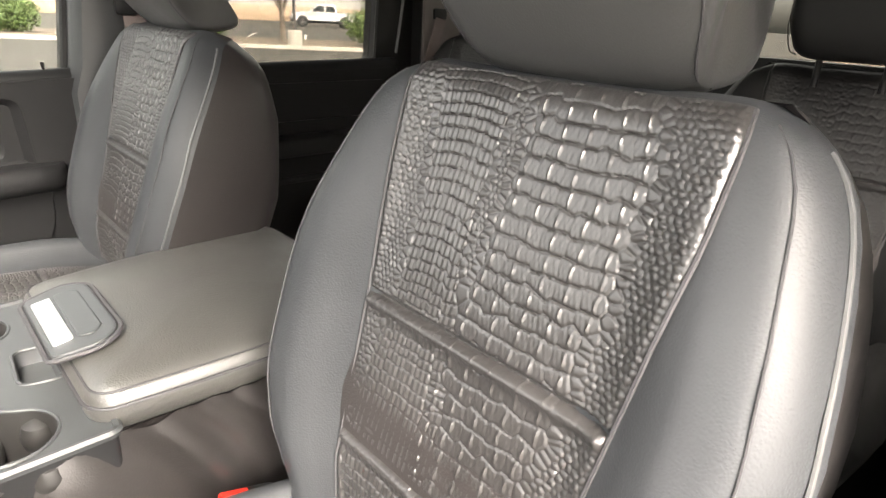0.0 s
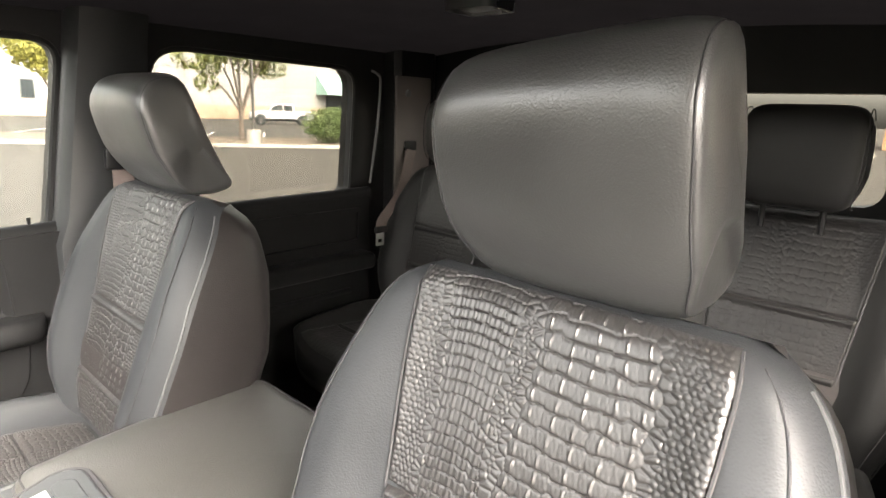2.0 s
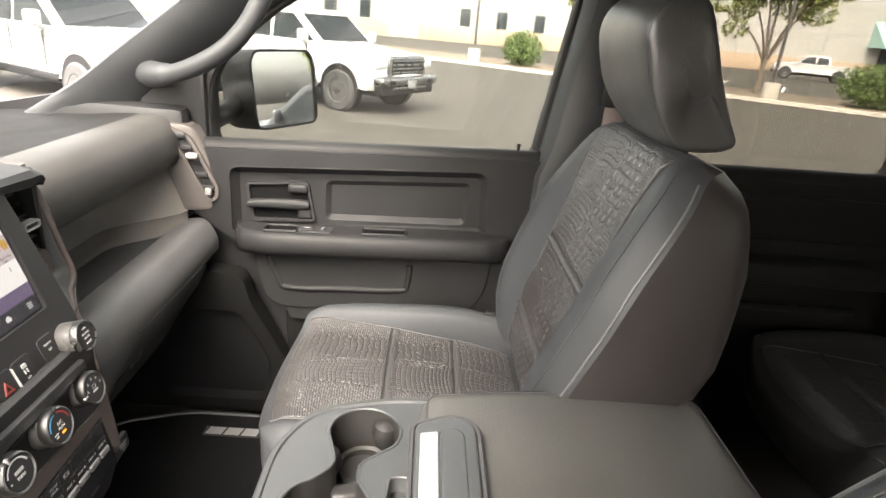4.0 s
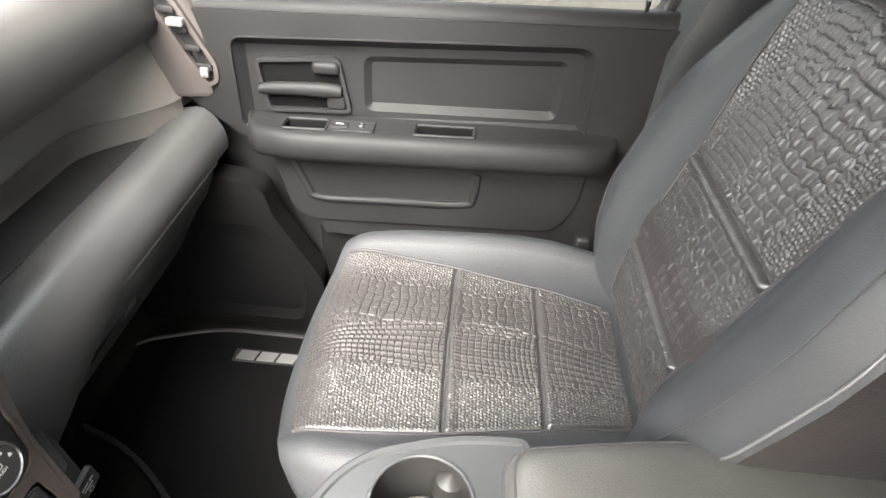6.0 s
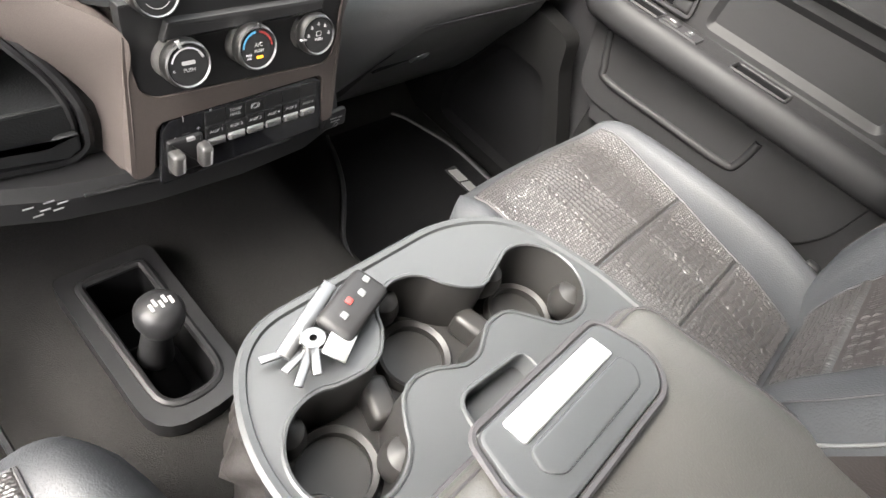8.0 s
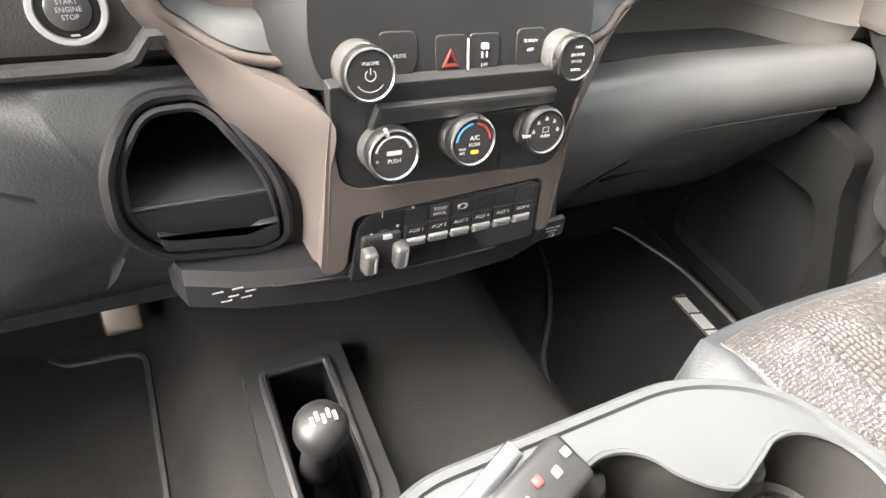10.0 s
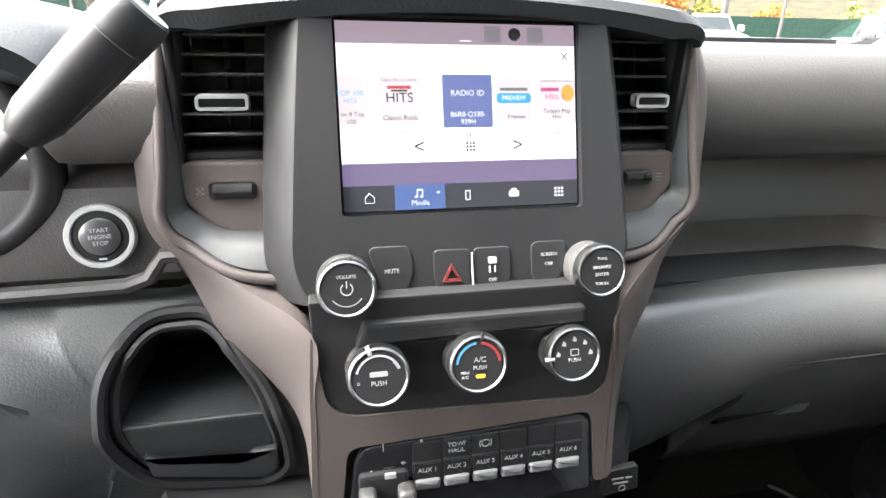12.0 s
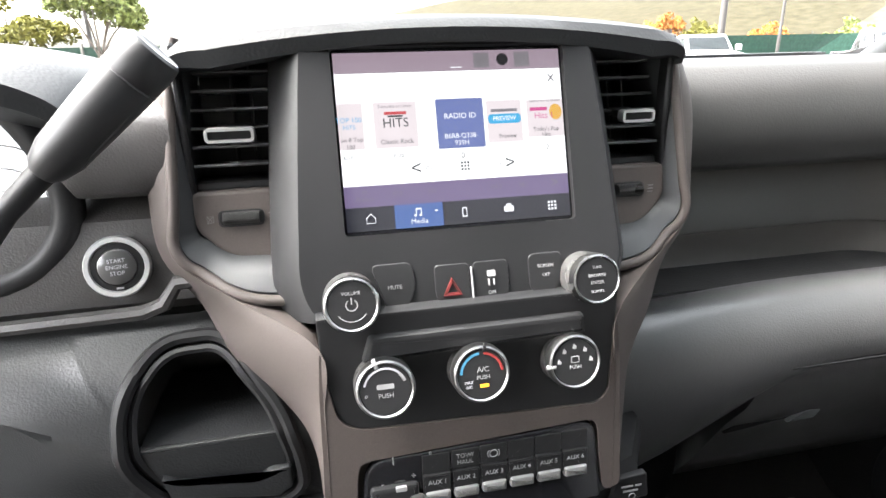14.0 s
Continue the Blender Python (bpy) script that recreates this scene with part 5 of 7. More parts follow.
# end vent by the passenger door
ev = thing("side_vent", "tall grey air vent at the end of the dashboard", "air vent")
vo = rounded([(0.152, 0.902), (0.078, 0.872), (0.026, 0.756), (0.030, 0.728), (0.048, 0.722), (0.072, 0.765), (0.104, 0.842)], [0.012, 0.02, 0.02, 0.012, 0.012, 0.03, 0.03])
wv = lambda u, v, w: Vector((0.733 + (0.08 - u) * 0.25 - w, u, v))
house = rounded([(0.185, 0.905), (0.075, 0.890), (0.018, 0.770), (0.014, 0.722), (0.040, 0.700), (0.115, 0.700), (0.135, 0.80)], 0.015)
part("housing", slab(house, lambda u, v, w: wv(u, v, w - 0.055), 0.052, 0.008), M_TAUPEDARK, ev, "dull taupe vent housing")
part("frame", plate(vo, [shrink(vo, 0.007)], lambda u, v, w: wv(u, v, w - 0.006), 0.011), M_TAUPEDARK, ev, "taupe vent frame")
part("well", slab(shrink(vo, 0.006), lambda u, v, w: wv(u, v, w - 0.004), 0.002), M_BLACK, ev)
for z in (0.755, 0.785, 0.815, 0.845, 0.870):
    ya = interp(z, [0.728, 0.756, 0.872], [0.040, 0.034, 0.086])
    yb = interp(z, [0.722, 0.765, 0.842, 0.902], [0.048, 0.065, 0.097, 0.140])
    part("slat", box((0.007, abs(yb - ya), 0.010), wv((ya + yb) / 2, z, 0.002), 0.002, 2), M_STACK, ev)
part("vent_tab", box((0.016, 0.026, 0.012), wv(0.074, 0.828, 0.008), 0.004), M_TIP, ev, "silver vent tab")
part("vent_wheel", box((0.010, 0.014, 0.016), wv(0.047, 0.748, 0.006), 0.003), M_TIP, ev, "silver vent wheel")
part("end_cap", box((0.06, 0.30, 0.25), (0.765, 0.24, 0.80), 0.02), M_BLACK, dash)

# ---- centre stack ----
stack = thing("centre_stack", "centre stack with a touchscreen and control knobs", "dashboard panel")
TILT = math.atan2(0.0395, 0.121)
su, sv, sn = Vector((1, 0, 0)), Vector((0, math.sin(TILT), math.cos(TILT))), Vector((0, -math.cos(TILT), math.sin(TILT)))
so = Vector((0, 0.0, 0.80))
scr = lambda u, v, w: so + su * u + sv * v + sn * w
# upper panel round the screen, bowed out to its sides
face_out = rounded([(-0.108, 0.1365), (0.108, 0.1365), (0.116, 0.05), (0.122, -0.035), (0.112, -0.062), (-0.112, -0.062), (-0.122, -0.035), (-0.116, 0.05)], [0.012, 0.012, 0.05, 0.02, 0.02, 0.02, 0.02, 0.05])
hole = rounded(rect(-0.0875, -0.003, 0.0875, 0.131), 0.004)
part("screen_surround", plate(face_out, [hole], lambda u, v, w: scr(u, v, 0.004 - w), 0.06, False), M_STACK, stack, "matte dark screen surround")
for sg in (-1, 1):
    rings = []
    for v in (0.1365, 0.10, 0.05, 0.0, -0.035, -0.062):
        u = interp(v, [-0.062, -0.035, 0.05, 0.145], [0.113, 0.121, 0.1155, 0.108])
        rings.append([scr(sg * (u - 0.004), v, 0.0035), scr(sg * (u + 0.002), v, 0.001), scr(sg * (u + 0.022), v, -0.030), scr(sg * (u + 0.026), v, -0.060), scr(sg * (u - 0.004), v, -0.060)])
    part("side_bevel", loft(rings), M_STACK, stack)
screen_t = thing("touchscreen", "lit touchscreen showing a radio page", "touchscreen")


LIT = 0.045


def glow(name, col, strength):
    """A lit surface: col is what the camera sees of it at strength 1."""
    m = material(name, (0.015, 0.015, 0.016), 0.25, stain=0.0)
    p = m.node_tree.nodes["Principled BSDF"]
    p.inputs["Emission Color"].default_value = rgb(col)
    p.inputs["Emission Strength"].default_value = strength * LIT
    return m


G_WHITE = glow("screen_white", (0.92, 0.93, 0.95), 0.95)
G_MAUVE = glow("screen_mauve", (0.42, 0.33, 0.40), 0.55)
G_PURPLE = glow("screen_purple", (0.16, 0.12, 0.24), 0.75)
G_NAVY = glow("screen_navy", (0.012, 0.014, 0.03), 0.4)
G_BLUE = glow("screen_blue", (0.095, 0.13, 0.32), 0.9)
G_TAB = glow("screen_tab_blue", (0.05, 0.12, 0.35), 0.8)
G_PALE = glow("screen_pale_pink", (0.68, 0.62, 0.64), 0.8)
G_DARK = glow("screen_dark_text", (0.05, 0.05, 0.06), 0.1)
G_GREY = glow("screen_grey_text", (0.35, 0.33, 0.36), 0.4)
G_LIGHT = glow("screen_light_text", (0.85, 0.87, 0.92), 0.9)
G_CYAN = glow("screen_cyan", (0.03, 0.35, 0.62), 0.8)
G_RED = glow("screen_red", (0.55, 0.05, 0.06), 0.7)
G_PINK = glow("screen_pink", (0.60, 0.05, 0.25), 0.7)
G_AMB = glow("screen_amber", (0.75, 0.42, 0.05), 0.7)

part("glass", slab(rounded(rect(-0.0872, -0.0027, 0.0872, 0.1307), 0.004), lambda u, v, w: scr(u, v, -0.004 + w), 0.003), M_GLOSS, screen_t)


def px(u, v):
    """Screen page: 0..1 across and down."""
    return -0.0855 + u * 0.171, 0.128 - v * 0.128


def patch(name, u0, v0, u1, v1, mat, lift=1, r=0.0):
    a, b = px(u0, v1), px(u1, v0)
    o = rect(a[0], a[1], b[0], b[1])
    return part(name, slab(rounded(o, r) if r else o, lambda u, v, w: scr(u, v, -0.0009 + 0.00016 * lift + w), 0.0001), mat, screen_t, smooth=False)


def page_text(s, u, v, size, mat, lift=3, align="CENTER"):
    x, y = px(u, v)
    size = size * 0.76 if len(s) > 1 else size
    m = Matrix.Translation(scr(x, y, -0.0009 + 0.00016 * lift)) @ Matrix((su, sv, sn)).transposed().to_4x4()
    return text_mesh(s, size, mat, screen_t, m, align=align, extrude=0.00003)


patch("page_top", 0, 0, 1, 0.115, G_MAUVE)
patch("page", 0, 0.115, 1, 0.745, G_WHITE)
patch("preset_bar", 0, 0.745, 1, 0.865, G_PURPLE)
patch("tab_bar", 0, 0.865, 1, 1.0, G_NAVY)
patch("media_tab", 0.205, 0.865, 0.415, 1.0, G_TAB, 2)
patch("top_icon", 0.605, 0.015, 0.675, 0.10, G_GREY, 2)
patch("top_icon", 0.79, 0.015, 0.86, 0.10, G_GREY, 2)
ccx, ccy = px(0.735, 0.055)
part("top_dial", slab([(ccx + 0.0045 * math.cos(a), ccy + 0.0045 * math.sin(a)) for a in np.linspace(0, 6.28, 20, endpoint=False)], lambda u, v, w: scr(u, v, -0.0005 + w), 0.0001), G_DARK, screen_t)
patch("rule", 0.10, 0.197, 0.88, 0.200, G_PALE, 2)
patch("handle_bar", 0.50, 0.092, 0.55, 0.097, G_LIGHT, 2)
patch("station_card", 0.0, 0.28, 0.105, 0.54, G_PALE, 2, 0.001)
patch("station_card", 0.15, 0.28, 0.335, 0.54, G_PALE, 2, 0.001)
patch("radio_card", 0.42, 0.275, 0.63, 0.56, G_BLUE, 2, 0.001)
patch("station_card", 0.645, 0.295, 0.805, 0.54, G_PALE, 2, 0.001)
patch("station_card", 0.83, 0.30, 1.0, 0.52, G_PALE, 2, 0.001)
for a, b in ((0.17, 0.315), (0.85, 0.985)):
    page_text("Subscribe to Listen", (a + b) / 2, 0.305, 0.0042, G_GREY)
page_text("RADIO ID", 0.525, 0.375, 0.0074, G_LIGHT)
page_text("B6R8-Q338-", 0.525, 0.490, 0.0066, G_LIGHT)
page_text("939H", 0.525, 0.530, 0.0066, G_LIGHT)
page_text("HITS", 0.2425, 0.400, 0.0125, G_DARK)
patch("logo_bar", 0.195, 0.335, 0.29, 0.352, G_RED, 3)
patch("logo_bar", 0.21, 0.356, 0.275, 0.366, G_DARK, 3)
page_text("Classic Rock", 0.2425, 0.505, 0.0062, G_DARK)
page_text("3020", 0.2425, 0.585, 0.0056, G_DARK)
page_text("TOP 100", 0.045, 0.375, 0.0066, G_CYAN)
page_text("HITS", 0.045, 0.415, 0.0058, G_CYAN)
page_text("on 8 Top", 0.052, 0.485, 0.0056, G_DARK)
page_text("100", 0.045, 0.525, 0.0056, G_DARK)
page_text("3010", 0.030, 0.585, 0.0052, G_DARK)
patch("logo_swoosh", 0.650, 0.375, 0.80, 0.43, G_CYAN, 3, 0.003)
page_text("PREVIEW", 0.725, 0.402, 0.0060, G_LIGHT, 4)
patch("logo_bar", 0.665, 0.345, 0.785, 0.362, G_GREY, 3)
page_text("Preview", 0.735, 0.505, 0.0056, G_DARK)
page_text("1", 0.725, 0.585, 0.0056, G_DARK)
page_text("0", 0.525, 0.605, 0.0060, G_DARK)
patch("logo_bar", 0.845, 0.345, 0.925, 0.365, G_PINK, 3)
page_text("Hits 1", 0.91, 0.395, 0.0085, G_PINK)
ax2, ay2 = px(0.965, 0.375)
part("logo_disc", slab([(ax2 + 0.005 * math.cos(a), ay2 + 0.006 * math.sin(a)) for a in np.linspace(0, 6.28, 18, endpoint=False)], lambda u, v, w: scr(u, v, -0.0005 + w), 0.0001), G_AMB, screen_t)
page_text("Today's Pop", 0.915, 0.475, 0.0055, G_DARK)
page_text("Hits", 0.915, 0.508, 0.0055, G_DARK)
page_text("2", 0.915, 0.585, 0.0056, G_DARK)
page_text("<", 0.315, 0.665, 0.014, G_DARK)
page_text("CH", 0.375, 0.668, 0.0062, G_GREY)
page_text(">", 0.735, 0.665, 0.014, G_DARK)
page_text("CH", 0.675, 0.668, 0.0062, G_GREY)
page_text("x", 0.955, 0.165, 0.012, G_GREY)
for i in range(3):
    for j in range(3):
        patch("keypad_dot", 0.512 + 0.014 * i, 0.640 + 0.019 * j, 0.521 + 0.014 * i, 0.652 + 0.019 * j, G_DARK, 3)
        patch("apps_dot", 0.895 + 0.015 * i, 0.905 + 0.020 * j, 0.905 + 0.015 * i, 0.918 + 0.020 * j, G_LIGHT, 3)
page_text("All", 0.085, 0.780, 0.0050, G_GREY)
page_text("Presets", 0.085, 0.822, 0.0055, G_GREY)
for s, u in (("97.3", 0.225), ("530", 0.375), ("104.5", 0.66), ("88.1", 0.79)):
    page_text(s, u, 0.800, 0.0055, G_GREY)
page_text(">", 0.935, 0.800, 0.012, G_GREY)
page_text("Media", 0.31, 0.965, 0.0070, G_LIGHT)
for a in (0.296, 0.318):
    patch("note_icon", a, 0.893, a + 0.004, 0.930, G_LIGHT, 3)
    nx, ny = px(a - 0.002, 0.930)
    part("note_icon", slab([(nx + 0.0011 * math.cos(q), ny + 0.0009 * math.sin(q)) for q in np.linspace(0, 6.28, 12, endpoint=False)], lambda u, v, w: scr(u, v, -0.0004 + w), 0.0001), G_LIGHT, screen_t)
patch("note_icon", 0.296, 0.889, 0.322, 0.898, G_LIGHT, 3)
patch("tab_mark", 0.380, 0.905, 0.392, 0.915, G_LIGHT, 3)
hx = [px(a, b) for a, b in ((0.085, 0.957), (0.122, 0.957), (0.122, 0.928), (0.1035, 0.905), (0.085, 0.928))]
part("home_icon", tube([scr(u, v, -0.0003) for u, v in hx], 0.00035, 4, closed=True), G_LIGHT, screen_t)
patch("phone_icon", 0.500, 0.905, 0.522, 0.960, G_LIGHT, 3)
patch("phone_screen", 0.504, 0.912, 0.518, 0.953, G_NAVY, 4)
patch("car_icon", 0.690, 0.915, 0.735, 0.950, G_LIGHT, 3, 0.001)
patch("car_icon", 0.700, 0.902, 0.725, 0.918, G_LIGHT, 3, 0.001)

# hood over the stack
rings = []
for x in [0.201 * math.sin(a) for a in np.linspace(-math.pi / 2, math.pi / 2, 29)]:
    q = abs(x) / 0.201
    end = max(0.0, (q - 0.86) / 0.14)
    f = 0.026 + 0.022 * q * q
    z = 0.9475 - 0.013 * q * q - 0.012 * (1 - math.sqrt(max(0.0, 1 - end**2)))
    h = (0.019 + 0.008 * q * q) * (1 - 0.45 * end)
    rings.append([(x, 0.25, z - 0.002), (x, 0.11, z + 0.003), (x, f + 0.024, z), (x, f + 0.005, z - 0.004), (x, f, z - 0.5 * h), (x, f + 0.004, z - h), (x, f + 0.030, z - h - 0.003), (x, 0.25, z - h - 0.006)])
part("brow", loft(rings), M_BROW, stack, "rounded brow over the screen")
part("back_filler", box((0.30, 0.10, 0.18), (0, 0.16, 0.83)), M_BLACK, stack)

# vents and their U-shaped trim
BEAD = [(0.196, 0.934), (0.203, 0.900), (0.2095, 0.816), (0.2125, 0.790), (0.2065, 0.775), (0.193, 0.765), (0.170, 0.754), (0.147, 0.749), (0.112, 0.747)]
SKIRT_OUT = [(0.204, 0.078, 0.934), (0.224, 0.068, 0.879), (0.231, 0.066, 0.816), (0.228, 0.062, 0.772), (0.202, 0.050, 0.736), (0.178, 0.020, 0.701), (0.137, 0.000, 0.658), (0.124, -0.002, 0.620), (0.122, 0.002, 0.574)]
SKIRT_IN = [(0.197, 0.070, 0.934), (0.206, 0.058, 0.879), (0.212, 0.046, 0.816), (0.208, 0.036, 0.774), (0.170, 0.014, 0.751), (0.1125, -0.0345, 0.728), (0.1125, -0.0395, 0.680), (0.1135, -0.0425, 0.630), (0.115, -0.0455, 0.576)]


def bead_y(z):
    return 0.043 + (z - 0.80) * 0.22 - max(0.0, 0.765 - z) * 1.2


for sg, cx0, tab_half in ((-1, -0.1635, 0.0175), (1, 0.164, 0.0145)):
    vt = thing("air_vent", "black slatted air vent with a chrome tab", "air vent", "centre vents")
    yv = 0.060
    xa, xb = sorted((sg * 0.122, sg * 0.197))
    part("well", slab(rect(xa, 0.815, xb, 0.935), lambda u, v, w: Vector((u, 0.135 + (v - 0.83) * 0.33 - w, v)), 0.004), M_BLACK, vt)
    part("side_wall", box((0.006, 0.075, 0.118), (sg * 0.1975, 0.098, 0.872), 0.002, 1), M_BLACK, vt)
    for k in range(6):
        z = 0.8385 + k * 0.0136
        part("slat", box((xb - xa, 0.040, 0.0026), ((xa + xb) / 2, yv + 0.024 + (z - 0.83) * 0.33, z + 0.001), 0.0009, 1, pose(0, 0, 0, -6, 0, 0)), M_SLAT, vt)
    for k in range(3):
        part("vane", box((0.0016, 0.02, 0.080), (xa + (xb - xa) * (0.40 + 0.20 * k), yv + 0.062, 0.875), 0.0004, 1, pose(0, 0, 0, -18, 0, 0)), M_SLAT, vt)
    tab = rounded(rect(-tab_half, -0.0052, tab_half, 0.0052), 0.0038)
    wt = lambda u, v, w: Vector((cx0 + u, 0.058 - w, 0.8665 + v))
    part("tab", plate(tab, [shrink(tab, 0.0021)], wt, 0.010, True), M_SATIN, vt, "chrome vent tab")
    part("tab_core", slab(shrink(tab, 0.0018), wt, 0.0075), M_BLACK, vt)
    part("tab_stem", box((tab_half * 1.5, 0.03, 0.006), (cx0, 0.072, 0.8675), 0.001), M_BLACK, vt)
    # thumb wheel plate
    pl = rounded([(sg * 0.116, 0.823), (sg * 0.199, 0.823), (sg * 0.198, 0.795), (sg * 0.176, 0.774), (sg * 0.150, 0.768), (sg * 0.116, 0.766)], [0.002, 0.006, 0.008, 0.010, 0.004, 0.002])
    wp = lambda u, v, w: Vector((u, 0.062 + (v - 0.80) * 0.25 - w, v))
    part("wheel_plate", slab(pl, wp, 0.008, 0.0025), M_TAUPE, stack, "taupe plate under the vent")
    part("plate_top", box((0.084, 0.03, 0.010), (sg * 0.158, 0.082, 0.824), 0.004, 2), M_STACK, stack)
    half = tab_half * 0.98
    zc = 0.8025
    slot = rounded([(cx0 + a * half, zc + b * 0.0062) for a, b in ((-1, -1), (1, -1), (1, 1), (-1, 1))], 0.0045)
    part("wheel_slot", plate(slot, [shrink(slot, 0.0011)], lambda u, v, w: wp(u, v, w + 0.0075), 0.0014), M_BLACK, stack, "black slot rim")
    part("slot_floor", slab(shrink(slot, 0.0008), lambda u, v, w: wp(u, v, w + 0.0070), 0.0012), M_BLACK, stack)
    knurl = bmesh.new()
    rows = []
    for k in range(49):
        a = radians(-80 + 160 * k / 48)
        r = 0.0108 if k % 2 else 0.0101
        rows.append([(cx0 + e * half * 0.80, 0.0595 - r * math.cos(a), zc + 0.52 * r * math.sin(a)) for e in (-1, -0.9, 0.9, 1)])
    loft(rows, False, False, knurl)
    part("thumb_wheel", knurl, M_SMOKE, stack, "knurled black thumb wheel", smooth=False)
    for k in range(3):
        part("air_mark", box((0.005, 0.0004, 0.0006), (cx0 + half + 0.006, 0.0535, 0.7995 + 0.0028 * k)), M_WHITE, stack)
    qo = [wp(cx0 - half - 0.0060 + a * 0.0024, 0.8024 + b * 0.0024, 0.0079) for a, b in ((-1, -1), (1, -1), (1, 1), (-1, 1))]
    part("air_mark", tube(qo, 0.00022, 4, closed=True), M_WHITE, stack)
    part("air_mark", tube([qo[0], qo[2]], 0.0002, 4), M_WHITE, stack)
    part("air_mark", tube([qo[1], qo[3]], 0.0002, 4), M_WHITE, stack)
    # taupe bead, dark inner band and the skirt that flows down the stack
    path = smooth_line([(sg * u, bead_y(v), v) for u, v in BEAD], 6)
    part("trim_bead", tube(path, 0.0042, 10), M_TAUPE, stack, "taupe bead round the vent")
    rings = []
    for i, p in enumerate(path):
        a, b = path[max(i - 1, 0)], path[min(i + 1, len(path) - 1)]
        d = (b - a).normalized()
        nrm = Vector((-d.z, 0, d.x)) * -sg
        wid = interp(p.z, [0.745, 0.77, 0.83, 0.93], [0.024, 0.021, 0.012, 0.011])
        rings.append([(p.x + nrm.x * k * wid, p.y + e, p.z + nrm.z * k * wid) for k, e in ((0.0, 0.004), (0.25, 0.0015), (0.7, 0.008), (1.0, 0.016), (1.05, 0.05), (0.0, 0.05))])
    part("trim_inner", loft(rings), M_BAND, stack, "dark grey band inside the trim", angle=50)
    rings = []
    skirt_out = SKIRT_OUT if sg < 0 else SKIRT_OUT[:5] + [(0.176, 0.024, 0.701), (0.158, 0.018, 0.658), (0.156, 0.018, 0.620), (0.156, 0.018, 0.574)]
    for o, i in zip(smooth_line(skirt_out, 5), smooth_line(SKIRT_IN, 5)):
        ring = []
        for f in np.linspace(0, 1, 9):
            p = i.lerp(o, f)
            ring.append((sg * p.x, p.y - 0.005 * math.sin(math.pi * f) ** 0.8 * min(1.0, (o - i).length / 0.05), p.z))
        rings.append(ring + [(sg * (o.x + 0.002), o.y + 0.06, o.z), (sg * i.x, i.y + 0.06, i.z)])
    part("shoulder", loft(rings), M_TAUPE, stack, "taupe skirt flowing down from the vent trim", angle=70)

# lower stack: taupe frame, climate panel, switch panel
low = lambda u, v, w: Vector((u, -0.022 - (0.765 - v) * 0.06 - w, v))
fr_out = rounded([(-0.1128, 0.724), (-0.1155, 0.690), (-0.117, 0.64), (-0.120, 0.575), (-0.098, 0.574), (-0.092, 0.634), (0.098, 0.642), (0.106, 0.572), (0.122, 0.575), (0.118, 0.64), (0.1155, 0.690), (0.1118, 0.724), (0.1108, 0.724), (0.109, 0.700), (0.107, 0.664), (0.098, 0.655), (-0.090, 0.661), (-0.104, 0.671), (-0.109, 0.700), (-0.1118, 0.724)], [0.0003, 0.01, 0.01, 0.01, 0.01, 0.01, 0.01, 0.01, 0.01, 0.01, 0.01, 0.0003, 0.0003, 0.01, 0.012, 0.012, 0.014, 0.014, 0.012, 0.0003], 4)
clim = rounded([(-0.113, 0.750), (0.112, 0.750), (0.1108, 0.724), (0.109, 0.700), (0.107, 0.664), (0.098, 0.655), (-0.090, 0.661), (-0.104, 0.671), (-0.109, 0.700), (-0.1118, 0.724)], [0.002, 0.002, 0.003, 0.01, 0.012, 0.012, 0.014, 0.014, 0.012, 0.003])
part("taupe_frame", plate(fr_out, [], low, 0.012), M_TAUPE, stack, "taupe painted frame", smooth=False)
rings = []
for z in (0.732, 0.72, 0.69, 0.66, 0.62, 0.59, 0.565):
    k = kl = interp(z, [0.56, 0.62, 0.742], [0.120, 0.116, 0.108])
    y = low(0, z, 0).y
    rings.append([(-kl, y + 0.012, z), (-kl + 0.012, y + 0.001, z), (k - 0.014, y + 0.001, z), (k, y + 0.014, z), (k + 0.012, 0.16, z), (-kl - 0.02, 0.16, z)])
part("stack_body", loft(rings), M_TAUPE, stack)
part("climate_panel", slab(clim, lambda u, v, w: low(u, v, w - 0.002), 0.0125, 0.0012), M_STACK, stack, "matte black climate panel")
part("lip_bar", slab(rounded([(-0.084, 0.716), (0.084, 0.720), (0.082, 0.735), (-0.078, 0.735)], 0.003), lambda u, v, w: low(u, v, w), 0.0175, 0.003), M_STACK, stack)
btn = lambda u, v, w: Vector((u, -0.0031 - (0.80 - v) * 0.36 - w, v))
R_BTN = Matrix((Vector((1, 0, 0)), Vector((0, 0.34, 0.94)), Vector((0, -0.94, 0.34)))).transposed().to_4x4()
for o in (rounded([(-0.072, 0.778), (-0.042, 0.778), (-0.040, 0.760), (-0.048, 0.746), (-0.062, 0.746)], 0.006), rounded([(-0.026, 0.774), (0.000, 0.774), (0.000, 0.744), (-0.020, 0.744), (-0.026, 0.752)], 0.004), rounded([(0.003, 0.774), (0.030, 0.774), (0.030, 0.752), (0.024, 0.744), (0.003, 0.744)], 0.004), rounded([(0.046, 0.776), (0.074, 0.776), (0.070, 0.752), (0.060, 0.744), (0.046, 0.750)], 0.006)):
    part("button", slab(o, btn, 0.0012, 0.0006), M_STACK, stack, "matte black push button")
part("button_light", slab(rect(0.0012, 0.747, 0.0020, 0.771), btn, 0.003), M_WHITE, stack)


def stack_text(s, u, v, size, mat=M_WHITE, lift=0.0014):
    return text_mesh(s, size * 0.78, mat, stack, Matrix.Translation(btn(u, v, lift)) @ R_BTN)


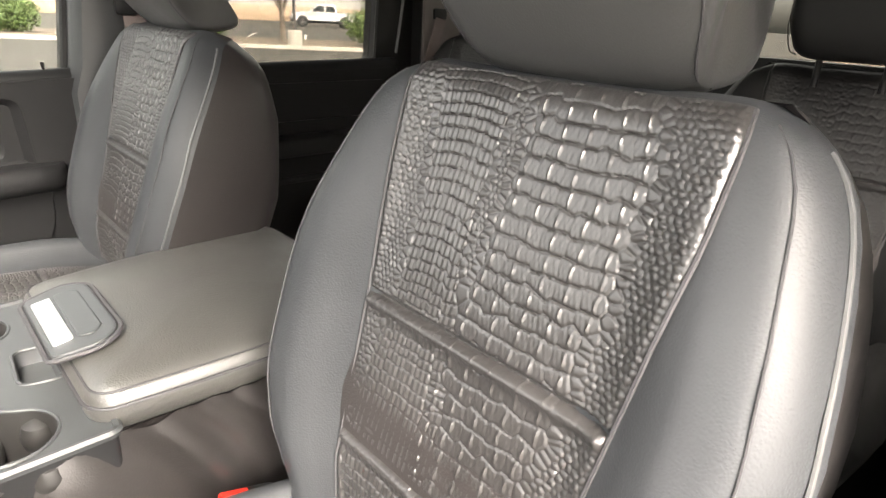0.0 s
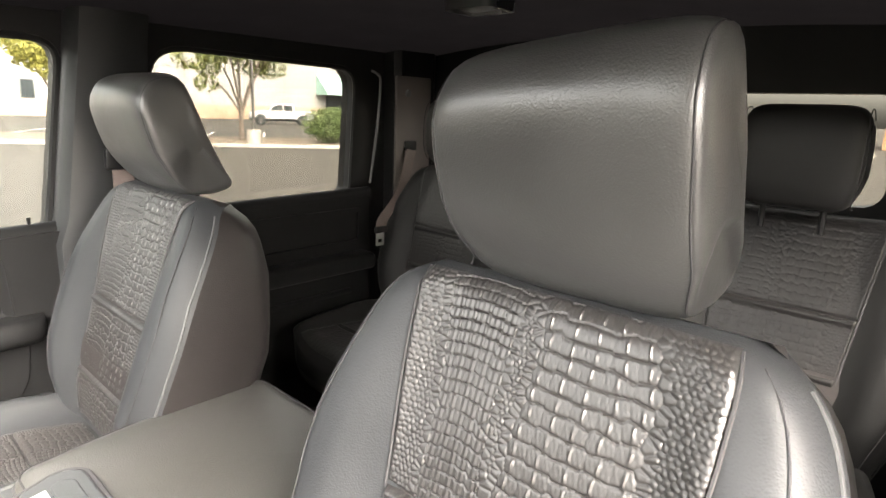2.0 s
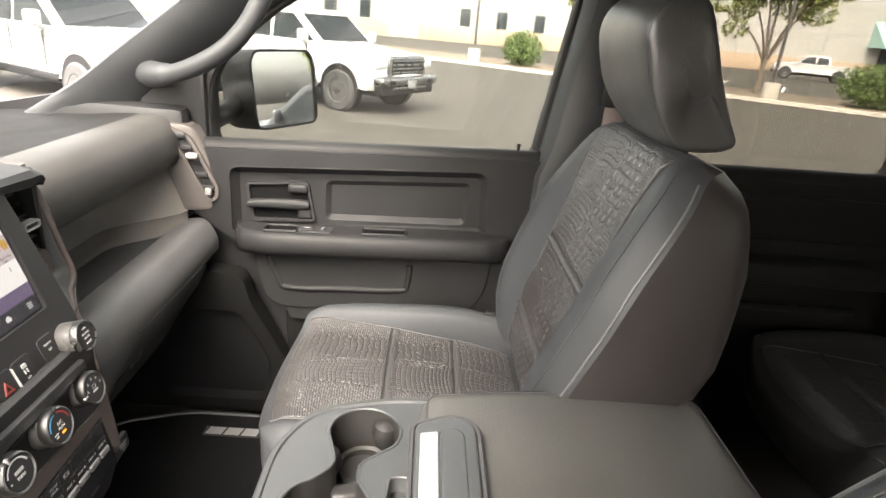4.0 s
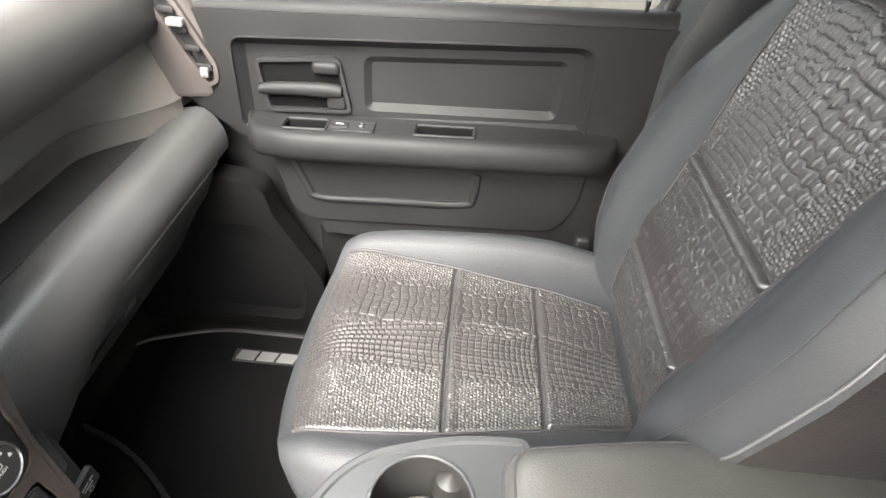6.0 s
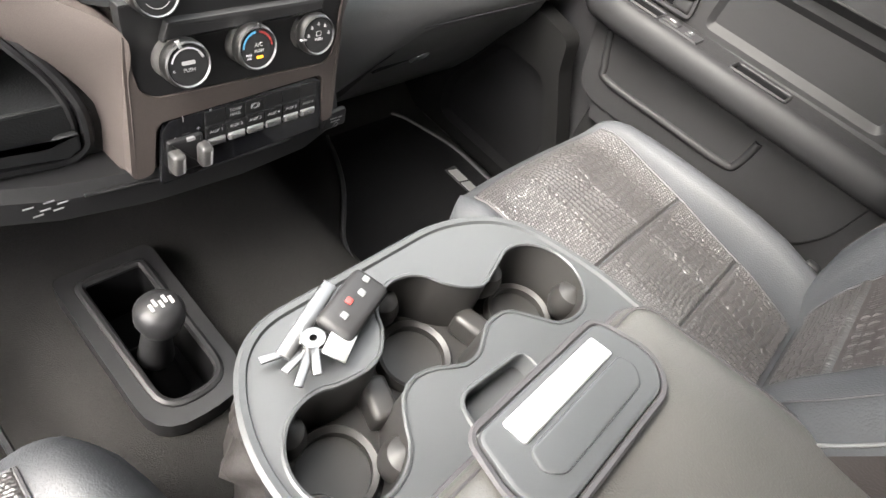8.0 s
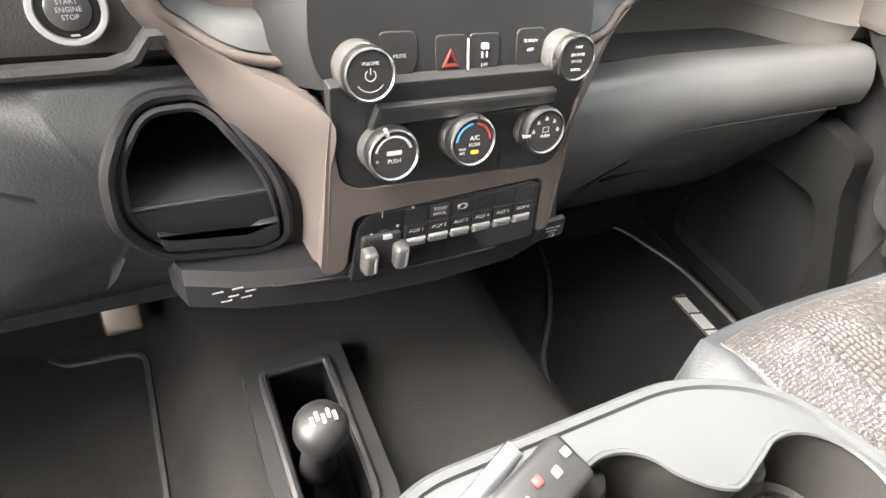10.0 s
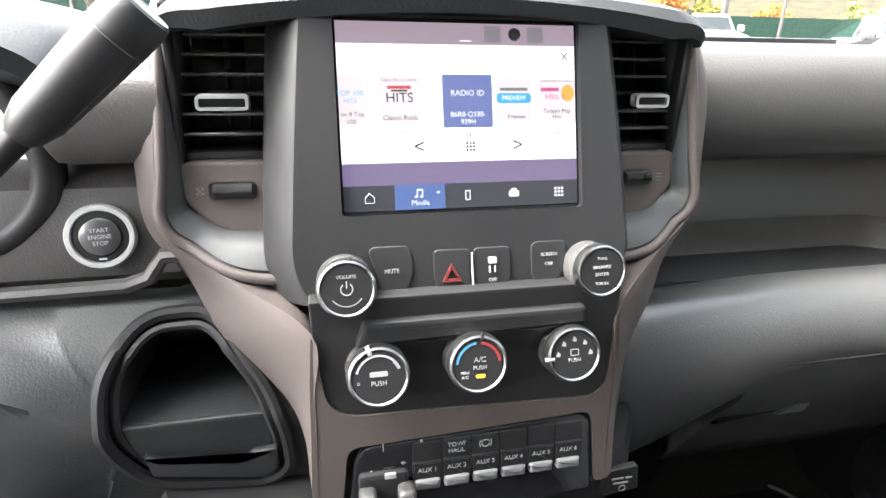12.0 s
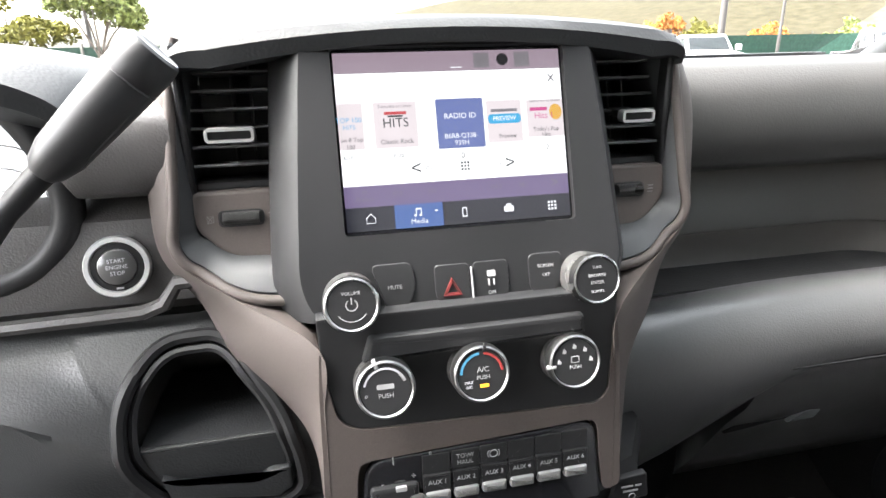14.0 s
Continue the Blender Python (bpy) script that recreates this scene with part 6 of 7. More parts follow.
stack_text("MUTE", -0.0555, 0.762, 0.0052)
stack_text("SCREEN", 0.0595, 0.767, 0.0046)
stack_text("OFF", 0.0595, 0.7605, 0.0046)
stack_text("OFF", 0.0165, 0.752, 0.0046)
part("slip_icon", slab(rounded(rect(0.0133, 0.7635, 0.0197, 0.7675), 0.001), btn, 0.0025), M_WHITE, stack)
for k in range(2):
    part("slip_icon", slab(rect(0.0138 + 0.0040 * k, 0.7575, 0.0148 + 0.0040 * k, 0.7615), btn, 0.0025), M_WHITE, stack)
tri = [(-0.0205, 0.753), (-0.0065, 0.753), (-0.0135, 0.765)]
part("hazard_triangle", plate(tri, [shrink(tri, 0.0014)], btn, 0.0027), M_HAZARD, stack, "red hazard triangle")
tri2 = shrink(tri, 0.0026)
part("hazard_triangle", plate(tri2, [shrink(tri2, 0.0007)], btn, 0.0027), M_HAZARD, stack)


def knob(at, r, depth, name, label, mat_dir=None):
    t = thing(name, label, "knob", "stack knobs")
    n = (mat_dir or Vector((0, -0.965, 0.26))).normalized()
    v = (Vector((0, 0, 1)) - n * n.z).normalized()
    u = v.cross(n)
    m = Matrix((u, v, n)).transposed().to_4x4()
    m = Matrix.Translation(Vector(at) - n * depth) @ m
    part("skirt", turned([(r * 0.98, -0.012), (r * 1.0, 0.0), (r * 0.99, depth * 0.45), (r * 0.93, depth * 0.62)], 40, m), M_SMOKE, t, "ribbed grey skirt")
    part("ring", turned([(r * 0.93, depth * 0.62), (r * 1.0, depth * 0.68), (r * 1.0, depth * 0.86), (r * 0.965, depth * 0.97), (r * 0.90, depth), (r * 0.855, depth * 0.97), (r * 0.845, depth * 0.5)], 40, m, False), M_CHROME, t, "bright chrome ring")
    part("face", turned([(r * 0.857, depth * 0.4), (r * 0.857, depth * 0.945), (r * 0.825, depth * 0.965)], 40, m), M_STACK, t, "matte black face")
    return t, m


def face_text(t, m, s, u, v, size, depth, mat=M_WHITE):
    return text_mesh(s, size * 0.86, mat, t, m @ Matrix.Translation((u * 0.93, v * 0.93, depth * 0.965 + 0.0003)))


def face_arc(t, m, r, a0, a1, width, depth, mat, name="dial_arc"):
    pts = [(r * math.cos(radians(a)), r * math.sin(radians(a))) for a in np.linspace(a0, a1, 14)]
    pts += [((r - width) * math.cos(radians(a)), (r - width) * math.sin(radians(a))) for a in np.linspace(a1, a0, 14)]
    return part(name, slab(pts, lambda u, v, w: m @ Vector((u, v, depth * 0.965 + 0.0002 + w)), 0.0002), mat, t, smooth=False)


KD = 0.026
t, m = knob((-0.088, -0.046, 0.764), 0.0193, KD, "volume_knob", "volume knob with chrome ring")
face_text(t, m, "VOLUME", 0, 0.0085, 0.0038, KD)
face_arc(t, m, 0.0042, -235, 55, 0.0008, KD, M_WHITE)
part("power_bar", slab(rect(-0.0004, 0.0005, 0.0004, 0.0052), lambda u, v, w: m @ Vector((u, v, KD * 0.965 + 0.0002 + w)), 0.0002), M_WHITE, t, smooth=False)
face_arc(t, m, 0.0115, 215, 325, 0.0006, KD, M_WHITE)
t, m = knob((0.0895, -0.043, 0.763), 0.0190, KD, "tuner_knob", "tuner knob with chrome ring")
for s, v in (("TUNE", 0.0095), ("BROWSE", 0.0030), ("ENTER", -0.0025), ("SCROLL", -0.0095)):
    face_text(t, m, s, 0, v, 0.0040 if v in (0.0030, -0.0025) else 0.0034, KD)
KC = 0.032
t, m = knob((-0.070, -0.060, 0.705), 0.0212, KC, "fan_knob", "fan speed knob with chrome ring")
face_arc(t, m, 0.0155, 20, 165, 0.0014, KC, M_GREYINK)
face_arc(t, m, 0.0155, 20, 45, 0.0022, KC, M_WHITE)
face_text(t, m, "PUSH", 0, -0.0045, 0.0052, KC)
face_text(t, m, "o", -0.0145, -0.003, 0.005, KC)
part("car_icon", slab(rounded(rect(-0.006, 0.0005, 0.006, 0.004), 0.0012), lambda u, v, w: m @ Vector((u, v, KC * 0.965 + 0.0002 + w)), 0.0002), M_WHITE, t, smooth=False)
part("pointer", box((0.003, 0.007, 0.003), (0, 0, 0), 0.0005), M_WHITE, t, "white pointer").matrix_local = m @ pose(-0.006, 0.0185, KC * 0.95, 0, 0, 18)
t, m = knob((-0.0015, -0.058, 0.706), 0.0212, KC, "temperature_knob", "temperature knob with blue and red scale")
face_arc(t, m, 0.0160, 95, 175, 0.0018, KC, M_BLUE, "cold_scale")
face_arc(t, m, 0.0160, 5, 82, 0.0018, KC, M_RED, "hot_scale")
face_text(t, m, "A/C", 0.001, 0.0035, 0.0062, KC)
face_text(t, m, "PUSH", 0.001, -0.0025, 0.0048, KC)
face_text(t, m, "MAX", -0.0105, -0.0055, 0.0034, KC, M_GREYINK)
face_text(t, m, "A/C", -0.0105, -0.0090, 0.0034, KC, M_GREYINK)
part("amber_light", slab(rounded(rect(-0.002, -0.0095, 0.0045, -0.0070), 0.0008), lambda u, v, w: m @ Vector((u, v, KC * 0.965 + 0.0002 + w)), 0.0003), M_AMBER, t, "lit amber indicator", smooth=False)
part("pointer", box((0.0025, 0.006, 0.003), (0, 0, 0), 0.0005), M_STACK, t).matrix_local = m @ pose(0.003, 0.0190, KC * 0.95, 0, 0, -8)
t, m = knob((0.0705, -0.055, 0.704), 0.0208, KC, "mode_knob", "airflow mode knob with chrome ring")
face_text(t, m, "PUSH", 0, -0.0040, 0.0046, KC)
for k, a in enumerate((170, 130, 90, 50, 10)):
    c = Vector((0.0125 * math.cos(radians(a)), 0.0125 * math.sin(radians(a)) - 0.001))
    part("mode_icon", slab(rounded([(c.x - 0.0018, c.y - 0.0012), (c.x + 0.0012, c.y - 0.0018), (c.x + 0.0016, c.y + 0.0002), (c.x - 0.0004, c.y + 0.0024)], 0.0004), lambda u, v, w: m @ Vector((u, v, KC * 0.965 + 0.0002 + w)), 0.0002), M_WHITE, t, smooth=False)
dfr = rounded(rect(-0.0032, -0.0005, 0.0032, 0.0045), 0.0008)
part("defrost_icon", plate(dfr, [shrink(dfr, 0.0006)], lambda u, v, w: m @ Vector((u, v, KC * 0.965 + 0.0002 + w)), 0.0002), M_WHITE, t, smooth=False)
part("pointer", box((0.007, 0.0025, 0.003), (0, 0, 0), 0.0005), M_WHITE, t, "white pointer").matrix_local = m @ pose(-0.0185, -0.002, KC * 0.95)

# switch panel
sp = thing("switch_panel", "gloss black switch panel with six auxiliary switches", "switch panel")
spo = rounded([(-0.088, 0.622), (-0.080, 0.633), (0.088, 0.640), (0.097, 0.634), (0.104, 0.568), (-0.094, 0.560)], 0.006)
wsp = lambda u, v, w: Vector((u, -0.036 - (0.63 - v) * 0.10 - w, v))
part("panel", slab(spo, wsp, 0.006, 0.002), M_GLOSS, sp)
R_SP = Matrix((Vector((1, 0, 0)), Vector((0, 0.10, 0.995)), Vector((0, -0.995, 0.10)))).transposed().to_4x4()
for k in range(6):
    u = -0.0335 + k * 0.0226
    v = 0.606 + k * 0.0004
    part("aux_switch", slab(rounded(rect(u - 0.0110, v - 0.008, u + 0.0110, v + 0.0098), 0.001), wsp, 0.0085, 0.0010), M_BLACK, sp, "black rocker switch")
    part("switch_tip", slab(rounded(rect(u - 0.0098, v - 0.0125, u + 0.0098, v - 0.0040), 0.002), wsp, 0.0112, 0.0025), M_TIP, sp, "silver switch tip")
    text_mesh("AUX %d" % (k + 1), 0.0052, M_WHITE, sp, Matrix.Translation(wsp(u, v + 0.0035, 0.0088)) @ R_SP)
    part("upper_switch", slab(rounded(rect(u - 0.0110, v + 0.0104, u + 0.0110, v + 0.0262), 0.0010), wsp, 0.0070, 0.0006), M_STACK, sp, "blank switch")
text_mesh("TOW/", 0.0050, M_WHITE, sp, Matrix.Translation(wsp(-0.011, 0.6275, 0.0072)) @ R_SP)
text_mesh("HAUL", 0.0050, M_WHITE, sp, Matrix.Translation(wsp(-0.011, 0.6222, 0.0072)) @ R_SP)
ci = wsp(0.0118, 0.6255, 0.0073)
part("brake_icon", tube([ci + Vector((0.0032 * math.cos(a), 0, 0.0032 * math.sin(a))) for a in np.linspace(0, 6.28, 16, endpoint=False)], 0.0004, 4, closed=True), M_WHITE, sp)
for a0 in (-40, 140):
    part("brake_icon", tube([ci + Vector((0.0048 * math.cos(radians(a)), 0, 0.0048 * math.sin(radians(a)))) for a in np.linspace(a0, a0 + 80, 8)], 0.0004, 4), M_WHITE, sp)
part("mount", slab(rounded(rect(-0.085, 0.572, -0.048, 0.612), 0.004), wsp, 0.010, 0.003), M_STACK, sp)
for u in (-0.079, -0.050):
    part("brake_lever", box((0.013, 0.016, 0.026), (u, -0.053, 0.590), 0.004, 3), M_SMOKE, sp, "smoked brake gain lever")
    part("lever_line", box((0.0018, 0.0006, 0.018), (u + 0.003, -0.0612, 0.590)), M_WHITE, sp)
for s, u, v in (("-", -0.0755, 0.6135), ("+", -0.0515, 0.6165)):
    text_mesh(s, 0.007, M_WHITE, sp, Matrix.Translation(wsp(u, v, 0.0065)) @ R_SP)
part("truck_mark", slab(rounded(rect(-0.0660, 0.608, -0.0575, 0.6115), 0.001), wsp, 0.0108), M_WHITE, sp)
for u in (-0.0665, -0.0385, -0.0375):
    part("tick", slab(rect(u, 0.628, u + 0.0006, 0.634), wsp, 0.0062), M_WHITE, sp)

# lower bin and the black strip under the stack
bn = thing("lower_bin", "black trim strip with socket below the stack", "trim panel")
rings = []
for x, y0, z0 in ((-0.238, 0.010, 0.552), (-0.228, -0.016, 0.552), (-0.18, -0.030, 0.548), (-0.10, -0.042, 0.545), (0.0, -0.046, 0.544), (0.09, -0.042, 0.546), (0.15, -0.025, 0.550), (0.180, 0.02, 0.556)):
    rings.append([(x, 0.16, z0 + 0.03), (x, y0 + 0.01, z0 + 0.025), (x, y0, z0 + 0.015), (x, y0, z0 - 0.012), (x, y0 + 0.012, z0 - 0.022), (x, 0.16, z0 - 0.03)])
part("strip", loft(rings), M_BLACK, bn)
part("strip_edge", tube([(-0.16, -0.036, 0.566), (-0.05, -0.047, 0.563), (0.06, -0.047, 0.564)], 0.002, 6), M_STACK, bn)
part("socket_door", slab(rounded([(0.118, 0.545), (0.156, 0.549), (0.152, 0.575), (0.124, 0.572)], 0.004), lambda u, v, w: Vector((u, -0.032 - w, v)), 0.006, 0.002), M_BLACK, bn)
for k, (a, b) in enumerate(((0.128, 0.139), (0.141, 0.147), (0.130, 0.144))):
    part("print_bar", slab(rect(a, 0.563 - 0.005 * (k // 2), b, 0.565 - 0.005 * (k // 2)), lambda u, v, w: Vector((u, -0.0385 - w, v)), 0.0003), M_WHITE, bn)
part("icon_disc", tube([(0.139 + 0.003 * math.cos(a), -0.0388, 0.553 + 0.003 * math.sin(a)) for a in np.linspace(0, 6.28, 14, endpoint=False)], 0.0004, 4, closed=True), M_WHITE, bn)
for k, (dx, dz) in enumerate(((-0.012, 0.006), (0.004, 0.012), (-0.006, -0.008), (0.010, -0.002), (0.0, 0.0), (0.014, 0.008))):
    part("print_bar", box((0.009, 0.0006, 0.0016), (-0.192 + dx, -0.030 - 0.25 * dx, 0.557 + dz * 0.8)), M_WHITE, bn)

# ---- driver side ----
sb = thing("start_button", "round start button with a silver ring", "button")
nS = Vector((0.10, -0.97, 0.22)).normalized()
vS = (Vector((0, 0, 1)) - nS * nS.z).normalized()
mS = Matrix.Translation((-0.2605, 0.060, 0.769)) @ Matrix((vS.cross(nS), vS, nS)).transposed().to_4x4() @ Matrix.Scale(0.88, 4)
part("ring", turned([(0.0215, -0.01), (0.0270, -0.01), (0.0275, -0.002), (0.0260, 0.001), (0.0225, 0.001), (0.0215, -0.002)], 40, mS, False), M_RING, sb, "brushed silver ring")
part("collar", turned([(0.0215, -0.01), (0.0215, -0.001), (0.0165, -0.0005), (0.0160, -0.003)], 36, mS), M_BLACK, sb)
part("cap", turned([(0.0158, -0.01), (0.0158, 0.0005), (0.0145, 0.0015), (0.001, 0.0020)], 36, mS), M_SMOKE, sb, "smoked cap")
for s, v in (("START", 0.0055), ("ENGINE", 0.0), ("STOP", -0.0055)):
    text_mesh(s, 0.0050, M_GREYINK, sb, mS @ Matrix.Translation((0, v, 0.0019)))
part("icon", box((0.006, 0.0016, 0.0003), (0, 0, 0)), M_GREYINK, sb).matrix_local = mS @ Matrix.Translation((0, -0.0188, 0.0))

# upper driver panel, knee panel with the open cubby
dd = thing("driver_dash", "dark grained driver side dashboard with open cubby", "dashboard")
up_prof = [(0.40, 0.80), (0.120, 0.818), (0.090, 0.815), (0.074, 0.802), (0.068, 0.770), (0.066, 0.735), (0.075, 0.725), (0.40, 0.72)]
part("switch_field", loft([[(x, y + (0.012 if x < -0.55 else 0), z) for y, z in up_prof] for x in (-0.84, -0.5, -0.30, -0.19)]), M_DRIVER, dd)
bezel_line = [(-0.84, 0.055, 0.733), (-0.40, 0.050, 0.730), (-0.245, 0.048, 0.734), (-0.228, 0.047, 0.740), (-0.216, 0.046, 0.757), (-0.175, 0.045, 0.758)]
part("ledge", tube(bezel_line, 0.006, 8), M_DRIVER, dd)
cub = rounded([(-0.236, 0.711), (-0.192, 0.712), (-0.176, 0.702), (-0.149, 0.664), (-0.139, 0.625), (-0.138, 0.588), (-0.156, 0.576), (-0.238, 0.590), (-0.262, 0.630), (-0.260, 0.678)], [0.022, 0.010, 0.012, 0.03, 0.02, 0.012, 0.014, 0.020, 0.020, 0.03], 6)


def knee(u, v, w):
    y = interp(v, [0.50, 0.57, 0.64, 0.69, 0.722], [0.050, 0.006, -0.004, 0.012, 0.046])
    return Vector((u, y + w, v))


outerk = [(-0.84, 0.722), (-0.60, 0.722), (-0.45, 0.722), (-0.30, 0.722), (-0.20, 0.722), (-0.118, 0.722), (-0.118, 0.69), (-0.118, 0.64), (-0.118, 0.57), (-0.118, 0.53), (-0.20, 0.52), (-0.30, 0.510), (-0.45, 0.50), (-0.60, 0.50), (-0.84, 0.50), (-0.84, 0.57), (-0.84, 0.64), (-0.84, 0.69)]
bm = plate(outerk, [cub], knee, 0.02, False)
bmesh.ops.subdivide_edges(bm, edges=[e for e in bm.edges if e.calc_length() > 0.03], cuts=3, use_grid_fill=True)
for v in bm.verts:
    w = v.co.y - interp(v.co.z, [0.50, 0.57, 0.64, 0.69, 0.722], [0.050, 0.006, -0.004, 0.012, 0.046])
    if abs(v.co.y - knee(0, v.co.z, 0).y) < 0.018 or v.co.y < knee(0, v.co.z, 0).y:
        v.co.y = knee(0, v.co.z, 0).y if v.co.y < knee(0, v.co.z, 0).y + 0.012 else v.co.y
part("knee_panel", bm, M_KNEE, dd, "grained lower knee panel", angle=60)
part("cubby_rim", tube([knee(u, v, -0.001) for u, v in shrink(cub, -0.003)], 0.0055, 8, closed=True), M_BLACK, dd)
part("cubby_rim_inner", tube([knee(u, v, 0.004) for u, v in shrink(cub, 0.006)], 0.0035, 6, closed=True), M_STACK, dd)
rings = [[knee(u, v, 0.002) for u, v in cub], [knee(u, v, 0.06) for u, v in shrink(cub, 0.008)], [Vector((u, 0.125, v)) for u, v in shrink(cub, 0.014)]]
bm = bmesh.new()
loft(rings, False, True, bm)
bm.faces.new([v for v in bm.verts][-len(cub):])
part("cubby_bin", bm, M_DRIVER, dd, "open storage cubby")
part("cubby_shelf", slab([(-0.252, 0.0), (-0.146, 0.0), (-0.146, 0.10), (-0.252, 0.10)], lambda u, v, w: Vector((u, 0.004 + v, 0.636 + w + v * 0.05)), 0.006), M_KNEE, dd, "small shelf inside the cubby")
part("cubby_front", slab(rounded([(-0.238, 0.600), (-0.150, 0.592), (-0.144, 0.642), (-0.257, 0.641)], 0.004), lambda u, v, w: Vector((u, 0.008 - w, v)), 0.007, 0.002), M_KNEE, dd)
part("cubby_lip", slab(rounded([(-0.236, 0.598), (-0.156, 0.584), (-0.144, 0.592), (-0.144, 0.612), (-0.160, 0.611), (-0.170, 0.604), (-0.228, 0.612), (-0.240, 0.618)], 0.003), lambda u, v, w: Vector((u, 0.001 - w, v)), 0.006, 0.002), M_KNEE, dd)
part("under_panel", box((0.72, 0.30, 0.02), (-0.48, 0.20, 0.495)), M_BLACK, dd)
part("under_panel", box((0.50, 0.35, 0.02), (0.0, 0.26, 0.50)), M_BLACK, dd)

# instrument cluster
ic = thing("instrument_cluster", "white lit gauges in a dark hooded cluster", "gauges")
hood = smooth_line([(-0.62, 0.02, 0.85), (-0.55, 0.03, 0.905), (-0.42, 0.035, 0.918), (-0.32, 0.045, 0.905), (-0.272, 0.06, 0.884), (-0.262, 0.07, 0.860)], 6)
part("hood", loft([[p + Vector((0, -0.02, -0.004)), p + Vector((0, -0.025, 0.012)), p + Vector((0, 0.02, 0.026)), p + Vector((0, 0.20, 0.02)), p + Vector((0, 0.20, -0.01)), p + Vector((0, 0.02, -0.022))] for p in hood]), M_BROW, ic)
rim = smooth_line([(-0.315, 0.083, 0.885), (-0.292, 0.080, 0.835), (-0.300, 0.078, 0.790), (-0.345, 0.076, 0.758), (-0.45, 0.075, 0.750), (-0.56, 0.076, 0.765), (-0.60, 0.08, 0.83), (-0.58, 0.085, 0.90), (-0.45, 0.09, 0.925), (-0.35, 0.088, 0.915)], 5, True)
part("bezel", tube(rim, 0.012, 10, closed=True), M_BLACK, ic)
G_GAUGE = glow("gauge_white", (0.85, 0.86, 0.88), 1.3)
part("gauge_face", slab([(p.x, p.z) for p in rim], lambda u, v, w: Vector((u, 0.112 - w, v)), 0.003), G_GAUGE, ic, "bright white gauge face")
for r in (0.030, 0.048, 0.012):
    part("gauge_ring", tube([(-0.345 + r * math.cos(a), 0.107, 0.812 + r * math.sin(a)) for a in np.linspace(0, 6.28, 30, endpoint=False)], 0.0008, 4, closed=True), M_GREYINK, ic)
part("side_pad", loft([[(x, y + d, z + e) for y, z in ((0.20, 0.895), (0.085, 0.898), (0.062, 0.890), (0.053, 0.872), (0.053, 0.845), (0.057, 0.831), (0.066, 0.822), (0.080, 0.819), (0.20, 0.815))] for x, d, e in ((-0.288, 0.010, 0.006), (-0.280, 0.002, 0.001), (-0.268, 0.0, 0.0), (-0.205, 0.0, 0.0))]), M_DRIVER, dd, "grained pad beside the vent", angle=60)

# column lever
cl = thing("column_shifter", "black column shift lever", "lever")
A, B = Vector((-0.2607, -0.0116, 0.8613)), Vector((-0.1913, -0.0054, 0.9257))
ax3 = (B - A).normalized()
qx = ax3.to_track_quat("Z", "Y").to_matrix().to_4x4()
mL = Matrix.Translation(A) @ qx
LL = (B - A).length
part("handle", turned([(0.007, -0.008), (0.0115, -0.002), (0.0148, 0.010), (0.0165, 0.040), (0.0178, LL - 0.024), (0.0172, LL - 0.0225), (0.0178, LL - 0.021), (0.0180, LL - 0.006), (0.0168, LL), (0.0150, LL + 0.0015), (0.0120, LL + 0.0002), (0.001, LL)], 36, mL), M_LEVER, cl)
dloop = [(0.0174 * math.cos(a), 0.0174 * math.sin(a), z) for a, z in ((-0.9, LL - 0.0195), (-0.9, 0.030), (-0.75, 0.018), (-0.4, 0.012), (0.0, 0.0105), (0.4, 0.012), (0.75, 0.018), (0.9, 0.030), (0.9, LL - 0.0195))]
part("groove", tube(smooth_line([mL @ (pose(0, 0, 0, 0, 0, -70) @ Vector((x * interp(z, [0.0, 0.012, 0.045], [0.72, 0.86, 1.0]), y * interp(z, [0.0, 0.012, 0.045], [0.72, 0.86, 1.0]), z))) for x, y, z in dloop], 5), 0.0007, 4), M_SEAM, cl)
part("groove", tube([mL @ Vector((0.0176 * math.cos(a), 0.0176 * math.sin(a), LL - 0.0225)) for a in np.linspace(0, 6.28, 30, endpoint=False)], 0.0007, 4, closed=True), M_SEAM, cl)
part("stalk", tube([A + ax3 * 0.004, A - ax3 * 0.04, Vector((-0.315, -0.03, 0.800)), Vector((-0.36, 0.0, 0.77))], [0.0085, 0.0075, 0.008, 0.01], 12), M_BLACK, cl)

# brake pedal
pd = thing("brake_pedal", "worn metal faced brake pedal", "pedal")
part("pad", box((0.050, 0.014, 0.050), (-0.316, 0.240, 0.262), 0.006, 3, pose(0, 0, 0, -35, 0, 0)), M_PEDAL, pd)
part("arm", tube([(-0.318, 0.25, 0.30), (-0.318, 0.33, 0.50)], 0.010, 8), M_BLACK, pd)


# ---- outside ----
ground = bmesh.new()
g0 = [-400, -150, -60, -30, -10, 10, 30, 60, 150, 400]
rows = [[(x, y, GROUND) for x in g0] for y in g0]
loft(rows, False, False, ground)
tagged(part("ground", ground, M_ASPHALT), "pale worn asphalt car park", "ground", kind="structure")

AX = Vector((0.52, 0.855, 0.0)).normalized()
NX = Vector((AX.y, -AX.x, 0.0))
K0 = Vector((24.6, -9.4, GROUND))


def along(s, n, z=0.0):
    """A place beside the kerb: s along it, n behind it."""
    return K0 + AX * s + NX * n + Vector((0, 0, z))


def kerb_part(s0, s1):
    rings = []
    for s in np.linspace(s0, s1, 24):
        rings.append([along(s, 0, -0.1), along(s, 0, 0.13), along(s, 0.03, 0.15), along(s, 0.16, 0.15), along(s, 0.17, -0.1)])
    return loft(rings)


